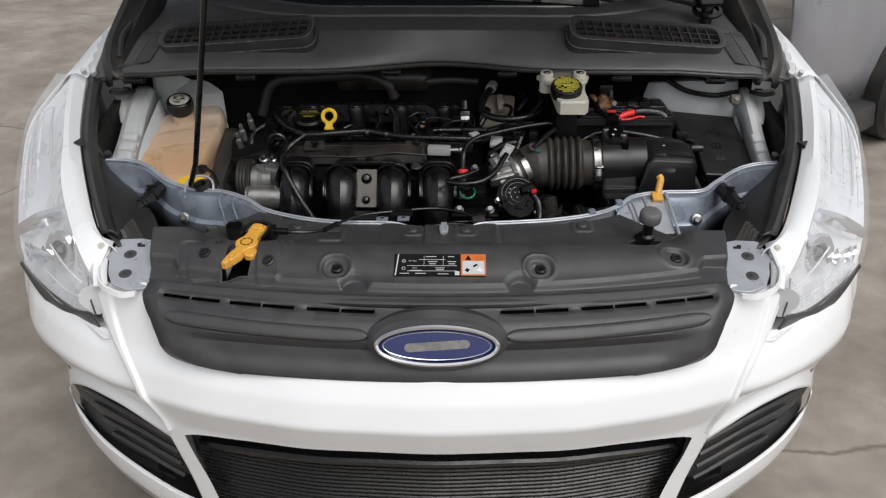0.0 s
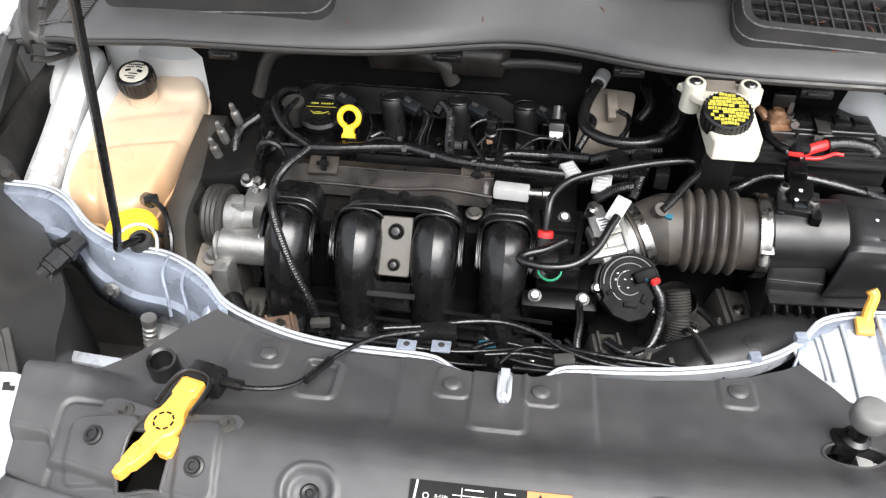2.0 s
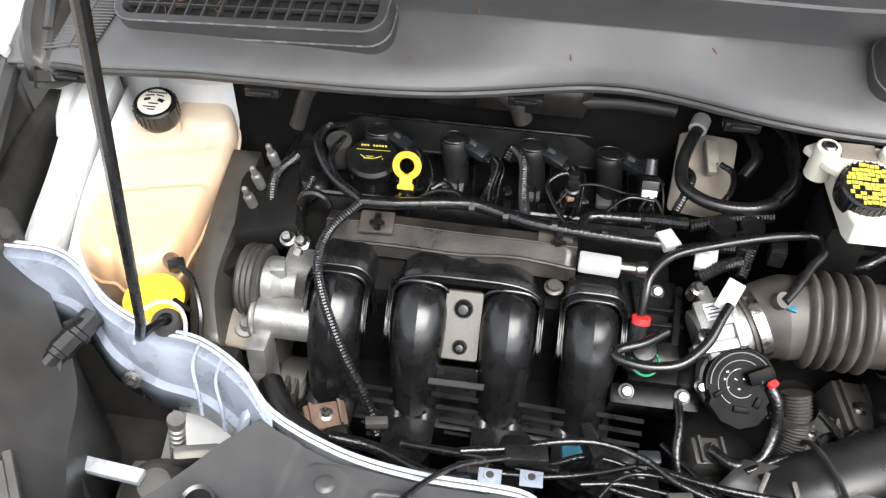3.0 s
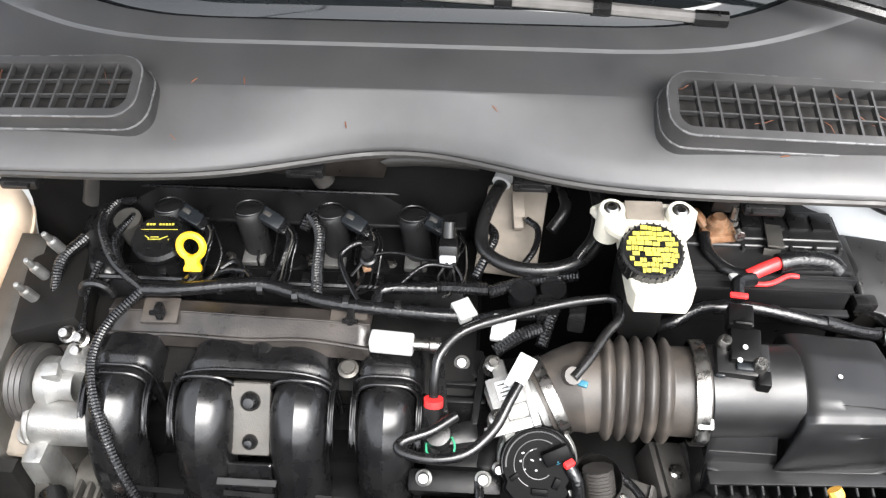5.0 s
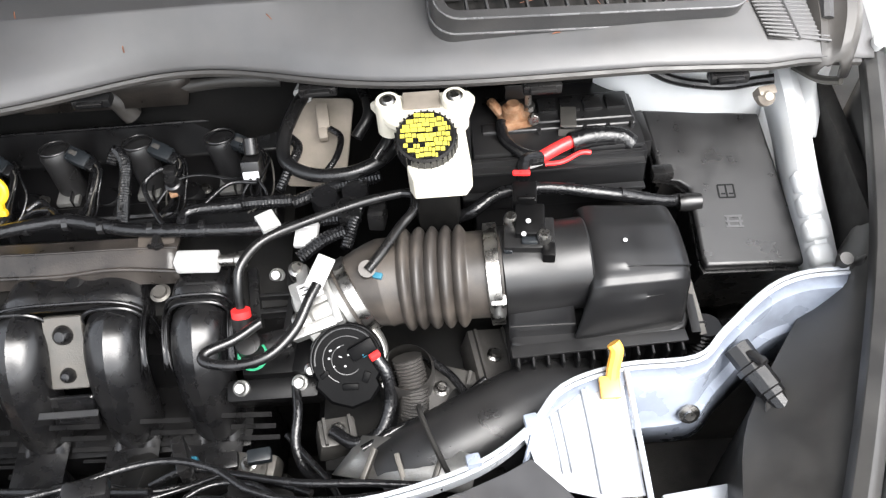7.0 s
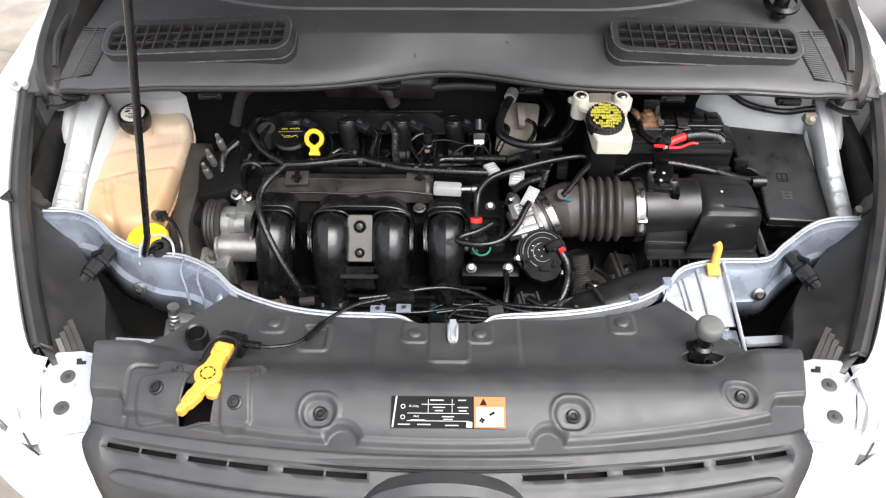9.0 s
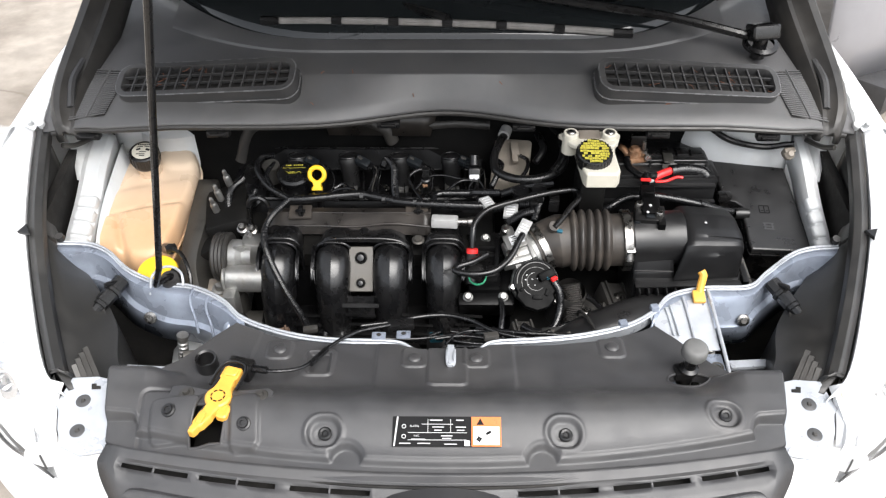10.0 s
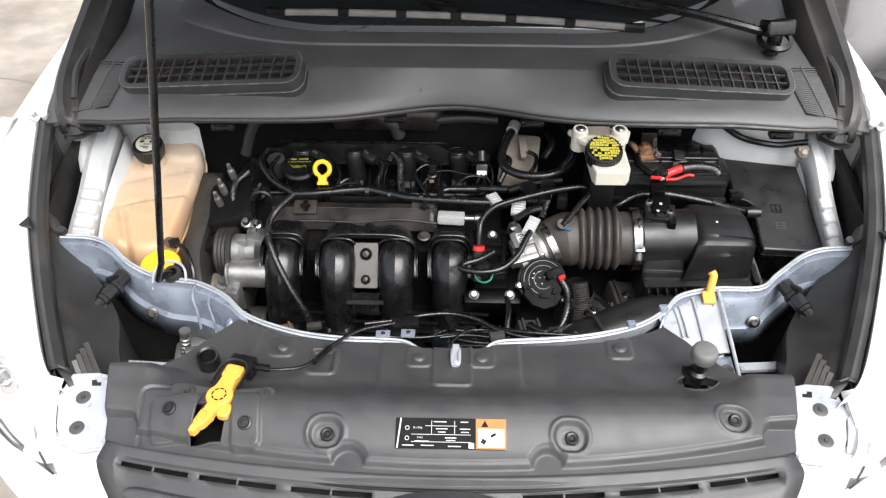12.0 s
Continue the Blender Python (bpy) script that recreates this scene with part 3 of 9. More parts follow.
    mid1 = [((2 * a + x) / 3 + s * 0.022, (2 * b + y) / 3 - 0.012, (2 * c + z) / 3 + 0.012) for (a, b, c), (x, y, z) in zip(inn, out)]
    mid2 = [((a + 2 * x) / 3 + s * 0.022, (b + 2 * y) / 3 - 0.012, (c + 2 * z) / 3 + 0.010) for (a, b, c), (x, y, z) in zip(inn, out)]
    bm = B()
    deep = lambda line, d: [(x - s * d * 0.8, y + d * 0.45, z - d * 0.35) for x, y, z in line]
    strip(bm, deep(inn, 0.012), deep(mid1, 0.05), deep(mid2, 0.06), deep(out, 0.012))
    lamp = part("headlamp", bm, lamp_grey, car, "long swept back clear headlamp with a pale grey housing")
    bm = B()
    strip(bm, inn, mid1, mid2, out)
    lens = part("lens", bm, lens_clear, lamp, "clear plastic lens")
    lens.visible_shadow = False
    lines = [spline(line, 8) for line in (inn, mid1, mid2, out)]

    def inside(a, b, d):
        """A point of the lamp: a along from its front tip, b across from its inner edge, d below the lens."""
        f = a * 8
        k = min(len(lines[0]) - 2, int(f))
        cross = [line[k].lerp(line[k + 1], f - k) for line in lines]
        q = min(2, int(b * 3))
        p = cross[q].lerp(cross[q + 1], b * 3 - q)
        return p + Vector((-s * 0.8, 0.45, -0.35)) * d
    for k in range(4):
        bm = B()
        sweep(bm, [inside(2.55 + 1.5 * i / 8, 0.22 + 0.17 * k + 0.05 * i / 8, 0.018) for i in range(9)], [0.0018 + 0.0022 * math.sin(math.pi * i / 8) for i in range(9)], 6)
        part("light_guide", bm, lamp_grey if k % 2 else label_white, lamp, "pale light guide strip")
    bm = B()
    strip(bm, *[[inside(1.55 + 0.75 * i / 8 + da, 0.06 + 0.9 * i / 8, d) for i in range(9)] for da, d in ((0.12, 0.004), (0.05, 0.006), (-0.02, 0.035))], steps=1)
    part("inner_bezel", bm, chrome, lamp, "chrome edge across the lamp")
    for k in range(3):
        bm = B()
        strip(bm, *[[inside(1.35 + 0.25 * k + 0.2 * v, 0.50 + 0.14 * k + 0.12 * u, 0.012 + 0.03 * math.sin(3.1 * u) * math.sin(3.1 * v)) for u in (0, 0.2, 0.4, 0.6, 0.8, 1)] for v in (0, 0.25, 0.5, 0.75, 1)], steps=1)
        part("reflector", bm, chrome, lamp, "chrome reflector facet")
    bm = B()
    lathe(bm, [(0.020, 0.0), (0.034, -0.002), (0.040, 0.006), (0.036, 0.020), (0.016, 0.040), (0.0, 0.042)], inside(1.35, 0.42, 0.030), (-s * 0.3, 0.8, -0.2), 28)
    part("reflector_bowl", bm, chrome, lamp, "chrome reflector bowl")
    bm = B()
    lathe(bm, [(0.0, 0.0), (0.008, 0.002), (0.010, 0.010), (0.012, 0.030)], inside(1.35, 0.42, 0.030), (-s * 0.3, 0.8, -0.2), 16)
    part("bulb", bm, steel, lamp, "silver bulb shield")
    for k in range(2):
        bm = B()
        sweep(bm, [inside(0.25 + 1.15 * i / 10, 0.30 + 0.33 * k + 0.1 * i / 10, 0.014) for i in range(11)], 0.0022, 6)
        part("housing_seam", bm, lamp_grey, lamp)
    bm = B()
    strip(bm, side_pair([(0.682, 1.342, 0.796), (0.735, 1.385, 0.780), (0.790, 1.422, 0.772), (0.850, 1.478, 0.782), (0.915, 1.545, 0.800)], s),
          side_pair([(0.686, 1.347, 0.786), (0.737, 1.387, 0.770), (0.791, 1.423, 0.763), (0.851, 1.477, 0.775), (0.917, 1.545, 0.797)], s),
          side_pair([(0.676, 1.352, 0.748), (0.738, 1.392, 0.738), (0.794, 1.428, 0.738), (0.856, 1.478, 0.760), (0.918, 1.543, 0.793)], s))
    part("lower_trim", bm, trim_grey, lamp, "dark grey trim below the lens", solid=0.003)
    bm = B()
    tip = [line[0] for line in (inn, mid1, mid2, out)]
    strip(bm, tip, [deep(line, d)[0] for line, d in ((inn, 0.012), (mid1, 0.05), (mid2, 0.06), (out, 0.012))], steps=3)
    part("housing_end", bm, lamp_grey, lamp, "pale end of the lamp housing")
    bm = B()
    sweep(bm, spline(side_pair([(0.692, 1.372, 0.868), (0.684, 1.345, 0.835), (0.678, 1.338, 0.800)], s), 5), 0.0018, 6)
    part("gap_seal", bm, trim_grey, lamp, "dark gap seal beside the pillar")
    bm = B()
    prism(bm, [(s * x, y) for x, y in ((0.625, 1.318), (0.668, 1.322), (0.735, 1.382), (0.745, 1.415), (0.690, 1.400), (0.640, 1.350))], pose(0, 0, 0.752), 0.004, 0.001)
    part("lamp_foot", bm, white_paint, lamp, "white panel below the lamp's tip")
    # rubber strip along the bonnet opening
    whole, seal = seal, [tuple(Vector(seal[0]).lerp(Vector(seal[1]), 0.75))] + seal[1:]
    bm = B()
    strip(bm, [(x - s * 0.036, y + 0.006, z - 0.012) for x, y, z in seal], [(x - s * 0.030, y + 0.004, z - 0.002) for x, y, z in seal], [(x - s * 0.018, y, z + 0.003) for x, y, z in seal], [(x - s * 0.004, y, z - 0.002) for x, y, z in seal])
    part("bonnet_seal", bm, guard_black, car, "black rubber strip along the fender edge", solid=0.006)
    for at in ((0.838, 1.775, 0.978),):
        bm = B()
        prism(bm, [(-0.018, -0.008), (0.018, -0.008), (0.0, 0.014)], plane_at((s * at[0], at[1], at[2] + 0.004), (s * at[0] + 0.04 * s, at[1] + 0.07, at[2] + 0.01), (0, 0, 1)), 0.006, 0.003)
        part("seal_clip", bm, smooth_black, car, "black triangular seal clip")
    # white mounting bracket beside the grille
    bm = B()
    outline = [(0.560, 1.442), (0.600, 1.450), (0.643, 1.446), (0.657, 1.392), (0.650, 1.386), (0.647, 1.378), (0.640, 1.350), (0.624, 1.318), (0.590, 1.304), (0.548, 1.312)]
    high = lambda x, y: 0.875 + 0.21 * (y - 1.31) + 0.03 * (x - 0.56)
    prism(bm, [(s * x, y) for x, y in outline], Matrix(((1, 0, 0, 0), (0, 1, 0, 0), (s * 0.03, 0.21, 1, 0.875 - 0.21 * 1.31 - 0.03 * 0.56), (0, 0, 0, 1))), 0.004)
    bracket = part("bracket", bm, rail_white, car, "white steel mounting bracket with two dark holes", bevel=0.0012)
    for x, y, r in ((0.612, 1.402, 0.0125), (0.606, 1.347, 0.0125)):
        bm = B()
        m = (s * x, y, high(x, y) + 0.0042)
        lathe(bm, [(0, 0.0005), (r - 0.001, 0.0005), (r, 0.0), (r, -0.002)], m, (0, -0.2, 0.98), 24)
        part("hole", bm, trim_grey, bracket, "dark fixing hole")
        bm = B()
        lathe(bm, [(0, 0.003), (0.003, 0.003), (0.0045, 0.001), (0.0045, 0.0)], m, (0, -0.2, 0.98), 6)
        part("fixing_bolt", bm, bracket_grey, bracket, "dark bolt in the hole")
    bm = B()
    prism(bm, [(s * -0.009, -0.005), (s * 0.006, -0.006), (s * 0.009, 0.005), (s * 0.001, 0.006), (s * -0.001, 0.001), (s * -0.008, 0.001)], pose(s * 0.598, 1.430, high(0.598, 1.430) + 0.0035, 11), 0.0012)
    part("slot", bm, felt, bracket, "dark slot")
    bm = B()
    lip = [(0.664, 1.392), (0.659, 1.352), (0.640, 1.318), (0.600, 1.298), (0.572, 1.302)]
    strip(bm, *[[(s * (x + d * 0.3), y - d * 0.5, high(x, y) + h) for x, y in lip] for d, h in ((-0.006, -0.004), (0.0, 0.005), (0.006, 0.005), (0.010, -0.006))])
    part("folded_lip", bm, white_paint, bracket, "white folded lip round the bracket")
    # felt splash guards between rail and fender
    bm = B()
    strip(bm, side_pair([(0.642, 1.42, 0.905), (0.690, 1.475, 0.925), (0.752, 1.61, 0.946), (0.825, 1.79, 0.972), (0.872, 1.94, 0.999), (0.905, 2.085, 1.028)], s),
          side_pair([(0.60, 1.44, 0.885), (0.655, 1.51, 0.895), (0.715, 1.62, 0.905), (0.800, 1.79, 0.925), (0.862, 1.94, 0.90), (0.89, 2.085, 0.90)], s),
          side_pair([(0.565, 1.452, 0.86), (0.615, 1.55, 0.852), (0.655, 1.66, 0.850), (0.76, 1.80, 0.86), (0.86, 1.94, 0.78), (0.88, 2.085, 0.78)], s),
          side_pair([(0.555, 1.46, 0.70), (0.60, 1.56, 0.70), (0.635, 1.66, 0.70), (0.76, 1.80, 0.68), (0.86, 1.94, 0.6), (0.87, 2.085, 0.6)], s))
    part("splash_guard", bm, guard_black, car, "dusty black splash guard inside the fender", solid=0.004)
    # Added sheets that close the view and keep the deep corners dark.
    for place, size, turn in (((s * 0.66, 1.66, 0.60), (0.24, 0.36, 0.03), 0), ((s * 0.63, 1.50, 0.70), (0.20, 0.02, 0.22), s * 22),
                              ((s * 0.865, 2.03, 0.74), (0.02, 0.42, 0.44), -s * 6), ((s * (0.62 if s < 0 else 0.665), 1.782, 0.66), (0.26 if s < 0 else 0.16, 0.02, 0.26), 0)):
        bm = B()
        box(bm, place, size, (0, 0, turn))
        part("corner_dark_sheet", bm, felt, car, "black sheet added to keep the corner below the splash guard dark")
    bm = B()
    for k in range(4):
        foot, top = Vector((s * 0.594, 1.438, 0.893)).lerp(Vector((s * 0.634, 1.448, 0.898)), k / 3), Vector((s * 0.642, 1.512, 0.914)).lerp(Vector((s * 0.648, 1.470, 0.916)), k / 3)
        fin = bmesh.new()
        box(fin, (0, 0, 0), ((top - foot).length, 0.0100, 0.016), (0, 0, 0), 0.001, 1)
        fin.transform(plane_at((foot + top) / 2, top, (0, 0, 1)))
        me = bpy.data.meshes.new("fin")
        fin.to_mesh(me)
        bm.from_mesh(me)
        bpy.data.meshes.remove(me)
    part("guard_ribs", bm, bracket_grey, car, "grey black ribs at the guard's front")
    bm = B()
    p, q = Vector((s * 0.650, 1.735, 0.893)), Vector((s * 0.690, 1.662, 0.868))
    sweep(bm, [p.lerp(q, t) for t in (0, 0.02, 0.30, 0.32, 0.40, 0.42, 0.7, 0.72, 0.8, 0.82, 1.0)], [0.012, 0.016, 0.016, 0.019, 0.019, 0.016, 0.016, 0.014, 0.014, 0.011, 0.010], 8)
    box(bm, p.lerp(q, 0.3) + Vector((0, 0, 0.017)), (0.010, 0.034, 0.006), (-18, 0, s * 29), 0.002)
    part("lamp_connector", bm, smooth_black, car, "black headlamp plug")
    bm = B()
    lathe(bm, [(0.0, 0.02), (0.010, 0.02), (0.013, 0.016), (0.014, 0.004), (0.017, 0.0), (0.016, -0.02)], (s * 0.822, 1.812, 0.925), (0, -0.4, 0.9), 18)
    lathe(bm, [(0.0, 0.012), (0.008, 0.012), (0.009, 0.0)], (s * 0.795, 1.818, 0.932), (0, -0.4, 0.9), 14)
    part("bump_stop", bm, rubber, car, "black rubber bonnet stop")

# ---- cowl below the windscreen ----
def cowl_point(x, v, up=0.0):
    """v: 0 front lip, 0.45 fold, 1 foot of the glass."""
    a = abs(x)
    lip = (2.042 + 0.068 * math.exp(-(x / 0.19) ** 2) + table(a, [0, 0.75, 0.90], [0, 0, 0.03]), 1.084 - table(a, [0, 0.6, 0.80, 0.90], [0, 0, 0.012, 0.035]))
    fold = (2.138 + 0.035 * (x / 0.7) ** 2, 1.150 - 0.030 * (x / 0.7) ** 2)
    foot = (eased(a, [-0.4, 0, 0.40, 0.55, 0.65, 0.80, 0.92, 1.1], [2.262, 2.262, 2.262, 2.34, 2.44, 2.62, 2.80, 3.07], 0.12), eased(a, [-0.4, 0, 0.4, 0.65, 0.92, 1.1], [1.172, 1.172, 1.172, 1.19, 1.21, 1.225], 0.1))
    ease = v / 0.45 if v < 0.45 else (v - 0.45) / 0.55
    p, q = (lip, fold) if v < 0.45 else (fold, foot)
    y, z = p[0] + (q[0] - p[0]) * ease, p[1] + (q[1] - p[1]) * ease
    if v < 0.12:
        z -= 0.010 * ((0.12 - v) / 0.12) ** 2
    return Vector((x, y - 0.45 * up, z + 0.9 * up))
bm = B()
rows = [0, 0.02, 0.05, 0.09, 0.12, 0.2, 0.3, 0.40, 0.44, 0.455, 0.5, 0.6, 0.7, 0.8, 0.9, 1.0]
grid = [[bm.verts.new(cowl_point(-0.90 + 1.80 * i / 120, v)) for v in rows] for i in range(121)]
for a, b in zip(grid, grid[1:]):
    for j in range(len(rows) - 1):
        bm.faces.new((a[j], b[j], b[j + 1], a[j + 1]))
cowl = part("cowl_panel", bm, cowl_plastic, car, "weathered grey black plastic cowl below the windscreen", solid=0.004, sharp=14)
bm = B()
sweep(bm, [cowl_point(-0.88 + 1.76 * i / 100, 0.0) + Vector((0, 0.004, -0.008)) for i in range(101)], 0.006, 8)
part("lip_bead", bm, rubber, cowl, "rubber bead under the cowl's lip")
for x in (-0.79, -0.50, -0.13, 0.17, 0.46, 0.70):
    bm = B()
    p = cowl_point(x, 0.0)
    box(bm, (x, p.y + 0.006, p.z - 0.022), (0.050, 0.022, 0.014), (0, 0, 0), 0.003)
    box(bm, (x, p.y - 0.006, p.z - 0.019), (0.034, 0.012, 0.006), (0, 0, 0), 0.002)
    part("lip_clip", bm, smooth_black, cowl, "black plastic clip")

# raised air grilles on the cowl
for s in (-1, 1):
    m = plane_at((0.53, 2.119, 1.151), (0.72, 2.137, 1.133), (0, -0.42, 0.91))
    if s < 0:
        m = plane_at((-0.53, 2.119, 1.151), (-0.34, 2.101, 1.169), (0, -0.42, 0.91))
    W, H = 0.410, 0.090
    bm = B()
    outer, inner = rounded(W, H, 0.032), rounded(W - 0.030, H - 0.026, 0.018)
    rings = []
    for out, z in (([(x * 1.006, y * 1.02) for x, y in outer], -0.050), (outer, -0.003), ([(x * 0.992, y * 0.97) for x, y in outer], 0.002), ([(x * 1.01, y * 1.04) for x, y in inner], 0.002), (inner, -0.002), (inner, -0.022)):
        rings.append([bm.verts.new(m @ Vector((x, y, z))) for x, y in out])
    for a, b in zip(rings, rings[1:]):
        for k in range(len(a)):
            bm.faces.new((a[k], a[(k + 1) % len(a)], b[(k + 1) % len(a)], b[k]))
    vent = part("air_vent", bm, vent_plastic, car, "raised black air intake vent on the cowl")
    # Beads that draw the highlight along the rim and the wall.
    for ring_line, z, r in (([(x * 0.997, y * 0.985) for x, y in outer], 0.0002, 0.0016), ([(x * 1.007, y * 1.025) for x, y in outer], -0.030, 0.0016)):
        bm = B()
        sweep(bm, [m @ Vector((x, y, z)) for x, y in ring_line + ring_line[:1]], r, 6)
        part("vent_edge", bm, sheen_black, vent, "paler bead for the bright sheen on the vent's edge")
    bm = B()
    prism(bm, inner, m @ pose(0, 0, -0.024), 0.003)
    part("vent_floor", bm, felt, vent, "dark vent floor")
    w, h = W - 0.030, H - 0.026
    for k in range(14):
        x = -w / 2 + w * (k + 1) / 15
        bm = B()
        box(bm, (0, 0, 0), (0.0030, h + 0.004, 0.008), (0, 0, 0))
        bm.transform(m @ pose(x, 0, -0.005, 0, 0, 4 * s))
        part("vent_slat", bm, vent_plastic, vent)
    for y in (-h / 6, h / 6):
        bm = B()
        box(bm, (0, 0, 0), (w + 0.004, 0.0020, 0.008))
        bm.transform(m @ pose(0, y, -0.006))
        part("vent_slat", bm, vent_plastic, vent)
    # dry needles caught in the vent
    needles = B()
    rnd = random.Random(5 + s)
    for k in range(11):
        x, y = rnd.gauss(0.05 * s, 0.09), rnd.uniform(-h / 2, h / 2)
        x = max(-w / 2, min(w / 2, x))
        a, l = rnd.uniform(0, 6.28), rnd.uniform(0.006, 0.016)
        p = [m @ Vector((x + t * l * math.cos(a), y + t * l * math.sin(a) + 0.003 * t * t, -0.012 + 0.010 * rnd.random())) for t in (-1, 0, 1)]
        sweep(needles, p, 0.0005, 4)
    for k in range(7):
        p = cowl_point(s * rnd.uniform(0.05, 0.6), rnd.uniform(0.1, 0.5), 0.002)
        a = rnd.uniform(0, 6.28)
        d = Vector((math.cos(a), 0.8 * math.sin(a), 0.5 * math.sin(a))) * 0.005
        sweep(needles, [p - d, p + Vector((0, 0, 0.001)), p + d], 0.0009, 4)
    ob = part("dry_needles", needles, leaf_red, None)
    tagged(ob, "few dry reddish plant needles lying on the cowl", "plant litter", kind="stuff")
    # slotted end piece outboard of the vent
    e0, e1, e2, e3 = (cowl_point(s * 0.728, 0.49, 0.004), cowl_point(s * 0.818, 0.50, 0.004), cowl_point(s * 0.836, 0.05, 0.004), cowl_point(s * 0.750, 0.09, 0.004))
    bm = B()
    bm.faces.new([bm.verts.new(p - Vector((0, 0, 0.0022))) for p in (e0, e1, e2, e3)])
    end = part("slotted_end", bm, felt, cowl, "dark ground of the slotted cowl end")
    for k in range(23):
        t = (k + 0.5) / 23
        a, b = e0.lerp(e3, t), e1.lerp(e2, t)
        if k < 2:
            a = a.lerp(b, 0.30 - 0.14 * k)
        bm = B()
        box(bm, (0, 0, 0), ((b - a).length, 0.0026, 0.0030), (0, 0, 0), 0.0006, 1)
        bm.transform(plane_at((a + b) / 2, b + (e3 - e0) * 0.012, (0, -0.5, 0.85)))
        part("end_slat", bm, cowl_plastic, end)
    bm = B()
    sweep(bm, [(e0 + e1) / 2 + Vector((0, 0, 0.001)), (e2 + e3) / 2 + Vector((0, 0, 0.001))], 0.0026, 6)
    part("end_rib", bm, cowl_plastic, end)
    # side channel that rises to the windscreen pillar
    bm = B()
    line = lambda dx, dz: [(s * (x + dx * w), y, z + dz * w) for x, y, z, w in ((0.838, 2.052, 1.040, 0.30), (0.844, 2.062, 1.050, 0.58), (0.856, 2.10, 1.072, 0.76), (0.862, 2.16, 1.098, 0.86), (0.858, 2.25, 1.135, 0.95), (0.85, 2.38, 1.19, 1.0), (0.85, 2.56, 1.26, 1.0))]
    strip(bm, line(-0.066, -0.030), line(-0.056, 0.004), line(-0.040, 0.022), line(-0.026, 0.016), line(-0.014, 0.020), line(0.002, 0.036), line(0.020, 0.034), line(0.036, 0.010), line(0.040, -0.05))
    part("side_channel", bm, rubber, cowl, "moulded rubber water channel at the cowl's end", solid=0.004)
    bm = B()
    tube(bm, [(s * x, y, z) for x, y, z in ((0.835, 2.10, 1.085), (0.842, 2.16, 1.122), (0.838, 2.23, 1.138))], 0.009, 8)
    part("channel_fold", bm, vent_plastic, cowl)
    bm = B()
    sweep(bm, [Vector((s * (0.912 + 0.003 * (k % 2)), 2.10 + 0.02 * k, 1.048 + 0.008 * k)) for k in range(9)], [0.010, 0.016, 0.009, 0.015, 0.010, 0.016, 0.009, 0.014, 0.008], 6)
    hinge = part("bonnet_hinge", bm, inner_white, car, "white painted bonnet hinge")
    for a, c, r in (((0.905, 2.09, 1.045), (0.905, 2.08, 1.06), 0.009), ((0.935, 2.098, 1.045), (0.935, 2.09, 1.058), 0.007)):
        bm = B()
        rod(bm, (s * a[0], a[1], a[2]), (s * c[0], c[1], c[2]), r)
        part("hinge_bolt", bm, inner_white, hinge, "white painted bolt")

# ---- windscreen, wipers, bonnet, cabin ----
bm = B()


def glass_point(u, v):
    x = -0.80 + 1.60 * u
    p = cowl_point(x, 1.0)
    return Vector((x * (1 - 0.13 * v), p.y * (1 - v) + (2.98 + 0.12 * (x / 0.8) ** 2) * v - 0.006, p.z * (1 - v) + 1.60 * v - 0.010))


surface(bm, glass_point, 40, 10)
part("windscreen", bm, glass_dark, car, "dark curved windscreen glass", solid=0.005)
bm = B()
strip(bm, *[[cowl_point(-0.66 + 1.32 * i / 60, v, up) for i in range(61)] for v, up in ((0.80, 0.0005), (0.82, 0.005), (0.90, 0.007), (1.0, 0.007), (1.02, -0.004))], steps=1)
part("glass_gasket", bm, cowl_plastic, car, "rubber gasket at the glass foot")
bm = B()
box(bm, (0, 3.75, 1.0), (1.78, 2.0, 0.9), (0, 0, 0), 0.12)
part("cabin", bm, white_paint, car, "white cabin body")
bm = B()
box(bm, (0, 3.4, 0.42), (1.70, 2.9, 0.30), (0, 0, 0), 0.06)
part("underbody", bm, dark_void, car, "dark underbody")
for s in (-1, 1):
    for y in (2.06, 4.45):
        bm = B()
        lathe(bm, [(0.19, 0.0), (0.30, -0.004), (0.33, 0.02), (0.335, 0.10), (0.33, 0.18), (0.30, 0.204), (0.19, 0.20)], (s * 0.75, y, 0.335), (s, 0, 0), 40)
        wheel = part("wheel", bm, rubber, car, "black tyre on a silver rim")
        bm = B()
        lathe(bm, [(0.0, 0.15), (0.04, 0.155), (0.06, 0.13), (0.17, 0.15), (0.195, 0.18), (0.195, 0.02), (0.0, 0.02)], (s * 0.75, y, 0.335), (s, 0, 0), 40)
        part("rim", bm, aluminium, wheel, "silver rim")
bm = B()
box(bm, (0, 3.75, 1.52), (1.45, 1.6, 0.28), (0, 0, 0), 0.12)
part("roof", bm, white_paint, car, "white roof")


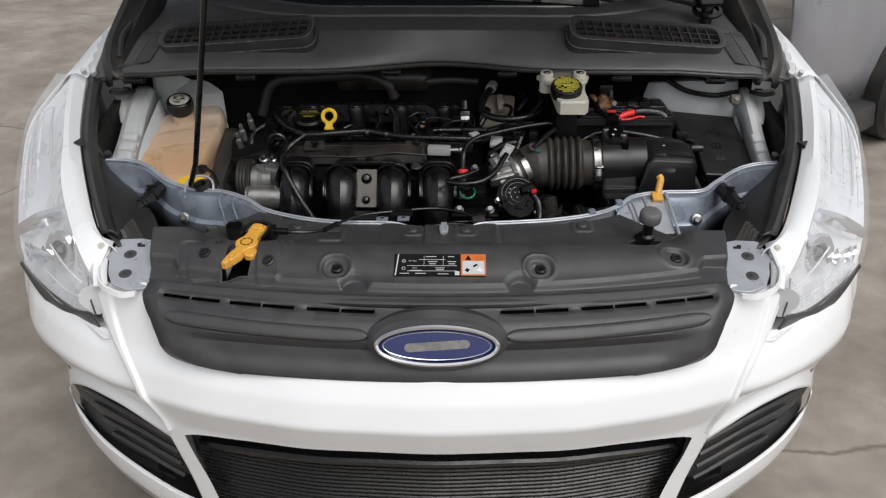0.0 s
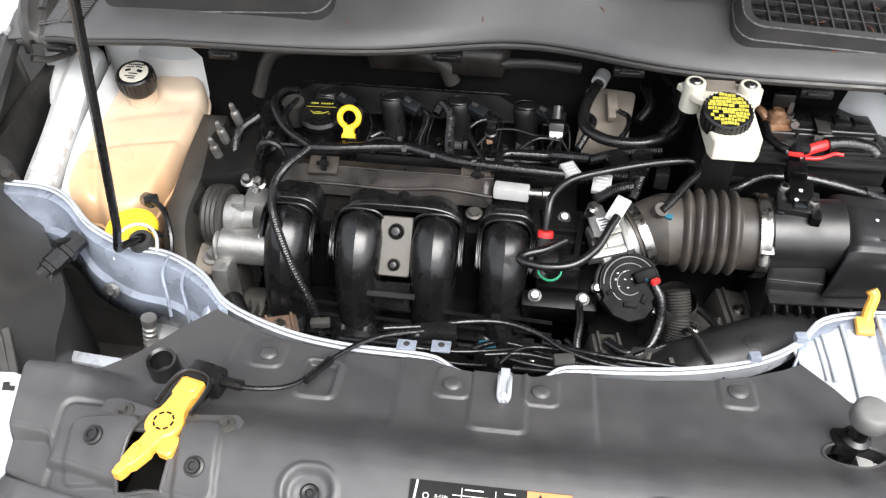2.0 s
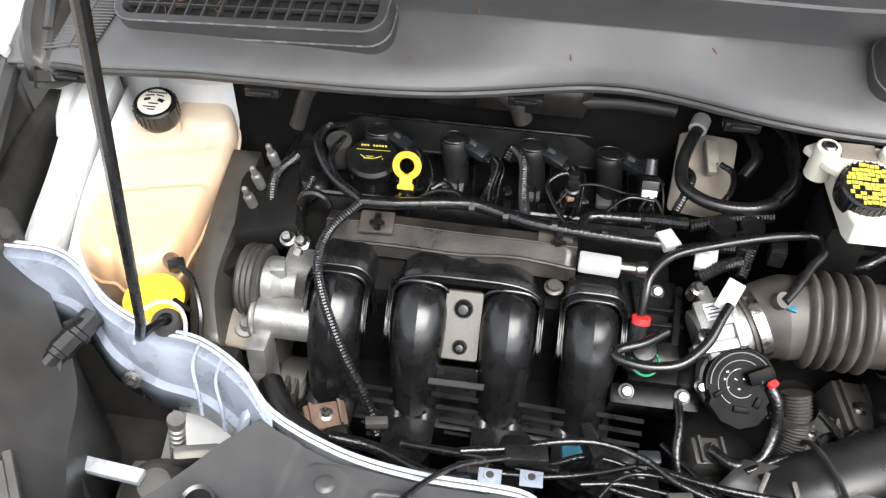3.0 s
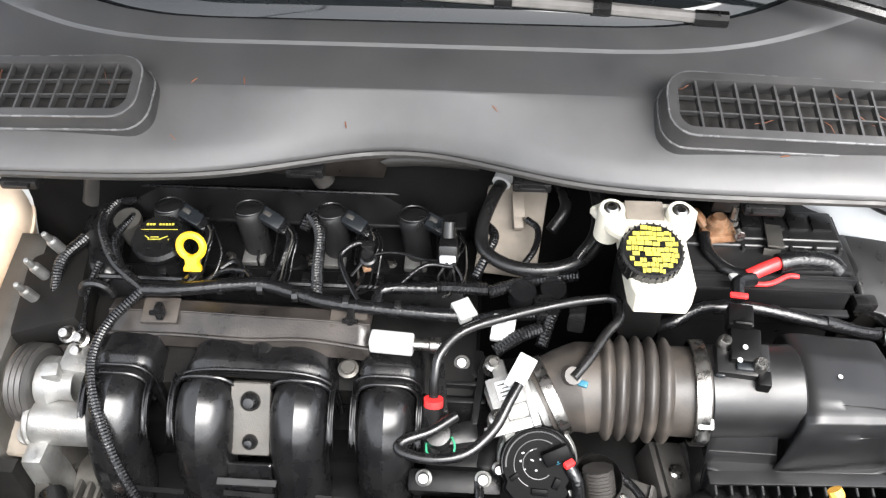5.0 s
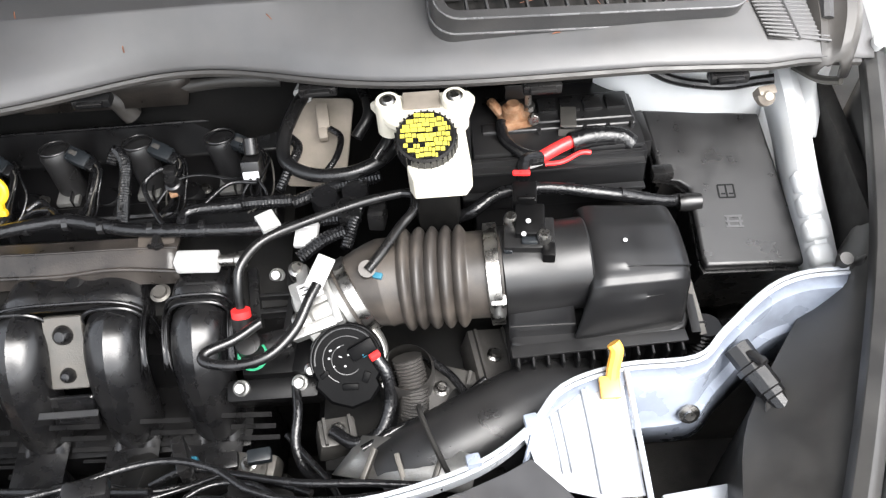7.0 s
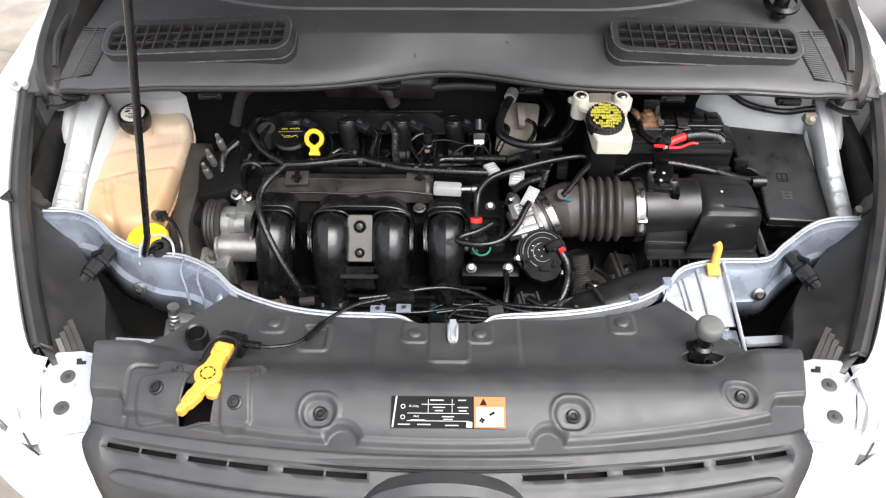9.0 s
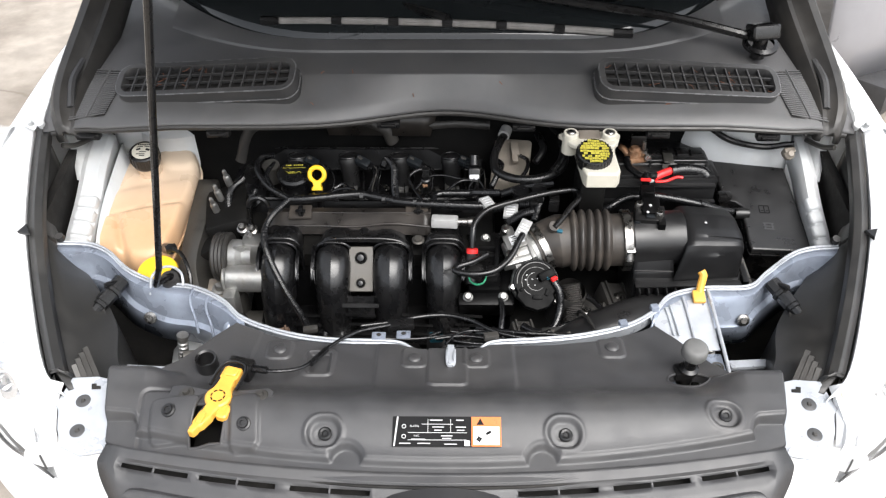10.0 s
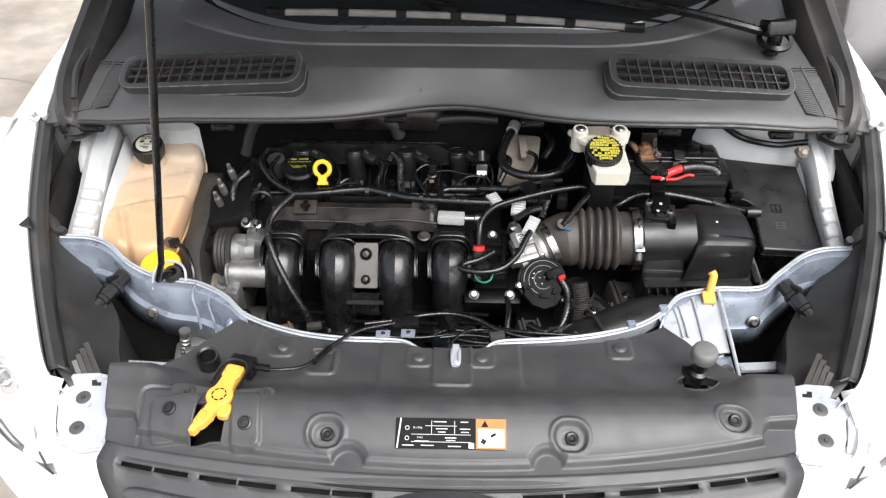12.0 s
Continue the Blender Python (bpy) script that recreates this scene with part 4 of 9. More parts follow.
def wiper(base, tip, park, side):
    arm = bmesh.new()
    a, b, c = Vector(base), Vector(park), Vector(tip)
    rod(arm, a - Vector((0, 0, 0.03)), a + Vector((0, 0, 0.022)), 0.016)
    tube(arm, [a + Vector((0, 0, 0.016)), a.lerp(b, 0.3) + Vector((0, 0, 0.030)), a.lerp(b, 0.7) + Vector((0, 0, 0.022)), b + Vector((0, 0, 0.018))], 0.010, 8)
    ob = part("wiper_arm", arm, smooth_black, car, "black wiper arm resting on the windscreen")
    cap = bmesh.new()
    box(cap, a + Vector((0, 0, 0.034)), (0.066, 0.050, 0.036), (-18, 0, 8), 0.010, 3)
    lathe(cap, [(0.034, -0.004), (0.040, 0.0), (0.040, 0.006), (0.030, 0.010)], a + Vector((0, 0, 0.002)), (0, -0.3, 1), 28)
    part("pivot_cap", cap, gloss_black, ob, "black pivot cap")
    d = (c - b)
    blade = bmesh.new()
    sweep(blade, [b - d * 1.0 + d * 2.0 * i / 20 + Vector((0, 0, 0.006 - 0.010 * ((i - 10) / 10) ** 2)) for i in range(21)], 0.0085, 8)
    blade_ob = part("wiper_blade", blade, dull_wiper, ob, "grey worn wiper blade")
    for t in (-1.0, -0.62, -0.3, 0.0, 0.3, 0.62, 0.97):
        p = b + d * t + Vector((0, 0, 0.006 - 0.010 * t * t))
        w = 0.022 if abs(t) > 0.9 else 0.012
        clip = bmesh.new()
        sweep(clip, [p - d.normalized() * w, p + d.normalized() * w], 0.011, 8)
        part("blade_clip", clip, smooth_black, ob)


dull_wiper = material("worn grey wiper rubber", (0.20, 0.19, 0.18), 0.6, 0, 0.2, 40, 0.2, 300)
wiper((-0.42, 2.56, 1.20), (0.415, 2.270, 1.192), (0.0, 2.294, 1.197), 1)
wiper((0.712, 2.245, 1.170), (0.40, 2.36, 1.245), (0.0, 2.375, 1.25), -1)

# bonnet, open on its prop
bm = B()


def bonnet_point(u, v):
    x = (2 * u - 1) * (0.90 - 0.24 * v)
    y = 2.52 - 1.04 * v - 0.03 * (1 - (x / 0.9) ** 2) * v
    z = 1.25 + 0.70 * v + 0.03 * (1 - (x / 0.9) ** 2)
    return Vector((x, y, z))


surface(bm, bonnet_point, 30, 16)
bonnet = part("bonnet", bm, white_paint, car, "white open bonnet", solid=0.02)
# Out of view: added to cut bounce light and darken reflections in the bay.
bm = B()
surface(bm, lambda u, v: bonnet_point(0.03 + 0.94 * u, 0.01 + 0.95 * v) + Vector((0, -0.03, -0.032)), 20, 12)
part("bonnet_dark_sheet", bm, felt, bonnet, "unseen black sheet added under the bonnet to darken the bay", solid=0.008)

# ---- grey car parked beside ----
other = thing("parked_car", (3.4, 5.2, 0), "silver grey car parked beside on the concrete", "car")
om = pose(3.4, 5.2, 0, 0, 0, 42)
bm = B()
prof = [(-0.05, 0.26), (-0.06, 0.45), (-0.03, 0.75), (0.0, 0.92), (0.10, 0.97), (0.32, 1.38), (0.6, 1.44), (1.2, 1.44)]
g = [[bm.verts.new(om @ Vector((-2.2 + 4.4 * i / 20, y + 0.25 * abs(i / 10 - 1) ** 4, z))) for y, z in prof] for i in range(21)]
for a, b in zip(g, g[1:]):
    for j in range(len(prof) - 1):
        bm.faces.new((a[j], b[j], b[j + 1], a[j + 1]))
part("side_panel", bm, grey_paint, other, "silver grey flank", solid=0.02)
bm = B()
box(bm, (0, 0.06, 0.20), (4.0, 0.2, 0.14), (0, 0, 0), 0.02)
bm.transform(om)
part("sill", bm, black_plastic, other, "black sill")
for x in (-1.35, 1.35):
    bm = B()
    lathe(bm, [(0.20, 0.0), (0.30, 0.0), (0.32, 0.03), (0.32, 0.17), (0.30, 0.2), (0.0, 0.2)], om @ Vector((x, -0.08, 0.32)), om.to_3x3() @ Vector((0, 1, 0)), 32)
    part("tyre", bm, rubber, other, "black tyre")
bm = B()
box(bm, (0, 0.5, 1.19), (2.2, 0.5, 0.32), (0, 0, 0), 0.04)
bm.transform(om)
part("side_window", bm, glass_dark, other)
for k, at in enumerate(((-4.05, 7.7), (-4.5, 7.9))):
    bm = B()
    bmesh.ops.create_icosphere(bm, subdivisions=3, radius=0.22)
    for v in bm.verts:
        v.co *= 1 + 0.25 * noise.noise(v.co * 6 + Vector((k * 7, 0, 0)))
        v.co.z *= 0.6
    bm.transform(Matrix.Translation((*at, 0.08)))
    ob = part("stone", bm, stone, None)
    tagged(ob, "pale rough stone lying on the concrete", "stone", group="stones")

# ---- front rail ----
rail = thing("radiator_support", (0, 1.6, 0.6), "bluish grey painted steel rail across the engine bay's front", "car part")
TOP = [(-0.800, 1.808, 0.926), (-0.740, 1.812, 0.920), (-0.695, 1.795, 0.912), (-0.644, 1.753, 0.898), (-0.577, 1.728, 0.885), (-0.507, 1.716, 0.885), (-0.440, 1.677, 0.885), (-0.385, 1.621, 0.885), (-0.292, 1.580, 0.885),
       (-0.205, 1.564, 0.885), (-0.122, 1.561, 0.885), (-0.082, 1.558, 0.882), (-0.049, 1.544, 0.875), (0.003, 1.541, 0.873), (0.055, 1.544, 0.875), (0.088, 1.562, 0.882), (0.169, 1.567, 0.885), (0.253, 1.579, 0.885),
       (0.341, 1.606, 0.885), (0.401, 1.647, 0.885), (0.443, 1.695, 0.885), (0.515, 1.718, 0.885), (0.603, 1.721, 0.887), (0.645, 1.754, 0.893), (0.705, 1.798, 0.906), (0.750, 1.812, 0.914), (0.803, 1.808, 0.922)]
bm = B()
for dy, dz in ((0.0, 0.0), (0.006, 0.002)):
    sweep(bm, [p + Vector((0, dy, dz)) for p in spline(TOP, 5)], 0.0026, 6)
strip(bm, [(x, y + 0.004, z) for x, y, z in TOP], [(x, y + 0.006, z - 0.03) for x, y, z in TOP])
part("flange", bm, rail_white, rail, "white double edged flange")
for s in (-1, 1):
    line = [p for p in TOP if p[0] * s > 0.36]
    line = line if s > 0 else line[::-1]
    bm = B()
    out = []
    for x, y, z in line:
        t = (abs(x) - 0.36) / 0.44
        out.append((x, y, z, t))
    strip(bm, [(x, y, z) for x, y, z, t in out], [(x - s * 0.004, y - 0.018, z - 0.004) for x, y, z, t in out], [(x - s * 0.012, y - 0.036 + 0.016 * t, z - 0.022) for x, y, z, t in out],
          [(x - s * 0.016, y - 0.044 + 0.022 * t, z - 0.058) for x, y, z, t in out], [(x - s * 0.010, y - 0.050 + 0.022 * t, z - 0.066) for x, y, z, t in out], [(x, y - 0.03, z - 0.12) for x, y, z, t in out])
    arm = part("rail_arm", bm, rail_paint, rail, "stamped bluish grey rail arm", solid=0.003)
    for x, y, z, w in ((0.505, 1.685, 0.876, 0.020), (0.470, 1.668, 0.874, 0.012)):
        bm = B()
        tube(bm, [(s * x, y + 0.03, z + 0.010), (s * x, y, z + 0.002), (s * (x - 0.012), y - 0.024, z - 0.02), (s * (x - 0.016), y - 0.035, z - 0.05)], 0.0026, 8)
        part("pressed_rib", bm, rail_paint, arm)
    bm = B()
    lathe(bm, [(0, 0.006), (0.006, 0.006), (0.007, 0.003), (0.012, 0.002), (0.013, 0.0)], (s * 0.592, 1.683 - 0.0, 0.836), (0, -0.85, 0.4), 20)
    part("rail_bolt", bm, steel, arm, "plated bolt")
    # strut down to the lower frame
    bm = B()
    strip(bm, side_pair([(0.415, 1.645, 0.868), (0.43, 1.60, 0.80), (0.45, 1.56, 0.70)], s), side_pair([(0.430, 1.640, 0.858), (0.442, 1.60, 0.80), (0.458, 1.56, 0.70)], s))
    part("rail_strut", bm, rail_paint, rail, "bluish grey strut under the rail", solid=0.004)
    bm = B()
    box(bm, (0.588, 1.595, 0.800) if s > 0 else (-0.580, 1.572, 0.800), (0.085, 0.020, 0.010), (0, 4 * s, 8 * s), 0.003)
    part("lower_brace", bm, rail_white, rail, "white brace behind the cover")
    bm = B()
    box(bm, (s * 0.545, 1.60, 0.70), (0.10, 0.07, 0.08), (10, 6 * s, 8 * s), 0.02)
    part("rail_foot", bm, aluminium, rail, "grey cast foot below the brace")
    bm = B()
    pts = [Vector((s * 0.514, 1.632, 0.838)).lerp(Vector((s * 0.527, 1.628, 0.74)), i / 40) for i in range(41)]
    sweep(bm, pts, [0.0115 if i < 4 else 0.0085 + 0.0022 * (i % 4 < 2) for i in range(41)], 14)
    part("threaded_stay", bm, aluminium, rail, "ribbed plated stay")
bm = B()
lathe(bm, [(0, 0.055), (0.020, 0.052), (0.038, 0.036), (0.048, 0.010), (0.050, -0.06)], (-0.530, 1.575, 0.745), (0.1, -0.2, 1), 28)
box(bm, (-0.488, 1.612, 0.792), (0.060, 0.020, 0.05), (20, 10, 20), 0.008)
part("lamp_housing_back", bm, dull_metal, rail, "grey casting low behind the rail")
# loop for the prop rod and wide plate on the other arm
bm = B()
tube(bm, [(-0.592, 1.712, 0.872), (-0.590, 1.735, 0.900), (-0.572, 1.755, 0.908), (-0.548, 1.756, 0.906), (-0.530, 1.738, 0.898), (-0.528, 1.712, 0.868)], 0.0028, 8)
part("rod_bracket", bm, rail_white, rail, "pale pressed bracket round the prop rod's foot")
bm = B()
lathe(bm, [(0.010, 0.010), (0.017, 0.010), (0.019, 0.006), (0.019, -0.006), (0.0, -0.006)], (-0.556, 1.738, 0.889), (0, -0.2, 0.97), 20)
part("rod_grommet", bm, rubber, rail, "black rubber grommet")
bm = B()
strip(bm, [(0.392, 1.642, 0.882), (0.400, 1.620, 0.876), (0.405, 1.590, 0.868)], [(0.463, 1.692, 0.883), (0.466, 1.640, 0.873), (0.468, 1.575, 0.859)], [(0.470, 1.692, 0.880), (0.473, 1.640, 0.870), (0.475, 1.575, 0.857)], [(0.514, 1.712, 0.882), (0.515, 1.645, 0.872), (0.516, 1.575, 0.858)], steps=4)
plate_ob = part("latch_plate", bm, rail_white, rail, "white sheet plate beside the catch", solid=0.004, bevel=0.001)
for line, r in (([(0.520, 1.716, 0.887), (0.519, 1.64, 0.878), (0.519, 1.57, 0.865), (0.518, 1.515, 0.855)], 0.0035), ([(0.466, 1.694, 0.886), (0.469, 1.64, 0.876), (0.471, 1.577, 0.863)], 0.0028), ([(0.436, 1.672, 0.885), (0.440, 1.63, 0.877), (0.442, 1.60, 0.871)], 0.0022), ([(0.426, 1.664, 0.885), (0.430, 1.63, 0.877), (0.432, 1.60, 0.871)], 0.0022)):
    bm = B()
    tube(bm, line, r, 8)
    part("plate_rib", bm, rail_white, plate_ob, "pressed rib")
bm = B()
strip(bm, [(0.470, 1.572, 0.850), (0.472, 1.54, 0.845), (0.474, 1.50, 0.84)], [(0.517, 1.572, 0.850), (0.518, 1.54, 0.845), (0.519, 1.50, 0.84)])
foot = part("plate_foot", bm, rail_paint, rail, "bluish grey foot of the plate", solid=0.004)
bm = B()
lathe(bm, [(0.007, 0.005), (0.0115, 0.005), (0.0125, 0.0)], (0.502, 1.538, 0.847), (0, -0.15, 1), 20)
lathe(bm, [(0.0, 0.002), (0.0075, 0.002)], (0.502, 1.538, 0.847), (0, -0.15, 1), 20)
part("foot_hole", bm, dull_metal, foot, "round hole with a raised collar")
bm = B()
tube(bm, [(0.500, 1.700, 0.884), (0.503, 1.712, 0.900), (0.507, 1.722, 0.918), (0.503, 1.728, 0.925)], 0.008, 10)
box(bm, (0.497, 1.694, 0.887), (0.024, 0.026, 0.010), (20, 0, 0), 0.003)
part("rod_clip", bm, orange_yellow, rail, "orange yellow plastic clip for the prop rod")

# ---- prop rod ----
prop = thing("prop_rod", (-0.556, 1.738, 0.885), "black steel prop rod standing up from the front rail", "prop rod")
bm = B()
tube(bm, [(-0.555, 1.742, 0.878), (-0.557, 1.736, 0.896), (-0.566, 1.712, 0.905), (-0.566, 1.690, 0.915), (-0.556, 1.676, 0.938), (-0.536, 1.655, 0.985)], 0.0060, 10)
sweep(bm, [Vector((-0.536, 1.655, 0.985)).lerp(Vector((-0.358, 1.447, 1.645)), i / 10) for i in range(11)], 0.0060, 10)
tube(bm, [(-0.358, 1.447, 1.645), (-0.335, 1.43, 1.73), (-0.33, 1.45, 1.82), (-0.33, 1.50, 1.90), (-0.33, 1.54, 1.925)], 0.0060, 10)
part("shaft", bm, gloss_black, prop)

# ---- radiator cover ----
cover = thing("radiator_cover", (0, 1.35, 0.85), "textured dark grey plastic cover over the radiator with clips", "engine cover")


def cover_rear(x):
    a = abs(x)
    return table(a, [0, 0.05, 0.085, 0.2, 0.3, 0.37, 0.397, 0.43, 0.475, 0.50, 0.56, 0.585], [1.536, 1.538, 1.554, 1.558, 1.572, 1.600, 1.614, 1.575, 1.500, 1.474, 1.468, 1.455])


def pocket(x, y, cx, cy, w, h):
    """How far a point lies outside a rounded slot of that size."""
    dx, dy = max(0.0, abs(x - cx) - (w - h) / 2), y - cy
    return math.hypot(dx, dy) - h / 2


def pad(x, y, cx, cy, w, h, turn=0.0):
    c, q = math.cos(turn), math.sin(turn)
    u, v = (x - cx) * c + (y - cy) * q, -(x - cx) * q + (y - cy) * c
    r = 0.012
    du, dv = abs(u) - w / 2 + r, abs(v) - h / 2 + r
    return math.hypot(max(0.0, du), max(0.0, dv)) + min(0.0, max(du, dv)) - r


POCKETS = [(-0.192, 1.316, 0.058, 0.047), (0.191, 1.316, 0.058, 0.047), (0.455, 1.358, 0.056, 0.046)]
REAR_PADS = [(-0.303, 1.541, 0.046, 0.050), (-0.055, 1.516, 0.046, 0.056), (0.056, 1.516, 0.046, 0.056), (0.304, 1.551, 0.046, 0.056)]


def grille_seam(x):
    """How far down the grille the cover's ledge reaches."""
    return table(abs(x), [0, 0.13, 0.25, 0.45, 0.56], [0.115, 0.11, 0.078, 0.025, 0.0])


def cover_front(x):
    v = grille_seam(x)
    return 1.262 - 0.16 * v + 0.055 * (x / 0.55) ** 2


def cover_step(x):
    """The line along which the upper face drops to the ledge."""
    return 1.269 + 0.062 * (x / 0.5) ** 2 * 0.95


def cover_base(x, y):
    """The upper face: a flat front band, a sloping face, a round crest and a fall to the flat rear."""
    k = (x / 0.55) ** 2
    ys = [1.262 + 0.067 * k, 1.289 + 0.060 * k, 1.310 + 0.050 * k, 1.334 + 0.038 * k, 1.352 + 0.030 * k, 1.368 + 0.026 * k, 1.386 + 0.022 * k, 1.410 + 0.016 * k, 1.436 + 0.010 * k, 1.452 + 0.006 * k, 1.52, 1.60]
    zs = [0.906, 0.913, 0.927 - 0.008 * k, 0.939 - 0.014 * k, 0.945 - 0.020 * k, 0.946 - 0.022 * k, 0.939 - 0.020 * k, 0.921 - 0.014 * k, 0.901 - 0.006 * k, 0.896 - 0.003 * k, 0.887, 0.883]
    z = sum(table(y + d, ys, zs) for d in (-0.010, -0.006, -0.002, 0.002, 0.006, 0.010)) / 6
    end = sum(table(y + d, [1.30, 1.353, 1.40, 1.438, 1.452, 1.468], [0.905, 0.919, 0.932, 0.938, 0.932, 0.900]) for d in (-0.004, 0.0, 0.004)) / 3
    return z + (end - z) * rise(abs(x) - 0.470, 0.080)


def cover_height(x, y):
    z = cover_base(x, y)
    a = abs(x)
    face, end, r = min(y - cover_step(x), 0.502 - a), y - (1.355 + 0.05 * (a - 0.5)), 0.022
    if a > 0.47:
        # the two faces meet in a round inner corner
        step = math.hypot(max(0.0, r + face), max(0.0, r + end)) - max(r, -max(face, end))
        step = max(step, face) if a < 0.48 else step
    else:
        step = face
    for s in (-1, 1):
        notch = math.hypot(x - s * 0.155, max(0.0, y - 1.274)) - 0.0235
        step = min(step, notch)
    ledge = 0.890 + 0.26 * (y - cover_front(x))
    t = rise(step - 0.002, 0.0065)
    z = ledge + (z - ledge) * t - 0.0030 * t * rise(0.008 - step, 0.004)
    for cx, cy, w, h in POCKETS:
        d = pocket(x, y, cx, cy, w, h)
        z += 0.0022 * rise(0.004 - abs(d), 0.005) - 0.0062 * rise(-0.004 - d, 0.008) - 0.0015 * rise(-0.016 - d, 0.003)
    for cx, cy, w, h in REAR_PADS:
        d = pad(x, y, cx, cy, w, h)
        z += 0.0035 * rise(-d, 0.004)
    # a square hollow, the tray round the tongue and the raised middle of the rear
    d = pad(x, y, -0.226, 1.505, 0.054, 0.074)
    z += 0.004 * rise(-d, 0.004) - 0.009 * rise(-0.008 - d, 0.005)
    z += 0.006 * rise(-pad(x, y, 0.004, 1.494, 0.070, 0.120), 0.004)
    if y > 1.40:
        z += 0.0045 * rise(0.124 - a, 0.008) * rise(y - 1.43, 0.05) + 0.004 * rise(-0.352 - x + 0.10 * (y - 1.5), 0.008) * rise(y - 1.42, 0.04)
    # raised pads on both sides of the catch
    z += 0.0055 * rise(-pad(x, y, -0.438, 1.346, 0.080, 0.070, 0.10), 0.004)
    z += 0.0055 * rise(-pad(x, y, -0.322, 1.338, 0.046, 0.090, 0.10), 0.004)
    z -= 0.003 * rise(0.003 - abs(pad(x, y, -0.446, 1.352, 0.100, 0.100, 0.10) - 0.002), 0.007) * rise(-0.455 - x + 0.25 * (y - 1.40), 0.006)
    return z


def cover_point(x, v, up=0.0):
    front = cover_front(x)
    y = front + (cover_rear(x) - front) * v
    return Vector((x, y, cover_height(x, y) + up))


def on_cover(x, y, up=0.0):
    e = 0.006
    z = cover_height(x, y)
    n = Vector((cover_height(x - e, y) - cover_height(x + e, y), cover_height(x, y - e) - cover_height(x, y + e), 2 * e)).normalized()
    o = Vector((x, y, z)) + n * up
    return plane_at(o, o + Vector((1, 0, 0)) - n * n.x, n)


bm = B()
def cover_trim(p):
    """Draws the cover's ends in beside the brackets."""
    half = table(p.y, [1.30, 1.36, 1.44, 1.60], [0.547, 0.556, 0.570, 0.570])
    if abs(p.x) > 0.5:
        p.x = math.copysign(0.5 + (abs(p.x) - 0.5) * (half - 0.5) / 0.085, p.x)
    return p


surface(bm, lambda u, v: cover_trim(cover_point(-0.585 + 1.17 * u, v)), 440, 210)
# the cut for the yellow catch
def cut_middle(y):
    return -0.383 + 0.076 * (y - 1.305)


def cut_half(y):
    return table(y, [1.305, 1.36, 1.40, 1.475], [0.027, 0.027, 0.021, 0.021])


def in_cut(p):
    return 1.306 < p.y < 1.474 and abs(p.x - cut_middle(p.y)) < cut_half(p.y)


for f in [f for f in bm.faces if in_cut(f.calc_center_median())]:
    bm.faces.remove(f)
# openings for the rest knob's stem and beside the mounting ear
for f in [f for f in bm.faces if math.hypot((f.calc_center_median().x - 0.424) / 0.036, (f.calc_center_median().y - 1.462) / 0.020) < 1]:
    bm.faces.remove(f)
shell = part("shell", bm, black_plastic, cover, solid=0.004, sharp=65)
bm = B()
line = []
for (ya, sa), (yb, sb) in (((1.306, -1), (1.306, 1)), ((1.306, 1), (1.474, 1)), ((1.474, 1), (1.474, -1)), ((1.474, -1), (1.306, -1))):
    for k in range(14):
        y, side = ya + (yb - ya) * k / 14, sa + (sb - sa) * k / 14
        x = cut_middle(y) + side * cut_half(y)
        line.append(Vector((x, y, cover_height(x, y) - 0.001)))
line.append(line[0].copy())
sweep(bm, line, 0.0026, 8)
part("cut_rim", bm, black_plastic, shell, "moulded rim round the catch opening")
bm = B()
strip(bm, *[[cover_trim(cover_point(-0.585 + 1.17 * i / 40, 0.0)) + Vector((0, dy, dz)) for i in range(41)] for dy, dz in ((0.003, 0.0005), (-0.0005, -0.0008), (-0.002, -0.003), (0.002, -0.012))], steps=1)
part("front_edge", bm, black_plastic, cover, solid=0.002)
# Black line that paints the dark of the open seam.
bm = B()
sweep(bm, [cover_trim(cover_point(-0.585 + 1.17 * i / 60, 0.0)) + Vector((0, -0.0035, -0.0062)) for i in range(61)], 0.0026, 6)
part("seam_shade", bm, felt, cover, "black line for the shaded seam before the grille")
for x, y, w, h in POCKETS:
    o = Vector((x + 0.002, y + 0.001, cover_height(x + 0.002, y + 0.001)))
    bm = B()
    lathe(bm, [(0, 0.003), (0.0035, 0.003), (0.0045, 0.0055), (0.008, 0.006), (0.0105, 0.004), (0.0115, -0.003)], o, (0, -0.35, 0.94), 24)
    part("push_clip", bm, smooth_black, cover, "round black push clip")
for x, y, r in ((-0.301, 1.538, 0.012), (-0.055, 1.510, 0.012), (0.056, 1.510, 0.012), (0.305, 1.549, 0.013)):
    m = on_cover(x, y, 0.0)
    bm = B()
    lathe(bm, [(0, 0.006), (r * 0.5, 0.006), (r * 0.8, 0.0048), (r, 0.002), (r, -0.002)], m.translation, m.to_3x3() @ Vector((0, 0, 1)), 22)
    part("moulded_boss", bm, black_plastic, cover, "round moulded boss")
for x, y in ((-0.448, 1.354), (-0.321, 1.328)):
    m = on_cover(x, y, 0.0)
    bm = B()
    lathe(bm, [(0, 0.0045), (0.004, 0.0045), (0.0048, 0.0065), (0.0075, 0.0065), (0.0085, 0.003), (0.0115, 0.002), (0.012, -0.002)], m.translation, m.to_3x3() @ Vector((0, 0, 1)), 22)
    part("push_clip", bm, satin_black, cover, "round black push clip")
for s in (-1, 1):
    bm = B()
    rows = [cover_trim(cover_point(s * 0.585, 0.02 + 0.98 * k / 40)) for k in range(41)]
    strip(bm, rows, [p + Vector((s * 0.002, 0, -0.003)) for p in rows], [p + Vector((s * 0.003, 0, -0.055)) for p in rows], steps=1)
    part("end_wall", bm, black_plastic, shell, "downturned end of the cover")
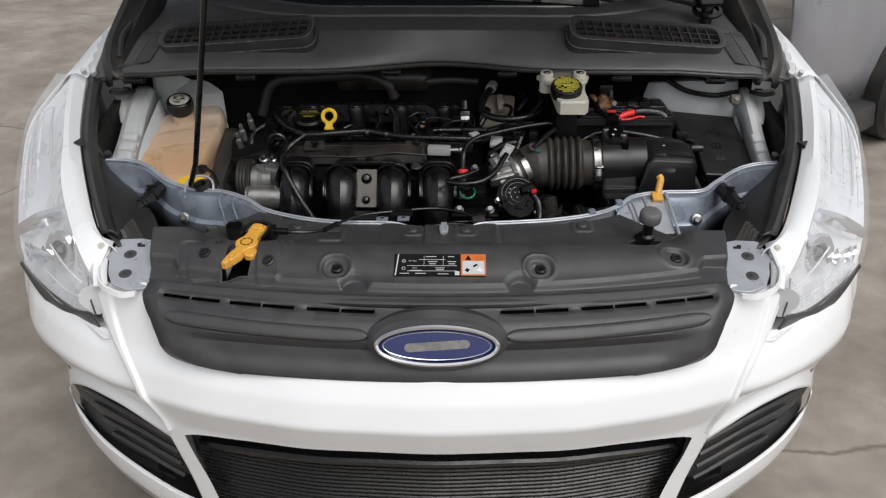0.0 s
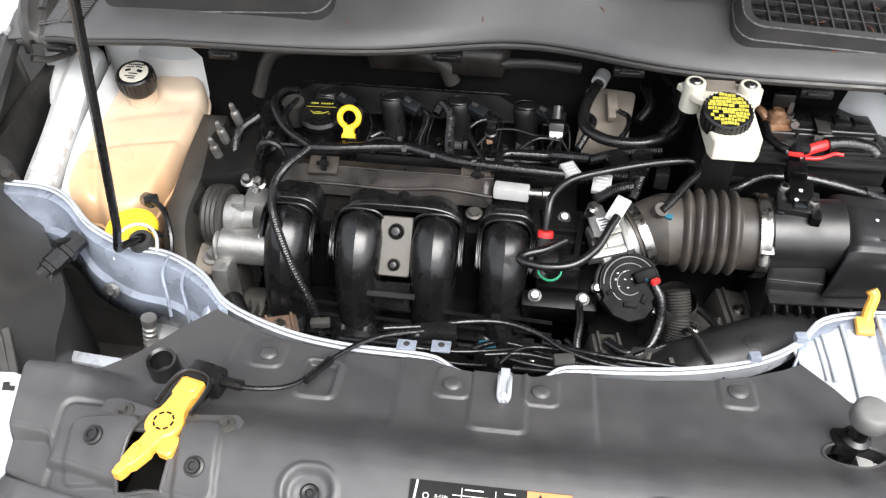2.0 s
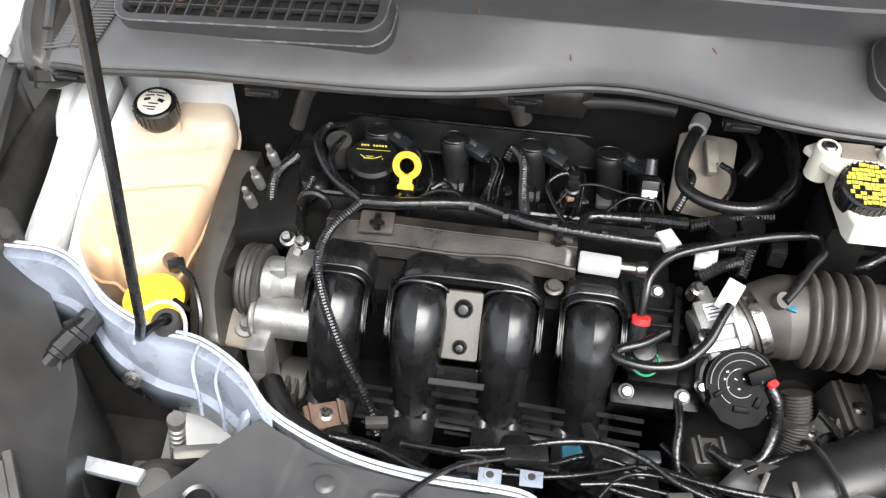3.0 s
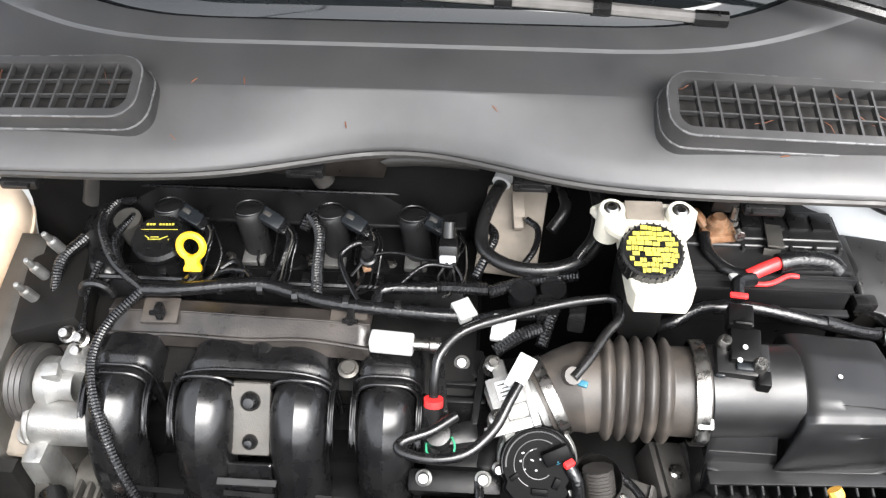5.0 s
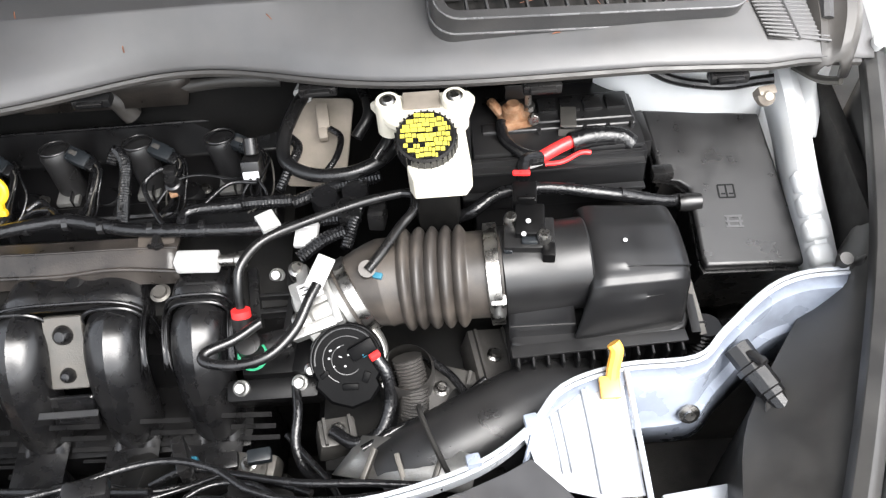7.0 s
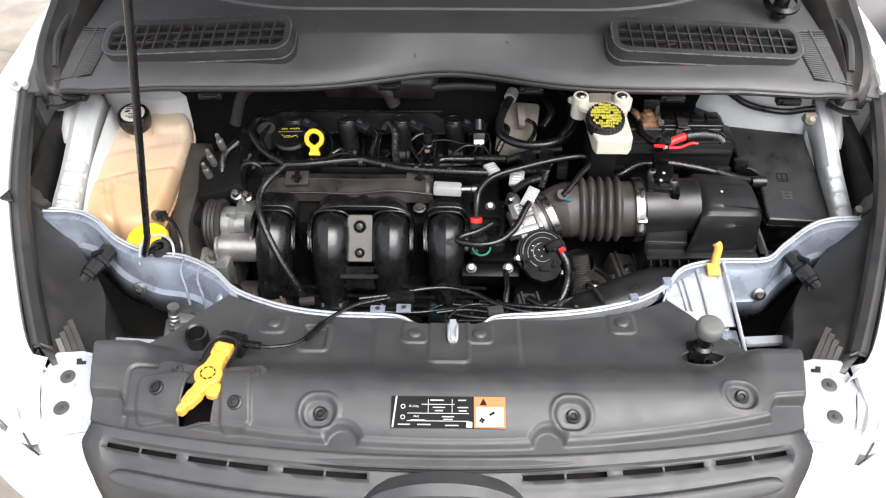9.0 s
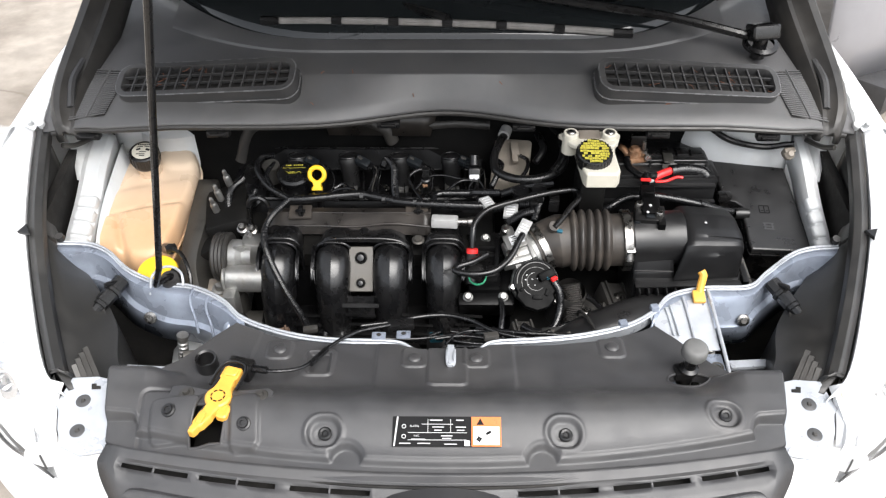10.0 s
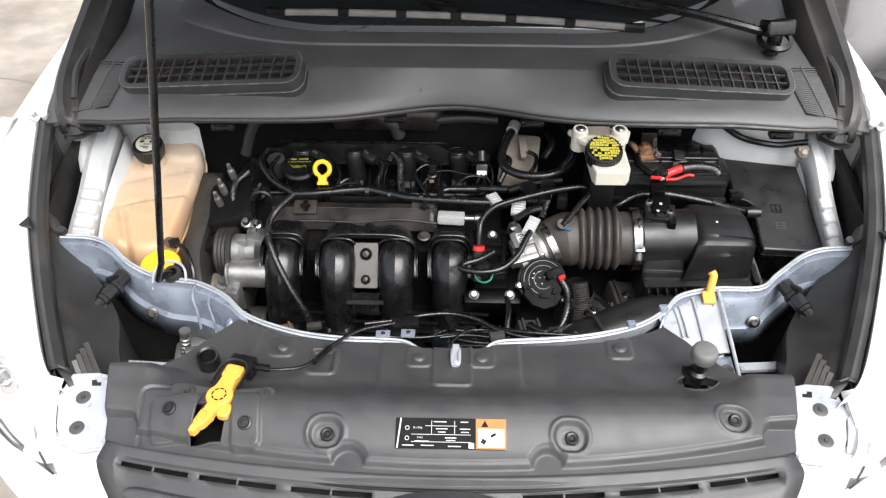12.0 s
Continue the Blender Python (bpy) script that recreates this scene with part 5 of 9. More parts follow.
ear_m = plane_at((-0.366, 1.384, 0.932), (-0.266, 1.376, 0.9375), (0, -0.06, 1))
bm = B()
prism(bm, [(-0.094, -0.014), (-0.090, -0.019), (-0.030, -0.019), (0.030, -0.019), (0.078, -0.019), (0.084, -0.012), (0.084, 0.012), (0.076, 0.019), (0.030, 0.013), (-0.030, 0.013), (-0.076, 0.021), (-0.092, 0.018)], ear_m @ pose(0, 0, -0.004), 0.006, 0.002)
ears = part("catch_mount", bm, black_plastic, cover, "flat mounting bar below the catch", bevel=0.001)
for x in (-0.062, 0.064):
    bm = B()
    lathe(bm, [(0, 0.009), (0.005, 0.009), (0.006, 0.003), (0.0115, 0.002), (0.013, 0.0)], ear_m @ Vector((x, 0.002, 0.002)), ear_m.to_3x3() @ Vector((0, 0, 1)), 20)
    part("mount_bolt", bm, bracket_grey, ears, "dark mounting bolt with a wide washer")
# metal tongue with a pin at the middle of the rear edge
for side in (-1, 1):
    bm = B()
    tube(bm, [(0.010 + side * 0.0065, 1.543, 0.889), (0.010 + side * 0.0065, 1.515, 0.9045), (0.010 + side * 0.0060, 1.490, 0.9065), (0.010 + side * 0.003, 1.482, 0.9060)], 0.0030, 8)
    part("tongue_edge", bm, rail_white, cover, "white painted edge of the centre tongue")
bm = B()
box(bm, (0.010, 1.514, 0.9010), (0.012, 0.056, 0.004), (-4, 0, 0), 0.001)
lathe(bm, [(0, 0.007), (0.004, 0.007), (0.0065, 0.003), (0.0065, -0.004)], (0.010, 1.489, 0.9045), (0, -0.1, 1), 14)
part("tongue", bm, rail_white, cover, "pale metal tongue with a pin")

# warning label
lm = plane_at((0.004, 1.3135, 0.9298), (0.10, 1.3135, 0.9298), (0, -0.46, 0.89))
bm = B()
prism(bm, rounded(0.172, 0.048, 0.001, 1), lm, 0.0006)
label = part("warning_label", bm, label_black, cover, "black, white and orange instruction label", smooth=False)


def flat(name, x, y, w, h, mat, parent, z=0.0011, turn=0.0):
    one = bmesh.new()
    box(one, (0, 0, 0), (w, h, 0.0005))
    one.transform(lm @ pose(x, y, z, 0, 0, turn))
    return part(name, one, mat, parent, smooth=False)


flat("white_edge", -0.0805, 0, 0.0022, 0.047, label_white, label, turn=-6)
flat("orange_field", 0.0625, 0, 0.0470, 0.047, label_orange, label)
flat("white_field", 0.0625, -0.0065, 0.0410, 0.0290, label_white, label, 0.0016)
for y in (0.0115, -0.002, -0.0135):
    flat("rule", -0.015, y, 0.093 if y < 0 else 0.050, 0.0008, label_white, label)
for x in (-0.030, 0.006):
    flat("rule", x, 0.0085, 0.0008, 0.022, label_white, label)
for x, y, w in ((-0.017, 0.018, 0.020), (0.021, 0.018, 0.012), (-0.014, 0.007, 0.018), (-0.014, 0.002, 0.012), (0.022, 0.007, 0.016), (0.022, 0.002, 0.012), (-0.045, -0.0125, 0.022),
                (0.0, -0.007, 0.018), (0.0, -0.011, 0.014), (-0.066, -0.019, 0.018), (-0.036, -0.019, 0.020), (0.006, -0.020, 0.020)):
    flat("text_bar", x, y, w, 0.0014, label_white, label)
for x, y in ((-0.068, 0.008), (-0.068, -0.008)):
    one = bmesh.new()
    lathe(one, [(0.0025, 0), (0.0035, 0), (0.0035, 0.0004), (0.0025, 0.0004)], lm @ Vector((x, y, 0.001)), lm.to_3x3() @ Vector((0, 0, 1)), 14)
    part("symbol", one, label_white, label)
for words, x, y, size in (("R-134a", -0.0585, 0.0068, 0.0050), ("PAG", -0.0520, -0.0085, 0.0045)):
    words_curve = bpy.data.curves.new("label_text", "FONT")
    words_curve.body, words_curve.size = words, size
    words_curve.materials.append(label_white)
    words_ob = new("label_text", words_curve)
    flat_me = bpy.data.meshes.new_from_object(words_ob)
    bpy.data.objects.remove(words_ob)
    flat_me.transform(Matrix.Translation(-Vector(cover.location)) @ lm @ pose(x, y, 0.0014))
    words_ob = new("label_text", flat_me)
    words_ob.parent = label
flat("code_field", 0.0320, -0.0185, 0.0085, 0.0085, label_white, label)
one = bmesh.new()
prism(one, [(-0.006, -0.005), (0.006, -0.005), (0, 0.006)], lm @ pose(0.053, 0.0155, 0.0011), 0.0004)
part("triangle", one, label_black, label, smooth=False)
flat("book_symbol", 0.0735, 0.0155, 0.011, 0.007, label_black, label)
flat("book_page", 0.0735, 0.0155, 0.009, 0.005, label_orange, label, 0.0014)
for k in range(4):
    flat("fan_symbol", 0.051 + 0.0025 * math.cos(k * 1.57), -0.012 + 0.0025 * math.sin(k * 1.57), 0.0045, 0.0028, label_black, label, 0.002, 45 + 90 * k)
flat("cap_symbol", 0.066, -0.002, 0.009, 0.004, label_black, label, 0.002, 30)
flat("hand_symbol", 0.073, -0.012, 0.012, 0.004, lamp_grey, label, 0.002, -15)
flat("hand_symbol", 0.075, -0.009, 0.003, 0.006, lamp_grey, label, 0.002, 20)

# yellow bonnet catch with its cable
catch = thing("bonnet_catch", (-0.372, 1.38, 0.90), "orange yellow plastic bonnet catch lever on the radiator cover", "latch")
bm = B()
box(bm, (-0.376, 1.375, 0.868), (0.075, 0.16, 0.006), (0, 0, 0), 0.002)
part("catch_plate", bm, dark_void, catch, "dark plate below the lever")
bm = B()
cm = plane_at((-0.373, 1.358, 0.943), (-0.350, 1.448, 0.951), (0, -0.1, 1))
side = [(-0.060, 0.0042), (-0.054, 0.0060), (-0.047, 0.0055), (-0.043, 0.0090), (-0.024, 0.0115), (-0.019, 0.0095), (-0.008, 0.0115)] + [(0.015 + 0.022 * math.cos(q), 0.022 * math.sin(q)) for q in (radians(150 - 15 * k) for k in range(8))] + [(0.040, 0.0135), (0.053, 0.0125), (0.055, 0.0155), (0.076, 0.0155), (0.079, 0.012)]
bend = lambda x: 0.22 * max(0.0, -0.005 - x)
prism(bm, [(x, bend(x) - h) for x, h in side] + [(x, bend(x) + h) for x, h in reversed(side)], cm @ pose(0, 0, -0.014), 0.016, 0.003)
part("lever", bm, orange_yellow, catch, bevel=0.001)
bm = B()
sweep(bm, spline([cm @ Vector((x, y, 0.001)) for x, y in ((0.034, -0.023), (0.066, -0.023), (0.084, -0.017), (0.089, 0.0), (0.084, 0.017), (0.066, 0.023), (0.034, 0.023))], 4), 0.0032, 8)
part("catch_cup", bm, smooth_black, catch, "black cup round the lever's tab")
bm = B()
prism(bm, rounded(0.026, 0.020, 0.006), cm @ pose(-0.006, -0.018, -0.016), 0.012, 0.003)
part("lever_knuckle", bm, orange_yellow, catch, "orange knuckle beside the lever")
bm = B()
for k in range(8):
    a = k * math.pi / 4
    box(bm, cm @ Vector((0.015 + 0.011 * math.cos(a), 0.011 * math.sin(a), 0.0022)), (0.006, 0.0022, 0.001), (0, 0, math.degrees(a) + 90 + 75))
part("printed_ring", bm, dark_void, catch, "dark dashed ring print")
for x, y, w, h in ((0.066, 0, 0.018, 0.024), (-0.032, 0.006, 0.020, 0.010)):
    bm = B()
    prism(bm, rounded(w, h, h * 0.25), cm @ pose(x, y, 0.0), 0.006, 0.002)
    part("lever_ridge", bm, orange_yellow, catch)
bm = B()
box(bm, (-0.354, 1.462, 0.918), (0.046, 0.03, 0.03), (0, 0, -15), 0.005)
part("catch_housing", bm, smooth_black, catch, "black housing behind the lever")
bm = B()
tube(bm, [(-0.335, 1.455, 0.925), (-0.29, 1.448, 0.926), (-0.245, 1.468, 0.918), (-0.21, 1.53, 0.905), (-0.165, 1.575, 0.900), (-0.104, 1.600, 0.896)], 0.0032, 8)
sweep(bm, [Vector((-0.335, 1.456, 0.925)), Vector((-0.305, 1.450, 0.926))], 0.007, 8)
sweep(bm, [Vector((-0.235, 1.476, 0.916)), Vector((-0.213, 1.522, 0.907))], 0.0055, 8)
part("release_cable", bm, cable_black, catch, "black release cable")
# hollow tube and knob
bm = B()
lathe(bm, [(0.0, -0.03), (0.0135, -0.03), (0.0145, 0.016), (0.0185, 0.018), (0.0195, 0.012), (0.0195, -0.05)], (-0.418, 1.482, 0.908), (0.0, -0.15, 0.97), 24)
ob = part("guide_tube", bm, smooth_black, cover, "open black guide tube")
knob = thing("bonnet_stop_knob", (0.43, 1.48, 0.90), "grey rubber bonnet rest knob on a black stem", "rubber stop")
bm = B()
lathe(bm, [(0, 0.0265), (0.0145, 0.0262), (0.0185, 0.0248), (0.0212, 0.0215), (0.0222, 0.0165), (0.0222, 0.005), (0.0205, 0.001), (0, 0)], (0.429, 1.479, 0.937), (0.02, -0.12, 0.99), 32)
part("cap", bm, knob_rubber, knob, "grey rubber cap")
bm = B()
lathe(bm, [(0.010, 0.04), (0.011, 0.0), (0.017, -0.004), (0.017, -0.012), (0.011, -0.014), (0.012, -0.05)], (0.428, 1.481, 0.909), (0.02, -0.12, 0.99), 20)
box(bm, (0.420, 1.487, 0.888), (0.03, 0.03, 0.02), (0, 0, 0), 0.006)
part("stem", bm, smooth_black, knob, "black stem")
bm = B()
hole = [Vector((0.424 + 0.036 * math.cos(q), 1.462 + 0.020 * math.sin(q), cover_height(0.424 + 0.036 * math.cos(q), 1.462 + 0.020 * math.sin(q)))) for q in (2 * math.pi * k / 40 for k in range(41))]
sweep(bm, hole, 0.0022, 6)
strip(bm, hole, [p + Vector((0, 0, -0.02)) for p in hole], steps=1)
part("stem_opening_rim", bm, black_plastic, shell, "rim of the opening round the stem")

# ---- engine bay walls ----
bm = B()
surface(bm, lambda u, v: Vector((-0.86 + 1.72 * u, 2.215 + 0.02 * math.sin(u * 21) - 0.05 * v, 1.06 - 0.75 * v)), 40, 12)
part("firewall", bm, fire_black, car, "dark insulated firewall", solid=0.01)
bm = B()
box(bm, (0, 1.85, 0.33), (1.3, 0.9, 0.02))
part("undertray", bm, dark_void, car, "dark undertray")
for s in (-1, 1):
    bm = B()
    pts = [(0.812, 2.165, 0.985), (0.812, 2.08, 0.955), (0.808, 1.99, 0.915), (0.808, 1.92, 0.885), (0.806, 1.865, 0.862)]
    pts = side_pair(pts, s)
    d = 0.014 if s > 0 else 0.0
    strip(bm, [(x - s * (0.034 - d * 1.4), y, z - 0.05) for x, y, z in pts], [(x - s * (0.030 - d * 1.4), y, z - 0.008) for x, y, z in pts], [(x - s * (0.018 - d), y, z + 0.004) for x, y, z in pts], [(x + s * 0.012, y, z + 0.004) for x, y, z in pts],
          [(x + s * 0.026, y, z - 0.006) for x, y, z in pts], [(x + s * 0.034, y, z - 0.04) for x, y, z in pts])
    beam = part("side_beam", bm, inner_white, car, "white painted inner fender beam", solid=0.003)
    bm = B()
    for k in range(4):
        y = 1.885 + 0.032 * k
        box(bm, (s * 0.800 + (0.009 if s > 0 else 0), y, 0.867 + 0.0145 * k), (0.046 - (0.014 if s > 0 else 0), 0.031, 0.026), (22, 0, 6 * s), 0.0115, 4)
    part("pressed_steps", bm, inner_white, beam, "stepped pressings in the beam")
    bm = B()
    strip(bm, side_pair([(0.77 + (s > 0) * 0.032, 2.16, 0.96), (0.775 + (s > 0) * 0.032, 1.99, 0.90), (0.77 + (s > 0) * 0.032, 1.87, 0.84)], s), side_pair([(0.74 + (s > 0) * 0.06, 2.16, 0.75), (0.74 + (s > 0) * 0.06, 1.99, 0.70), (0.74 + (s > 0) * 0.06, 1.87, 0.65)], s), side_pair([(0.72, 2.16, 0.45), (0.72, 1.99, 0.45), (0.72, 1.87, 0.45)], s))
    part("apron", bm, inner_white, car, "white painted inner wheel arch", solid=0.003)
    bm = B()
    tube(bm, side_pair([(0.83, 2.14, 0.985), (0.85, 2.10, 0.99), (0.868, 2.075, 1.003)], s), 0.006, 8)
    part("hinge_stay", bm, dull_metal, car, "dull grey stay at the hinge")
    bm = B()
    strip(bm, side_pair([(0.905, 2.175, 0.980), (0.875, 2.12, 0.955), (0.848, 2.055, 0.925)], s), side_pair([(0.842, 2.175, 0.975), (0.840, 2.12, 0.955), (0.836, 2.055, 0.926)], s))
    part("gusset", bm, inner_white, beam, "white painted gusset", solid=0.003)
    bm = B()
    strip(bm, side_pair([(0.668, 1.722, 0.880), (0.700, 1.690, 0.868), (0.725, 1.655, 0.860)], s), side_pair([(0.672, 1.672, 0.868), (0.698, 1.640, 0.862), (0.718, 1.615, 0.862)], s),
          side_pair([(0.652, 1.612, 0.846), (0.688, 1.585, 0.858), (0.708, 1.570, 0.866)], s), side_pair([(0.612, 1.560, 0.815), (0.655, 1.535, 0.842), (0.690, 1.530, 0.868)], s), side_pair([(0.578, 1.520, 0.78), (0.622, 1.495, 0.83), (0.662, 1.500, 0.870)], s))
    part("guard_flap", bm, guard_black, car, "bent black flap below the headlamp plug", solid=0.003)
    # strut tower
    bm = B()
    lathe(bm, [(0, 0.012), (0.035, 0.012), (0.05, 0.0), (0.085, -0.004), (0.115, -0.03), (0.128, -0.10), (0.135, -0.40)], (s * 0.665, 2.295, 1.0), (0, -0.10, 1), 40)
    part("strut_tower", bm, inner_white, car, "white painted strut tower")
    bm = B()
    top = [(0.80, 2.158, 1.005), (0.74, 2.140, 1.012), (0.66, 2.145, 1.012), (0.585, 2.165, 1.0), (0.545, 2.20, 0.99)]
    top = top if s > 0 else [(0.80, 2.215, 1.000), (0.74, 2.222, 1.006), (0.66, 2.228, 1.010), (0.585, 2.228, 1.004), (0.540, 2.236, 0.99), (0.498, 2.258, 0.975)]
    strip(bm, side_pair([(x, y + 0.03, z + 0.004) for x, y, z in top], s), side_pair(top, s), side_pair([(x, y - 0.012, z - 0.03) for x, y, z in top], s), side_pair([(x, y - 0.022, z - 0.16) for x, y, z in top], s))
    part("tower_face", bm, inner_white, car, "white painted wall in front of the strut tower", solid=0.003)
# dark radiator and fans behind the cover, deep in the bay
radiator = thing("radiator", (0, 1.50, 0.35), "black radiator with a plastic fan shroud", "radiator")
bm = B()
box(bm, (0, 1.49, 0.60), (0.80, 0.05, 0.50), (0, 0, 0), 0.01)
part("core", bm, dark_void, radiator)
bm = B()
box(bm, (0, 1.535, 0.60), (0.76, 0.03, 0.46), (0, 0, 0), 0.01)
for k in range(5):
    box(bm, (-0.30 + 0.15 * k, 1.555, 0.80), (0.05, 0.03, 0.03), (0, 0, 9 * k), 0.006)
part("fan_shroud", bm, smooth_black, radiator)
bm = B()
for k in range(7):
    a = k * 2 * math.pi / 7
    box(bm, (0.13 * math.cos(a) - 0.1, 1.56, 0.58 + 0.13 * math.sin(a)), (0.16, 0.012, 0.05), (25, -math.degrees(a), 0), 0.004)
part("fan", bm, smooth_black, radiator, "black fan blades")

# ---- engine ----
engine = thing("engine", (-0.15, 1.95, 0.45), "four cylinder petrol engine with a black intake manifold", "engine")
# Colour holds the shade that lies on the block.
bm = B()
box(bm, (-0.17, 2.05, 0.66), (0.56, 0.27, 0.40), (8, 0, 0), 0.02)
part("block", bm, dark_void, engine, "near black engine block with the bay's shade in its colour")
bm = B()
# valve cover: a low lid with a sloped front and a chamfered timing end
sec = [(2.232, 0.870), (2.226, 0.900), (2.205, 0.922), (2.187, 0.932), (2.178, 0.910), (2.166, 0.884), (2.076, 0.870), (2.068, 0.884), (2.036, 0.884), (2.022, 0.862), (2.018, 0.80)]
xs = [-0.505, -0.492, -0.462, -0.42, -0.30, -0.15, 0.0, 0.085, 0.092]
rows = []
for x in xs:
    drop = table(x, [-0.505, -0.47, -0.43, 0.085, 0.092], [0.075, 0.045, 0.0, 0.0, 0.02])
    rows.append([bm.verts.new((x, y - 0.3 * max(0, drop - 0.02), z - drop)) for y, z in sec])
for a, b in zip(rows, rows[1:]):
    for j in range(len(sec) - 1):
        bm.faces.new((a[j], b[j], b[j + 1], a[j + 1]))
valve = part("valve_cover", bm, valve_black, engine, "black plastic valve cover", bevel=0.003)
bm = B()
sweep(bm, [Vector((-0.43 + 0.5 * i / 10, 2.184, 0.934)) for i in range(11)], 0.0022, 6)
sweep(bm, [Vector((-0.45 + 0.53 * i / 10, 2.036, 0.887)) for i in range(11)], 0.004, 6)
part("cover_edge", bm, gloss_black, valve)
bm = B()
shoulder = [(-0.528, 0.790), (-0.520, 0.842), (-0.503, 0.876), (-0.478, 0.894), (-0.448, 0.900), (-0.425, 0.896)]
strip(bm, *[[(x, 2.215, z + 0.012), (x, 2.15, z + 0.006), (x + 0.004, 2.085, z - 0.002), (x + 0.008, 2.045, z - 0.016), (x + 0.010, 2.030, z - 0.060)] for x, z in shoulder])
part("timing_cover", bm, gloss_black, engine, "smooth black shoulder of the timing cover", solid=0.004)
COILS = (-0.350, -0.232, -0.112, 0.008)
for x in COILS:
    bm = B()
    lathe(bm, [(0.0, 0.078), (0.014, 0.078), (0.0205, 0.075), (0.0225, 0.068), (0.021, 0.060), (0.0195, 0.0)], (x - 0.012 + 0.02, 2.112, 0.872), (-0.12, 0.16, 0.97), 28)
    coil = part("ignition_coil", bm, satin_black, valve, "black ignition coil with its plug")
    bm = B()
    box(bm, (x + 0.004, 2.098, 0.878), (0.034, 0.032, 0.010), (8, 0, 0), 0.004)
    part("coil_foot", bm, aluminium, coil, "pale foot of the coil")
    bm = B()
    sweep(bm, [Vector((x + 0.021 * math.cos(a), 2.126 + 0.021 * math.sin(a), 0.9485 - 0.0035 * math.sin(a))) for a in (2 * math.pi * k / 24 for k in range(25))], 0.0014, 6)
    part("coil_rim", bm, smooth_black, coil)
    bm = B()
    box(bm, (x + 0.036, 2.112, 0.938), (0.036, 0.021, 0.018), (20, 12, -26), 0.004)
    box(bm, (x + 0.034, 2.124, 0.944), (0.026, 0.004, 0.006), (20, 12, -26), 0.001)
    plug = part("coil_plug", bm, plug_grey, coil, "dark grey coil plug")
    bm = B()
    box(bm, (x + 0.055, 2.101, 0.932), (0.014, 0.018, 0.016), (20, 12, -26), 0.004)
    part("plug_boot", bm, cable_black, plug)
    bm = B()
    box(bm, (x + 0.030, 2.114, 0.9485), (0.012, 0.007, 0.003), (20, 12, -26), 0.001)
    part("plug_latch", bm, bracket_grey, plug, "grey plug latch")
    bm = B()
    lathe(bm, [(0, 0.007), (0.005, 0.007), (0.0055, 0.0), (0.009, -0.001)], (x - 0.032, 2.092, 0.880), (0, -0.2, 1), 12)
    part("coil_bolt", bm, steel, coil)
    bm = B()
    tube(bm, [(x + 0.062, 2.098, 0.936), (x + 0.066, 2.07, 0.930), (x + 0.056, 2.035, 0.912), (x + 0.050, 2.005, 0.918)], 0.0040, 6)
    part("coil_wire", bm, cable_black, coil)
for k in range(3):
    bm = B()
    lathe(bm, [(0, 0.010), (0.014, 0.009), (0.020, 0.002), (0.021, -0.004)], (COILS[k] + 0.066, 2.085, 0.878), (0, -0.2, 1), 20)
    part("cover_boss", bm, valve_black, valve, "black round boss")
for k in range(9):
    bm = B()
    box(bm, (-0.40 + 0.052 * k, 2.045, 0.889), (0.012, 0.016, 0.012), (0, 0, 0), 0.002)
    part("cover_lug", bm, gloss_black, valve)
for k in range(8):
    bm = B()
    box(bm, (-0.318 + 0.06 * (k // 2) * 2 - 0.024 * (k % 2), 2.122, 0.886), (0.003, 0.085, 0.020), (9, 0, 4), 0.001, 1)
    part("cover_rib", bm, gloss_black, valve)
# oil filler with yellow print, and a capped sensor beside it
bm = B()
lathe(bm, [(0.030, -0.03), (0.034, -0.03), (0.034, 0.018), (0.039, 0.020), (0.040, 0.030), (0.036, 0.036), (0.0, 0.037)], (-0.350, 2.075, 0.905), (0, -0.2, 0.98), 36)
oil = part("oil_cap", bm, smooth_black, engine, "black oil filler cap with yellow print")
om2 = plane_at(Vector((-0.350, 2.075, 0.905)) + Vector((0, -0.2, 0.98)).normalized() * 0.0378, (-0.2, 2.075, 0.9421), (0, -0.2, 0.98))


def print_on(m, name, pieces, mat, parent):
    one = bmesh.new()
    for x, y, w, h, a in pieces:
        cube = bmesh.new()
        box(cube, (0, 0, 0), (w, h, 0.0006))
        cube.transform(m @ pose(x, y, 0.0006, 0, 0, a))
        me = bpy.data.meshes.new("piece")
        cube.to_mesh(me)
        cube.free()
        one.from_mesh(me)
        bpy.data.meshes.remove(me)
    return part(name, one, mat, parent, smooth=False)


print_on(om2, "oil_print", [(-0.018 + 0.0045 * k, 0.019, 0.0032, 0.0034, 0) for k in range(9) if k != 3] + [(0, 0.010, 0.052, 0.0007, 0), (-0.004, -0.007, 0.018, 0.0014, 0), (-0.004, -0.003, 0.012, 0.0012, 0), (0.009, -0.004, 0.012, 0.0014, 25), (-0.015, -0.003, 0.008, 0.0014, -35), (0.016, -0.007, 0.0016, 0.0024, 0)], lid_yellow, oil)
bm = B()
lathe(bm, [(0.017, -0.03), (0.018, 0.010), (0.020, 0.012), (0.020, 0.020), (0.0, 0.021)], (-0.412, 2.115, 0.912), (0, -0.2, 0.98), 24)
part("breather_cap", bm, dull_metal, engine, "grey breather cap")
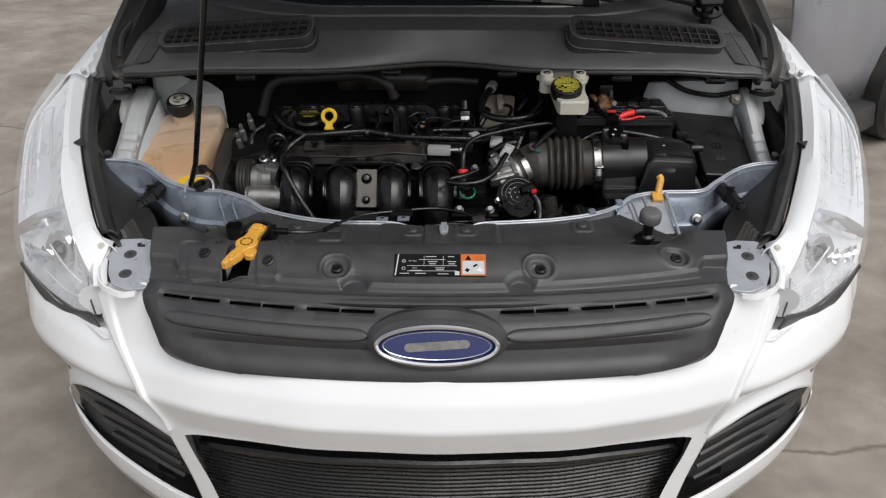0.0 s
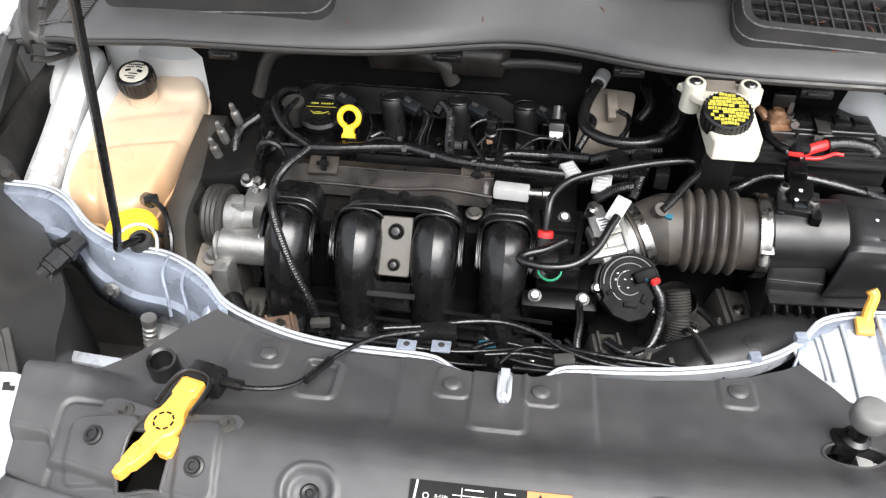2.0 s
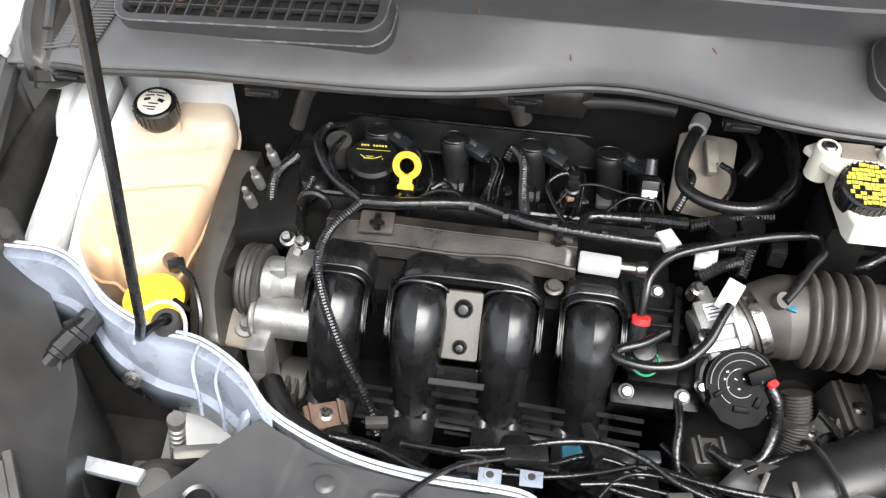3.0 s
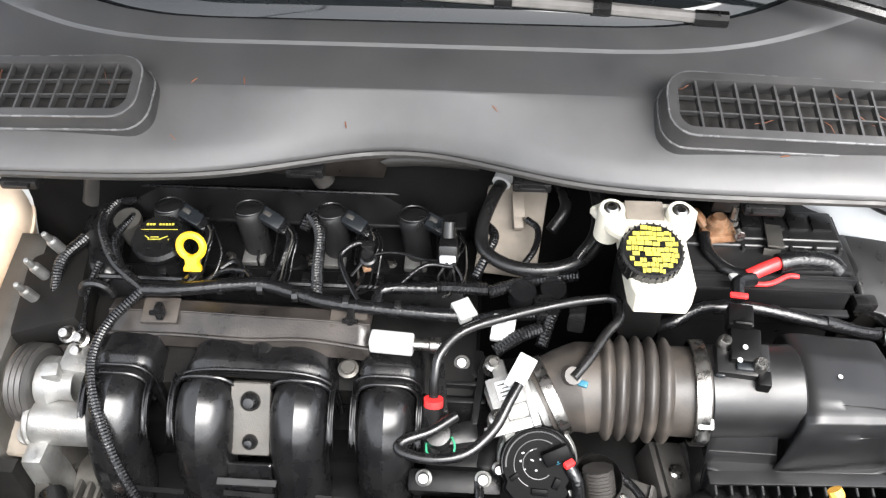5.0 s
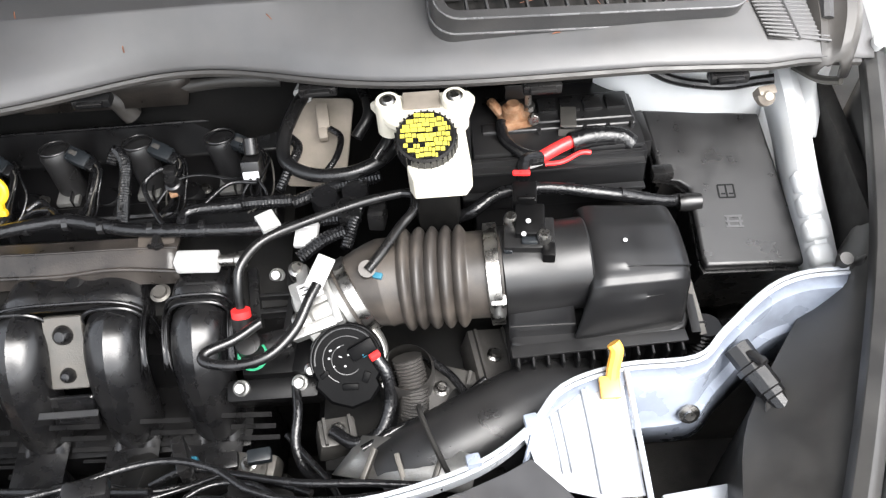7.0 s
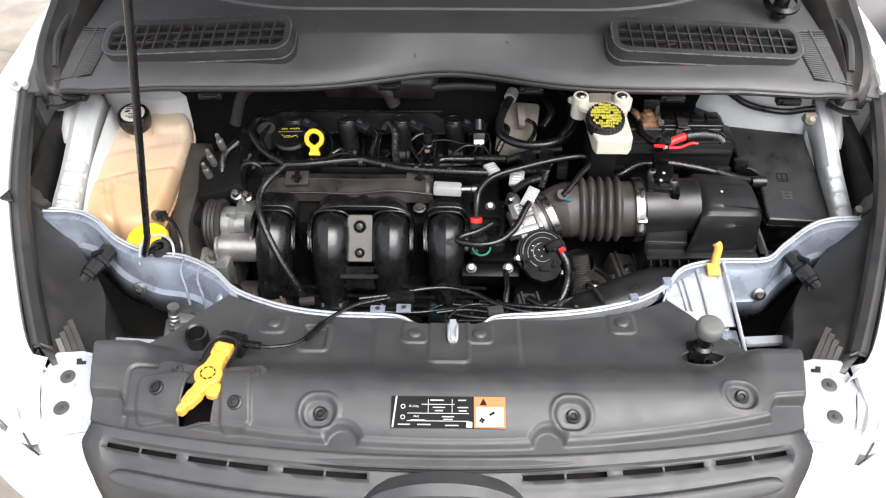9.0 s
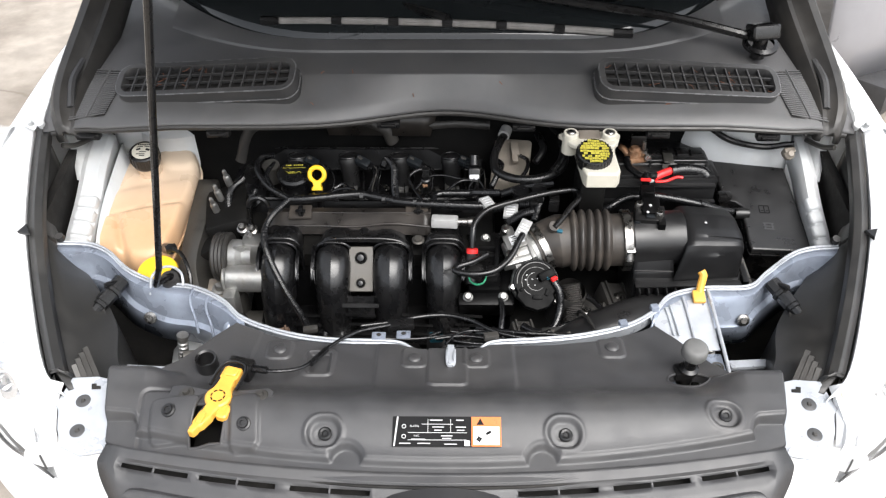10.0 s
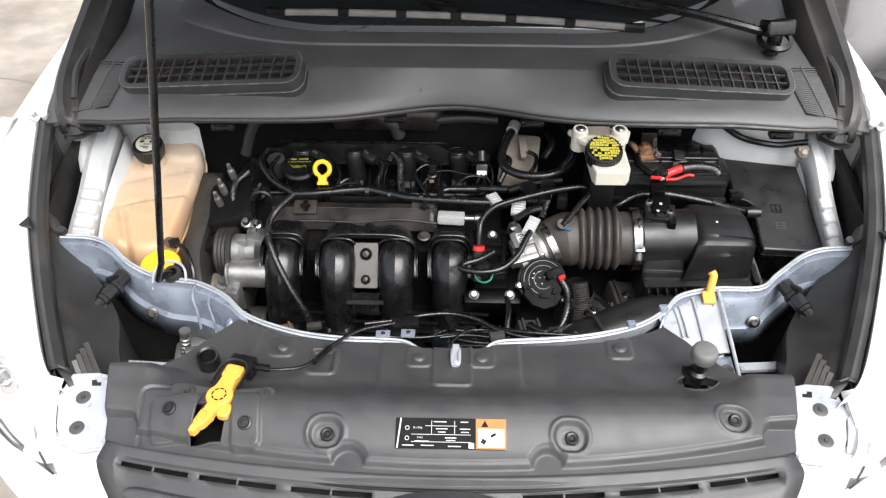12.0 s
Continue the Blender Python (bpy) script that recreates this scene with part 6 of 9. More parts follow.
# dipstick
dip = part("dipstick", (lambda b: (lathe(b, [(0.007, 0), (0.007, 0.05), (0.009, 0.052), (0.009, 0.06), (0, 0.06)], (-0.290, 2.020, 0.86), (0, 0.1, 1), 14), b)[1])(B()), smooth_black, engine, "dipstick with a yellow ring handle")
bm = B()
dm = plane_at((-0.293, 2.040, 0.950), (-0.193, 2.040, 0.950), (0, -0.90, 0.44))
sweep(bm, [dm @ Vector((0.0165 * math.cos(a), 0.0165 * math.sin(a), 0)) for a in (radians(-70 + 320 * i / 30) for i in range(31))], 0.0054, 10)
prism(bm, [(-0.010, -0.013), (0.010, -0.013), (0.009, -0.026), (0.012, -0.030), (0.012, -0.036), (-0.012, -0.036), (-0.012, -0.030), (-0.009, -0.026)], dm @ pose(0, 0, -0.005), 0.010, 0.002)
part("ring_handle", bm, yellow, dip, "bright yellow ring handle")

# intake manifold: four fat runners that fall over the front
manifold = thing("intake_manifold", (-0.18, 1.84, 0.7), "glossy black plastic intake manifold with four runners", "intake manifold")
RUN = (-0.361, -0.243, -0.119, -0.006)
CROWN = [(1.868, 0.884), (1.850, 0.883), (1.832, 0.877), (1.814, 0.864), (1.797, 0.844), (1.783, 0.818), (1.773, 0.785), (1.767, 0.745), (1.766, 0.70), (1.770, 0.62)]


def ring_point(a, w, h, soft=0.68):
    c, q = math.cos(a), math.sin(a)
    return w * math.copysign(abs(c) ** soft, c), h * math.copysign(abs(q) ** soft, q)


def head(bm, x0, x1, dip):
    """The humped housing behind the runners, from its front rim to the fuel rail."""
    mid, half = (x0 + x1) / 2, (x1 - x0) / 2

    def at(u, v):
        dx, dz = ring_point(math.pi * (1 - u), half * (1 - 0.06 * v), 0.090, 0.5)
        t = dx / half
        z = 0.800 + dz * (1 - 0.10 * v) - dip * math.exp(-(t / 0.30) ** 2) * v + 0.5 * dip * math.exp(-(t / 0.12) ** 2) * v
        return Vector((mid + dx, 1.866 + 0.075 * v, z - 0.010 * math.exp(-((v - 0.30) / 0.10) ** 2)))
    surface(bm, at, 44, 14)


for k, x in enumerate(RUN):
    bm = B()
    path = spline([(x, y, z) for y, z in CROWN], 6)
    rings = []
    for i, p in enumerate(path):
        way = (path[min(i + 1, len(path) - 1)] - path[max(i - 1, 0)]).normalized()
        up = Vector((1, 0, 0)).cross(way).normalized()
        if up.z < 0:
            up = -up
        t = i / (len(path) - 1)
        w, h = 0.0385 - 0.006 * max(0.0, t - 0.35), 0.040
        ring = []
        for q in range(36):
            dx, dz = ring_point(2 * math.pi * q / 36, w, h, 0.96)
            ring.append(bm.verts.new(p + Vector((dx, 0, 0)) + up * (dz - h + (0.0016 if q == 9 else 0))))
        rings.append(ring)
    for a, b in zip(rings, rings[1:]):
        for q in range(36):
            bm.faces.new((a[q], a[(q + 1) % 36], b[(q + 1) % 36], b[q]))
    bm.faces.new(rings[0])
    runner = part("runner", bm, gloss_black, manifold, "fat glossy black runner", sharp=24)
    bm = B()
    arc = [ring_point(radians(-8 + 196 * q / 36), 0.0410, 0.044) for q in range(37)]
    sweep(bm, [Vector((x + dx, 1.868 , 0.889 - 0.046 + dz)) for dx, dz in arc], 0.0027, 8)
    part("rim", bm, gloss_black, runner, "raised rim at the runner's head")
    for sx in ((-1, 1), (-1,), (1,), (-1, 1))[k]:
        bm = B()
        low = [p + Vector((0, 0.016, -0.016)) for p in path[:25]]
        strip(bm, *[[p + Vector((sx * d, u * 0.7, u)) for p in low] for d, u in ((0.036, -0.010), (0.0390, 0.002), (0.0402, 0.002), (0.0415, -0.002), (0.0432, -0.002), (0.0446, 0.002), (0.0458, 0.002), (0.0468, -0.010))], steps=1)
        part("side_flange", bm, gloss_black, runner, "double edged flange beside the runner", solid=0.002)
for x0, x1, dip in ((-0.408, -0.314, 0.004), (-0.290, -0.072, 0.018), (-0.053, 0.041, 0.004)):
    bm = B()
    head(bm, x0, x1, dip)
    part("runner_head", bm, gloss_black, manifold, "humped housing behind the runners", sharp=60)
    bm = B()
    mid, half = (x0 + x1) / 2, (x1 - x0) / 2
    arc = [ring_point(radians(-4 + 188 * q / 40), half + 0.001, 0.091, 0.5) for q in range(41)]
    sweep(bm, [Vector((mid + dx, 1.878, 0.800 + dz)) for dx, dz in arc], 0.0022, 8)
    part("head_rim", bm, gloss_black, manifold)
bm = B()
lathe(bm, [(0, 0.012), (0.010, 0.011), (0.016, 0.004), (0.017, -0.01)], (-0.181, 1.925, 0.868), (0, -0.2, 1), 20)
part("head_boss", bm, gloss_black, manifold)
bm = B()
box(bm, (-0.185, 1.90, 0.76), (0.44, 0.10, 0.09), (0, 0, 0), 0.02)
box(bm, (-0.185, 1.84, 0.60), (0.46, 0.12, 0.24), (12, 0, 0), 0.03)
part("plenum", bm, matte_black, manifold, "glossy black plenum")
bm = B()
m = plane_at((-0.183, 1.836, 0.838), (-0.10, 1.836, 0.838), (0, -0.78, 0.62))
prism(bm, rounded(0.052, 0.098, 0.004), m @ pose(0, 0.002, -0.012), 0.010, 0.002)
plate = part("centre_plate", bm, dull_metal, manifold, "dull grey plate between the runners")
for y, r in ((0.026, 0.0135), (-0.028, 0.0105)):
    bm = B()
    lathe(bm, [(0, 0.013), (r * 0.5, 0.012), (r * 0.85, 0.007), (r, 0.0), (r, -0.004)], m @ Vector((0, y, -0.002)), m.to_3x3() @ Vector((0, 0, 1)), 24)
    part("plate_stud", bm, gloss_black, plate, "domed black stud")
bm = B()
prism(bm, rounded(0.058, 0.05, 0.003), plane_at((-0.182, 1.792, 0.772), (-0.1, 1.792, 0.772), (0, -0.9, 0.43)), 0.006, 0.002)
part("lower_plate", bm, gloss_black, manifold)
bm = B()
box(bm, (-0.182, 1.776, 0.789), (0.078, 0.010, 0.003), (20, 0, 0), 0.001, 1)
part("plate_ledge", bm, satin_black, manifold, "thin ledge below the plate")
for x, n in ((-0.302, 5), (-0.182, 4), (-0.062, 5), (0.045, 3)):
    for k in range(n):
        bm = B()
        box(bm, (x + 0.004 * k, 1.772 - 0.003 * k, 0.765 - 0.024 * k), (0.066 - 0.006 * k, 0.007, 0.0012), (18, 4, 0), 0.0003, 1)
        part("rib", bm, matte_black, manifold, "thin rib between the runners' feet")
bm = B()
lathe(bm, [(0, 0.006), (0.009, 0.006), (0.010, 0.002), (0.014, 0.0)], (-0.062, 1.905, 0.868), (0, -0.2, 1), 18)
part("flange_nut", bm, dull_metal, manifold, "plated nut")
# flange on the throttle side with bolts
bm = B()
box(bm, (0.088, 1.875, 0.805), (0.085, 0.15, 0.05), (10, 0, 0), 0.010)
flange = part("end_flange", bm, matte_black, manifold, "black flange beside the throttle")
for at, size, turn in (((0.085, 1.798, 0.775), (0.12, 0.030, 0.06), (25, 0, 0)), ((0.087, 1.944, 0.832), (0.060, 0.045, 0.024), (8, 0, 0)), ((0.060, 1.905, 0.842), (0.014, 0.09, 0.020), (10, 0, 8)), ((0.112, 1.895, 0.842), (0.010, 0.10, 0.022), (10, 0, -6)),
                       ((0.088, 1.880, 0.838), (0.066, 0.008, 0.018), (10, 0, 0)), ((0.088, 1.905, 0.842), (0.066, 0.006, 0.016), (10, 0, 0)), ((0.090, 1.838, 0.826), (0.046, 0.030, 0.030), (18, 0, 12)), ((0.128, 1.830, 0.80), (0.024, 0.06, 0.05), (12, 0, -10))):
    bm = B()
    box(bm, at, size, turn, min(size) * 0.25)
    part("flange_web", bm, matte_black if size[2] > 0.03 else smooth_black, flange)
for p in ((0.046, 1.786, 0.806), (0.121, 1.790, 0.803), (0.087, 1.940, 0.846)):
    bm = B()
    lathe(bm, [(0, 0.012), (0.006, 0.012), (0.0075, 0.009), (0.0075, 0.005), (0.0105, 0.003), (0.011, 0.0), (0.010, -0.012)], p, (0, -0.6, 0.8), 20)
    part("flange_bolt", bm, aluminium, manifold, "dull plated bolt")

# sleeve over the fuel rail, with clips
sleeve = thing("fuel_rail_sleeve", (-0.21, 1.96, 0.88), "brown grey heat sleeve over the fuel rail", "heat shield")
bm = B()
line = [(-0.40, 1.962, 0.872), (-0.30, 1.960, 0.876), (-0.20, 1.955, 0.878), (-0.12, 1.948, 0.884), (-0.035, 1.940, 0.888)]
strip(bm, [(x, y + 0.045, z + 0.006) for x, y, z in line], [(x, y + 0.03, z + 0.018) for x, y, z in line], [(x, y + 0.006, z + 0.020) for x, y, z in line], [(x, y - 0.018, z + 0.004) for x, y, z in line], [(x, y - 0.024, z - 0.016) for x, y, z in line], [(x, y - 0.016, z - 0.024) for x, y, z in line])
part("sleeve", bm, shield_grey, sleeve, solid=0.004, sharp=25)
for dy, dz, r in ((-0.019, 0.003, 0.0030), (0.008, 0.0205, 0.0016)):
    bm = B()
    sweep(bm, spline([(x, y + dy, z + dz + 0.007 * rise(x + 0.15, 0.05) * rise(-0.055 - x, 0.03) * (dy < 0)) for x, y, z in line], 6), r, 8)
    part("sleeve_fold", bm, shield_grey, sleeve, "pressed fold of the sleeve")
for x in (-0.325, -0.066):
    bm = B()
    box(bm, (x, 1.966, 0.898 + 0.030 * (x + 0.325)), (0.050, 0.038, 0.006), (14, 0, 2), 0.002)
    clip = part("sleeve_pad", bm, hose_rubber, sleeve)
    bm = B()
    box(bm, (x + 0.004, 1.955, 0.910), (0.010, 0.016, 0.022), (0, 0, 0), 0.003)
    box(bm, (x + 0.004, 1.948, 0.914), (0.022, 0.006, 0.006), (0, 0, 0), 0.002)
    part("sleeve_clip", bm, smooth_black, clip, "black cable clip")
bm = B()
box(bm, (-0.004, 1.922, 0.905), (0.058, 0.024, 0.022), (0, 0, -4), 0.004)
conn = part("fuel_connector", bm, tag_white, sleeve, "white fuel line connector")
bm = B()
rod(bm, (0.024, 1.921, 0.905), (0.046, 1.920, 0.906), 0.008)
rod(bm, (0.046, 1.920, 0.906), (0.062, 1.919, 0.907), 0.011)
part("connector_nose", bm, steel, conn, "plated nose")

# alternator side: pulley, pump and studs
pump = thing("coolant_pump", (-0.44, 1.88, 0.82), "cast aluminium pump housing with a ribbed belt pulley", "engine part")
bm = B()
lathe(bm, [(0.0, 0.0), (0.018, 0.0), (0.022, 0.006), (0.040, 0.004), (0.052, 0.0), (0.054, 0.004), (0.051, 0.008), (0.054, 0.012), (0.051, 0.016), (0.054, 0.020), (0.051, 0.024), (0.054, 0.028), (0.048, 0.032), (0, 0.032)], (-0.500, 1.882, 0.838), (1, -0.08, 0.05), 40)
part("pulley", bm, rubber, pump, "grey black ribbed pulley")
bm = B()
lathe(bm, [(0.0, 0.0), (0.032, 0.0), (0.036, 0.004), (0.036, 0.02), (0.024, 0.03), (0.024, 0.05)], (-0.470, 1.88, 0.842), (1, -0.08, 0.05), 28)
box(bm, (-0.425, 1.90, 0.845), (0.05, 0.05, 0.06), (0, 10, 0), 0.010)
rod(bm, (-0.475, 1.835, 0.815), (-0.385, 1.835, 0.815), 0.030, 24)
rod(bm, (-0.480, 1.835, 0.815), (-0.472, 1.835, 0.815), 0.033, 24)
box(bm, (-0.448, 1.872, 0.872), (0.022, 0.020, 0.026), (10, 0, 10), 0.004)
box(bm, (-0.462, 1.80, 0.74), (0.03, 0.05, 0.14), (0, 0, 0), 0.01)
part("casting", bm, aluminium, pump, "bright cast housing")
for p in ((-0.452, 1.938, 0.872), (-0.428, 1.928, 0.876), (-0.430, 1.915, 0.864)):
    bm = B()
    lathe(bm, [(0, 0.018), (0.006, 0.018), (0.008, 0.014), (0.008, 0.006), (0.012, 0.004), (0.013, 0.0), (0.011, -0.02)], p, (0, -0.5, 0.86), 18)
    part("stud", bm, steel, pump, "plated stud")
for p in ((-0.522, 1.985, 0.905), (-0.520, 2.022, 0.915), (-0.505, 2.06, 0.93)):
    bm = B()
    lathe(bm, [(0.008, -0.03), (0.008, 0.0), (0.0065, 0.004), (0.0048, 0.006), (0.0048, 0.020), (0.0035, 0.024), (0, 0.025)], p, (-0.05, -0.35, 0.92), 14)
    part("mount_stud", bm, aluminium, pump, "threaded stud on the engine mount")
# Darkened for the shadow beside the tank.
bm = B()
box(bm, (-0.50, 2.02, 0.86), (0.10, 0.16, 0.05), (0, -12, 12), 0.012)
box(bm, (-0.545, 1.93, 0.80), (0.08, 0.05, 0.06), (0, -12, 32), 0.014)
part("mount_arm", bm, dark_void, pump, "mount arm with the deep shadow in its colour")
bm = B()
sweep(bm, [Vector((-0.425 + 0.022 * math.cos(a), 1.995, 0.893 + 0.024 * math.sin(a))) for a in (radians(0 + 180 * i / 14) for i in range(15))], 0.006, 8)
part("lifting_eye", bm, gloss_black, pump, "black lifting eye")
bm = B()
lathe(bm, [(0.06, 0.0), (0.064, 0.002), (0.064, 0.02), (0.06, 0.022), (0.02, 0.02), (0.02, 0.0)], (-0.47, 1.815, 0.71), (1, -0.05, 0), 36)
rod(bm, (-0.455, 1.83, 0.66), (-0.38, 1.83, 0.66), 0.05, 24)
part("alternator", bm, dull_metal, pump, "dull alternator body and wheel below")
for k in range(6):
    bm = B()
    box(bm, (-0.43 + 0.012 * k, 1.79, 0.70 - 0.004 * k), (0.006, 0.03, 0.05), (0, 0, 0), 0.002)
    part("alternator_fin", bm, dull_metal, pump)

# throttle body
throttle = thing("throttle_body", (0.19, 1.84, 0.84), "aluminium throttle body with a black motor cap", "throttle body")
way = Vector((0.85, 0.30, 0.30)).normalized()
bm = B()
lathe(bm, [(0.0, -0.055), (0.040, -0.055), (0.044, -0.052), (0.044, -0.040), (0.039, -0.037), (0.038, -0.005), (0.043, -0.002), (0.043, 0.010), (0.0, 0.010)], (0.185, 1.866, 0.868), way, 36)
casting = part("casting", bm, aluminium, throttle, "dusty aluminium throttle casting")
for k, (at, size, turn) in enumerate((((0.148, 1.858, 0.900), (0.050, 0.040, 0.012), (18, -14, 14)), ((0.150, 1.822, 0.872), (0.060, 0.014, 0.030), (30, -10, 14)), ((0.138, 1.885, 0.896), (0.018, 0.030, 0.024), (0, -14, 14)), ((0.176, 1.845, 0.894), (0.010, 0.060, 0.022), (24, -14, 14)))):
    bm = B()
    box(bm, at, size, turn, 0.003)
    part("casting_rib", bm, aluminium, casting, "cast rib")
for p in ((0.128, 1.895, 0.905), (0.135, 1.822, 0.892)):
    bm = B()
    lathe(bm, [(0, 0.010), (0.006, 0.010), (0.007, 0.004), (0.011, 0.002), (0.011, -0.02)], p, (0.1, -0.3, 0.9), 14)
    part("casting_bolt", bm, steel, casting, "plated bolt")
tl = plane_at((0.148, 1.856, 0.9070), (0.197, 1.868, 0.919), (-0.2, -0.3, 0.9))
print_on(tl, "stamped_label", [(0, 0, 0.030, 0.024, 0)], lamp_grey, casting)
print_on(tl @ pose(0, 0, 0.0006), "label_print", [(-0.002, 0.007, 0.022, 0.002, 0), (0.002, 0.002, 0.020, 0.0015, 0), (-0.003, -0.003, 0.018, 0.002, 0), (0.0, -0.008, 0.022, 0.0015, 0)], dull_metal, casting)
bm = B()
lathe(bm, [(0.046, -0.03), (0.050, -0.028), (0.050, 0.0), (0.047, 0.004), (0.0, 0.005)], (0.188, 1.805, 0.832), (0.05, -0.70, 0.70), 40)
part("motor_housing", bm, aluminium, throttle, "aluminium motor housing")
bm = B()
ta = Vector((0.05, -0.70, 0.70)).normalized()
tcap = plane_at((0.187, 1.798, 0.838), (0.287, 1.798, 0.831), ta)
drop = [(0.047 * math.cos(a), 0.047 * math.sin(a)) for a in (radians(-35 + 250 * k / 30) for k in range(31))] + [(-0.040, -0.036), (-0.020, -0.056), (0.006, -0.063), (0.030, -0.054), (0.042, -0.036)]
prism(bm, drop, tcap, 0.013, 0.004)
cap = part("motor_cap", bm, cap_black, throttle, "round black motor cap")
tm = tcap @ pose(0, 0, 0.0132)
bm = B()
sweep(bm, [tcap @ Vector((0.040 * math.cos(a), 0.040 * math.sin(a), 0.0135)) for a in (radians(-10 + 200 * k / 24) for k in range(25))], 0.0016, 6)
part("cap_ridge", bm, smooth_black, cap)
for r0, a0, a1 in ((0.045, 20, 200), (0.030, 60, 250), (0.019, 100, 320)):
    bm = B()
    sweep(bm, [tcap @ Vector((r0 * math.cos(a), r0 * math.sin(a), 0.0125)) for a in (radians(a0 + (a1 - a0) * k / 20) for k in range(21))], 0.0011, 6)
    part("cap_ridge", bm, smooth_black, cap)
for x, y, w, h, turn in ((-0.028, -0.018, 0.012, 0.006, 40), (0.004, -0.034, 0.020, 0.008, 0), (0.024, -0.022, 0.008, 0.014, -20)):
    bm = B()
    box(bm, (0, 0, 0), (w, h, 0.006), (0, 0, 0), 0.001)
    bm.transform(tcap @ pose(x, y, 0.014, 0, 0, turn))
    part("cap_lug", bm, cap_black, cap)
bm = B()
box(bm, (0, 0, 0), (0.034, 0.018, 0.016), (0, 0, 0), 0.003)
bm.transform(tcap @ pose(0.020, 0.014, 0.020, 0, 0, 28))
part("cap_plug", bm, cap_black, cap, "black plug on the cap")
print_on(tm, "cap_print", [(-0.020, 0.012, 0.0033, 0.0018, 20), (-0.022, 0.002, 0.0026, 0.0024, 0), (-0.010, 0.016, 0.0039, 0.0009, 30), (-0.008, 0.004, 0.0039, 0.0012, -20), (-0.016, -0.008, 0.0026, 0.0012, 40), (-0.002, -0.008, 0.0026, 0.0018, 0), (0.002, 0.006, 0.0020, 0.0024, 15)], label_white, cap)
bm = B()
box(bm, (0.224, 1.784, 0.858), (0.014, 0.008, 0.008), (0, 0, 35), 0.002)
part("red_plug", bm, red_plastic, throttle, "small red plug")
bm = B()
box(bm, (0.211, 1.787, 0.859), (0.008, 0.006, 0.007), (0, 0, 35), 0.002)
part("blue_plug", bm, blue_plastic, throttle, "small teal plug")
bm = B()
lathe(bm, [(0.0505, -0.008), (0.053, -0.007), (0.053, 0.007), (0.0505, 0.008)], Vector((0.185, 1.866, 0.868)) + way * 0.020, way, 40)
part("throttle_clamp", bm, steel, throttle, "plated hose clamp")
for p in ((0.140, 1.79, 0.83), (0.232, 1.782, 0.80)):
    bm = B()
    lathe(bm, [(0, 0.010), (0.005, 0.010), (0.006, 0.002), (0.009, 0.0)], p, (0, -0.7, 0.7), 12)
    part("motor_bolt", bm, steel, throttle)
bm = B()
lathe(bm, [(0.03, 0.05), (0.034, 0.04), (0.036, 0.0), (0.036, -0.14)], (0.258, 1.80, 0.78), (0.1, -0.3, 0.95), 26)
part("ribbed_elbow", bm, rubber, throttle)

# bellows hose between throttle and filter box
hose = thing("intake_hose", (0.31, 1.88, 0.84), "ribbed grey black rubber intake hose with steel clamps", "hose")
bm = B()
prof, pts = [], spline([(0.190, 1.868, 0.870), (0.212, 1.876, 0.877), (0.240, 1.880, 0.884), (0.275, 1.880, 0.887), (0.31, 1.878, 0.889), (0.35, 1.876, 0.891), (0.392, 1.875, 0.893)], 30)
for p in pts:
    r = table(p.x, [0.19, 0.205, 0.215, 0.24, 0.262, 0.35, 0.392], [0.048, 0.050, 0.052, 0.058, 0.056, 0.056, 0.057])
    if 0.262 < p.x < 0.348:
        r += 0.0105 * (0.5 - 0.5 * math.cos((p.x - 0.262) / 0.086 * 2 * math.pi * 5)) ** 0.45
    prof.append(r)
sweep(bm, pts, prof, 44)
part("bellows", bm, hose_rubber, hose, "dusty brown black rubber bellows", sharp=70)
bm = B()
tube(bm, [(0.226, 1.866, 0.912), (0.222, 1.858, 0.934), (0.224, 1.852, 0.944)], 0.011, 12)
lathe(bm, [(0.016, -0.02), (0.016, 0.006), (0.011, 0.010)], (0.226, 1.866, 0.925), (0, -0.3, 0.95), 16)
part("hose_port", bm, hose_rubber, hose, "rubber side port")
bm = B()
box(bm, (0.236, 1.848, 0.934), (0.012, 0.008, 0.006), (20, 0, -20), 0.002)
part("teal_clip", bm, blue_plastic, hose, "small teal clip")
bm = B()
lathe(bm, [(0.0625, 0.0), (0.066, 0.001), (0.066, 0.017), (0.0625, 0.018)], (0.372, 1.875, 0.891), (1, -0.02, 0.07), 44)
clamp = part("hose_clamp", bm, steel, hose, "plated hose clamp")
bm = B()
rod(bm, (0.381, 1.820, 0.905), (0.381, 1.812, 0.884), 0.010, 14)
box(bm, (0.381, 1.818, 0.905), (0.020, 0.014, 0.018), (30, 0, 0), 0.003)
part("clamp_screw", bm, steel, clamp, "clamp screw")

# air filter box
air = thing("air_filter_box", (0.52, 1.88, 0.75), "black plastic air filter box with a curved lid", "air filter box")
bm = B()
rod(bm, (0.388, 1.876, 0.892), (0.50, 1.880, 0.896), 0.0585, 44, 0.05)
part("sensor_tube", bm, satin_black, air, "round black sensor tube")
bm = B()


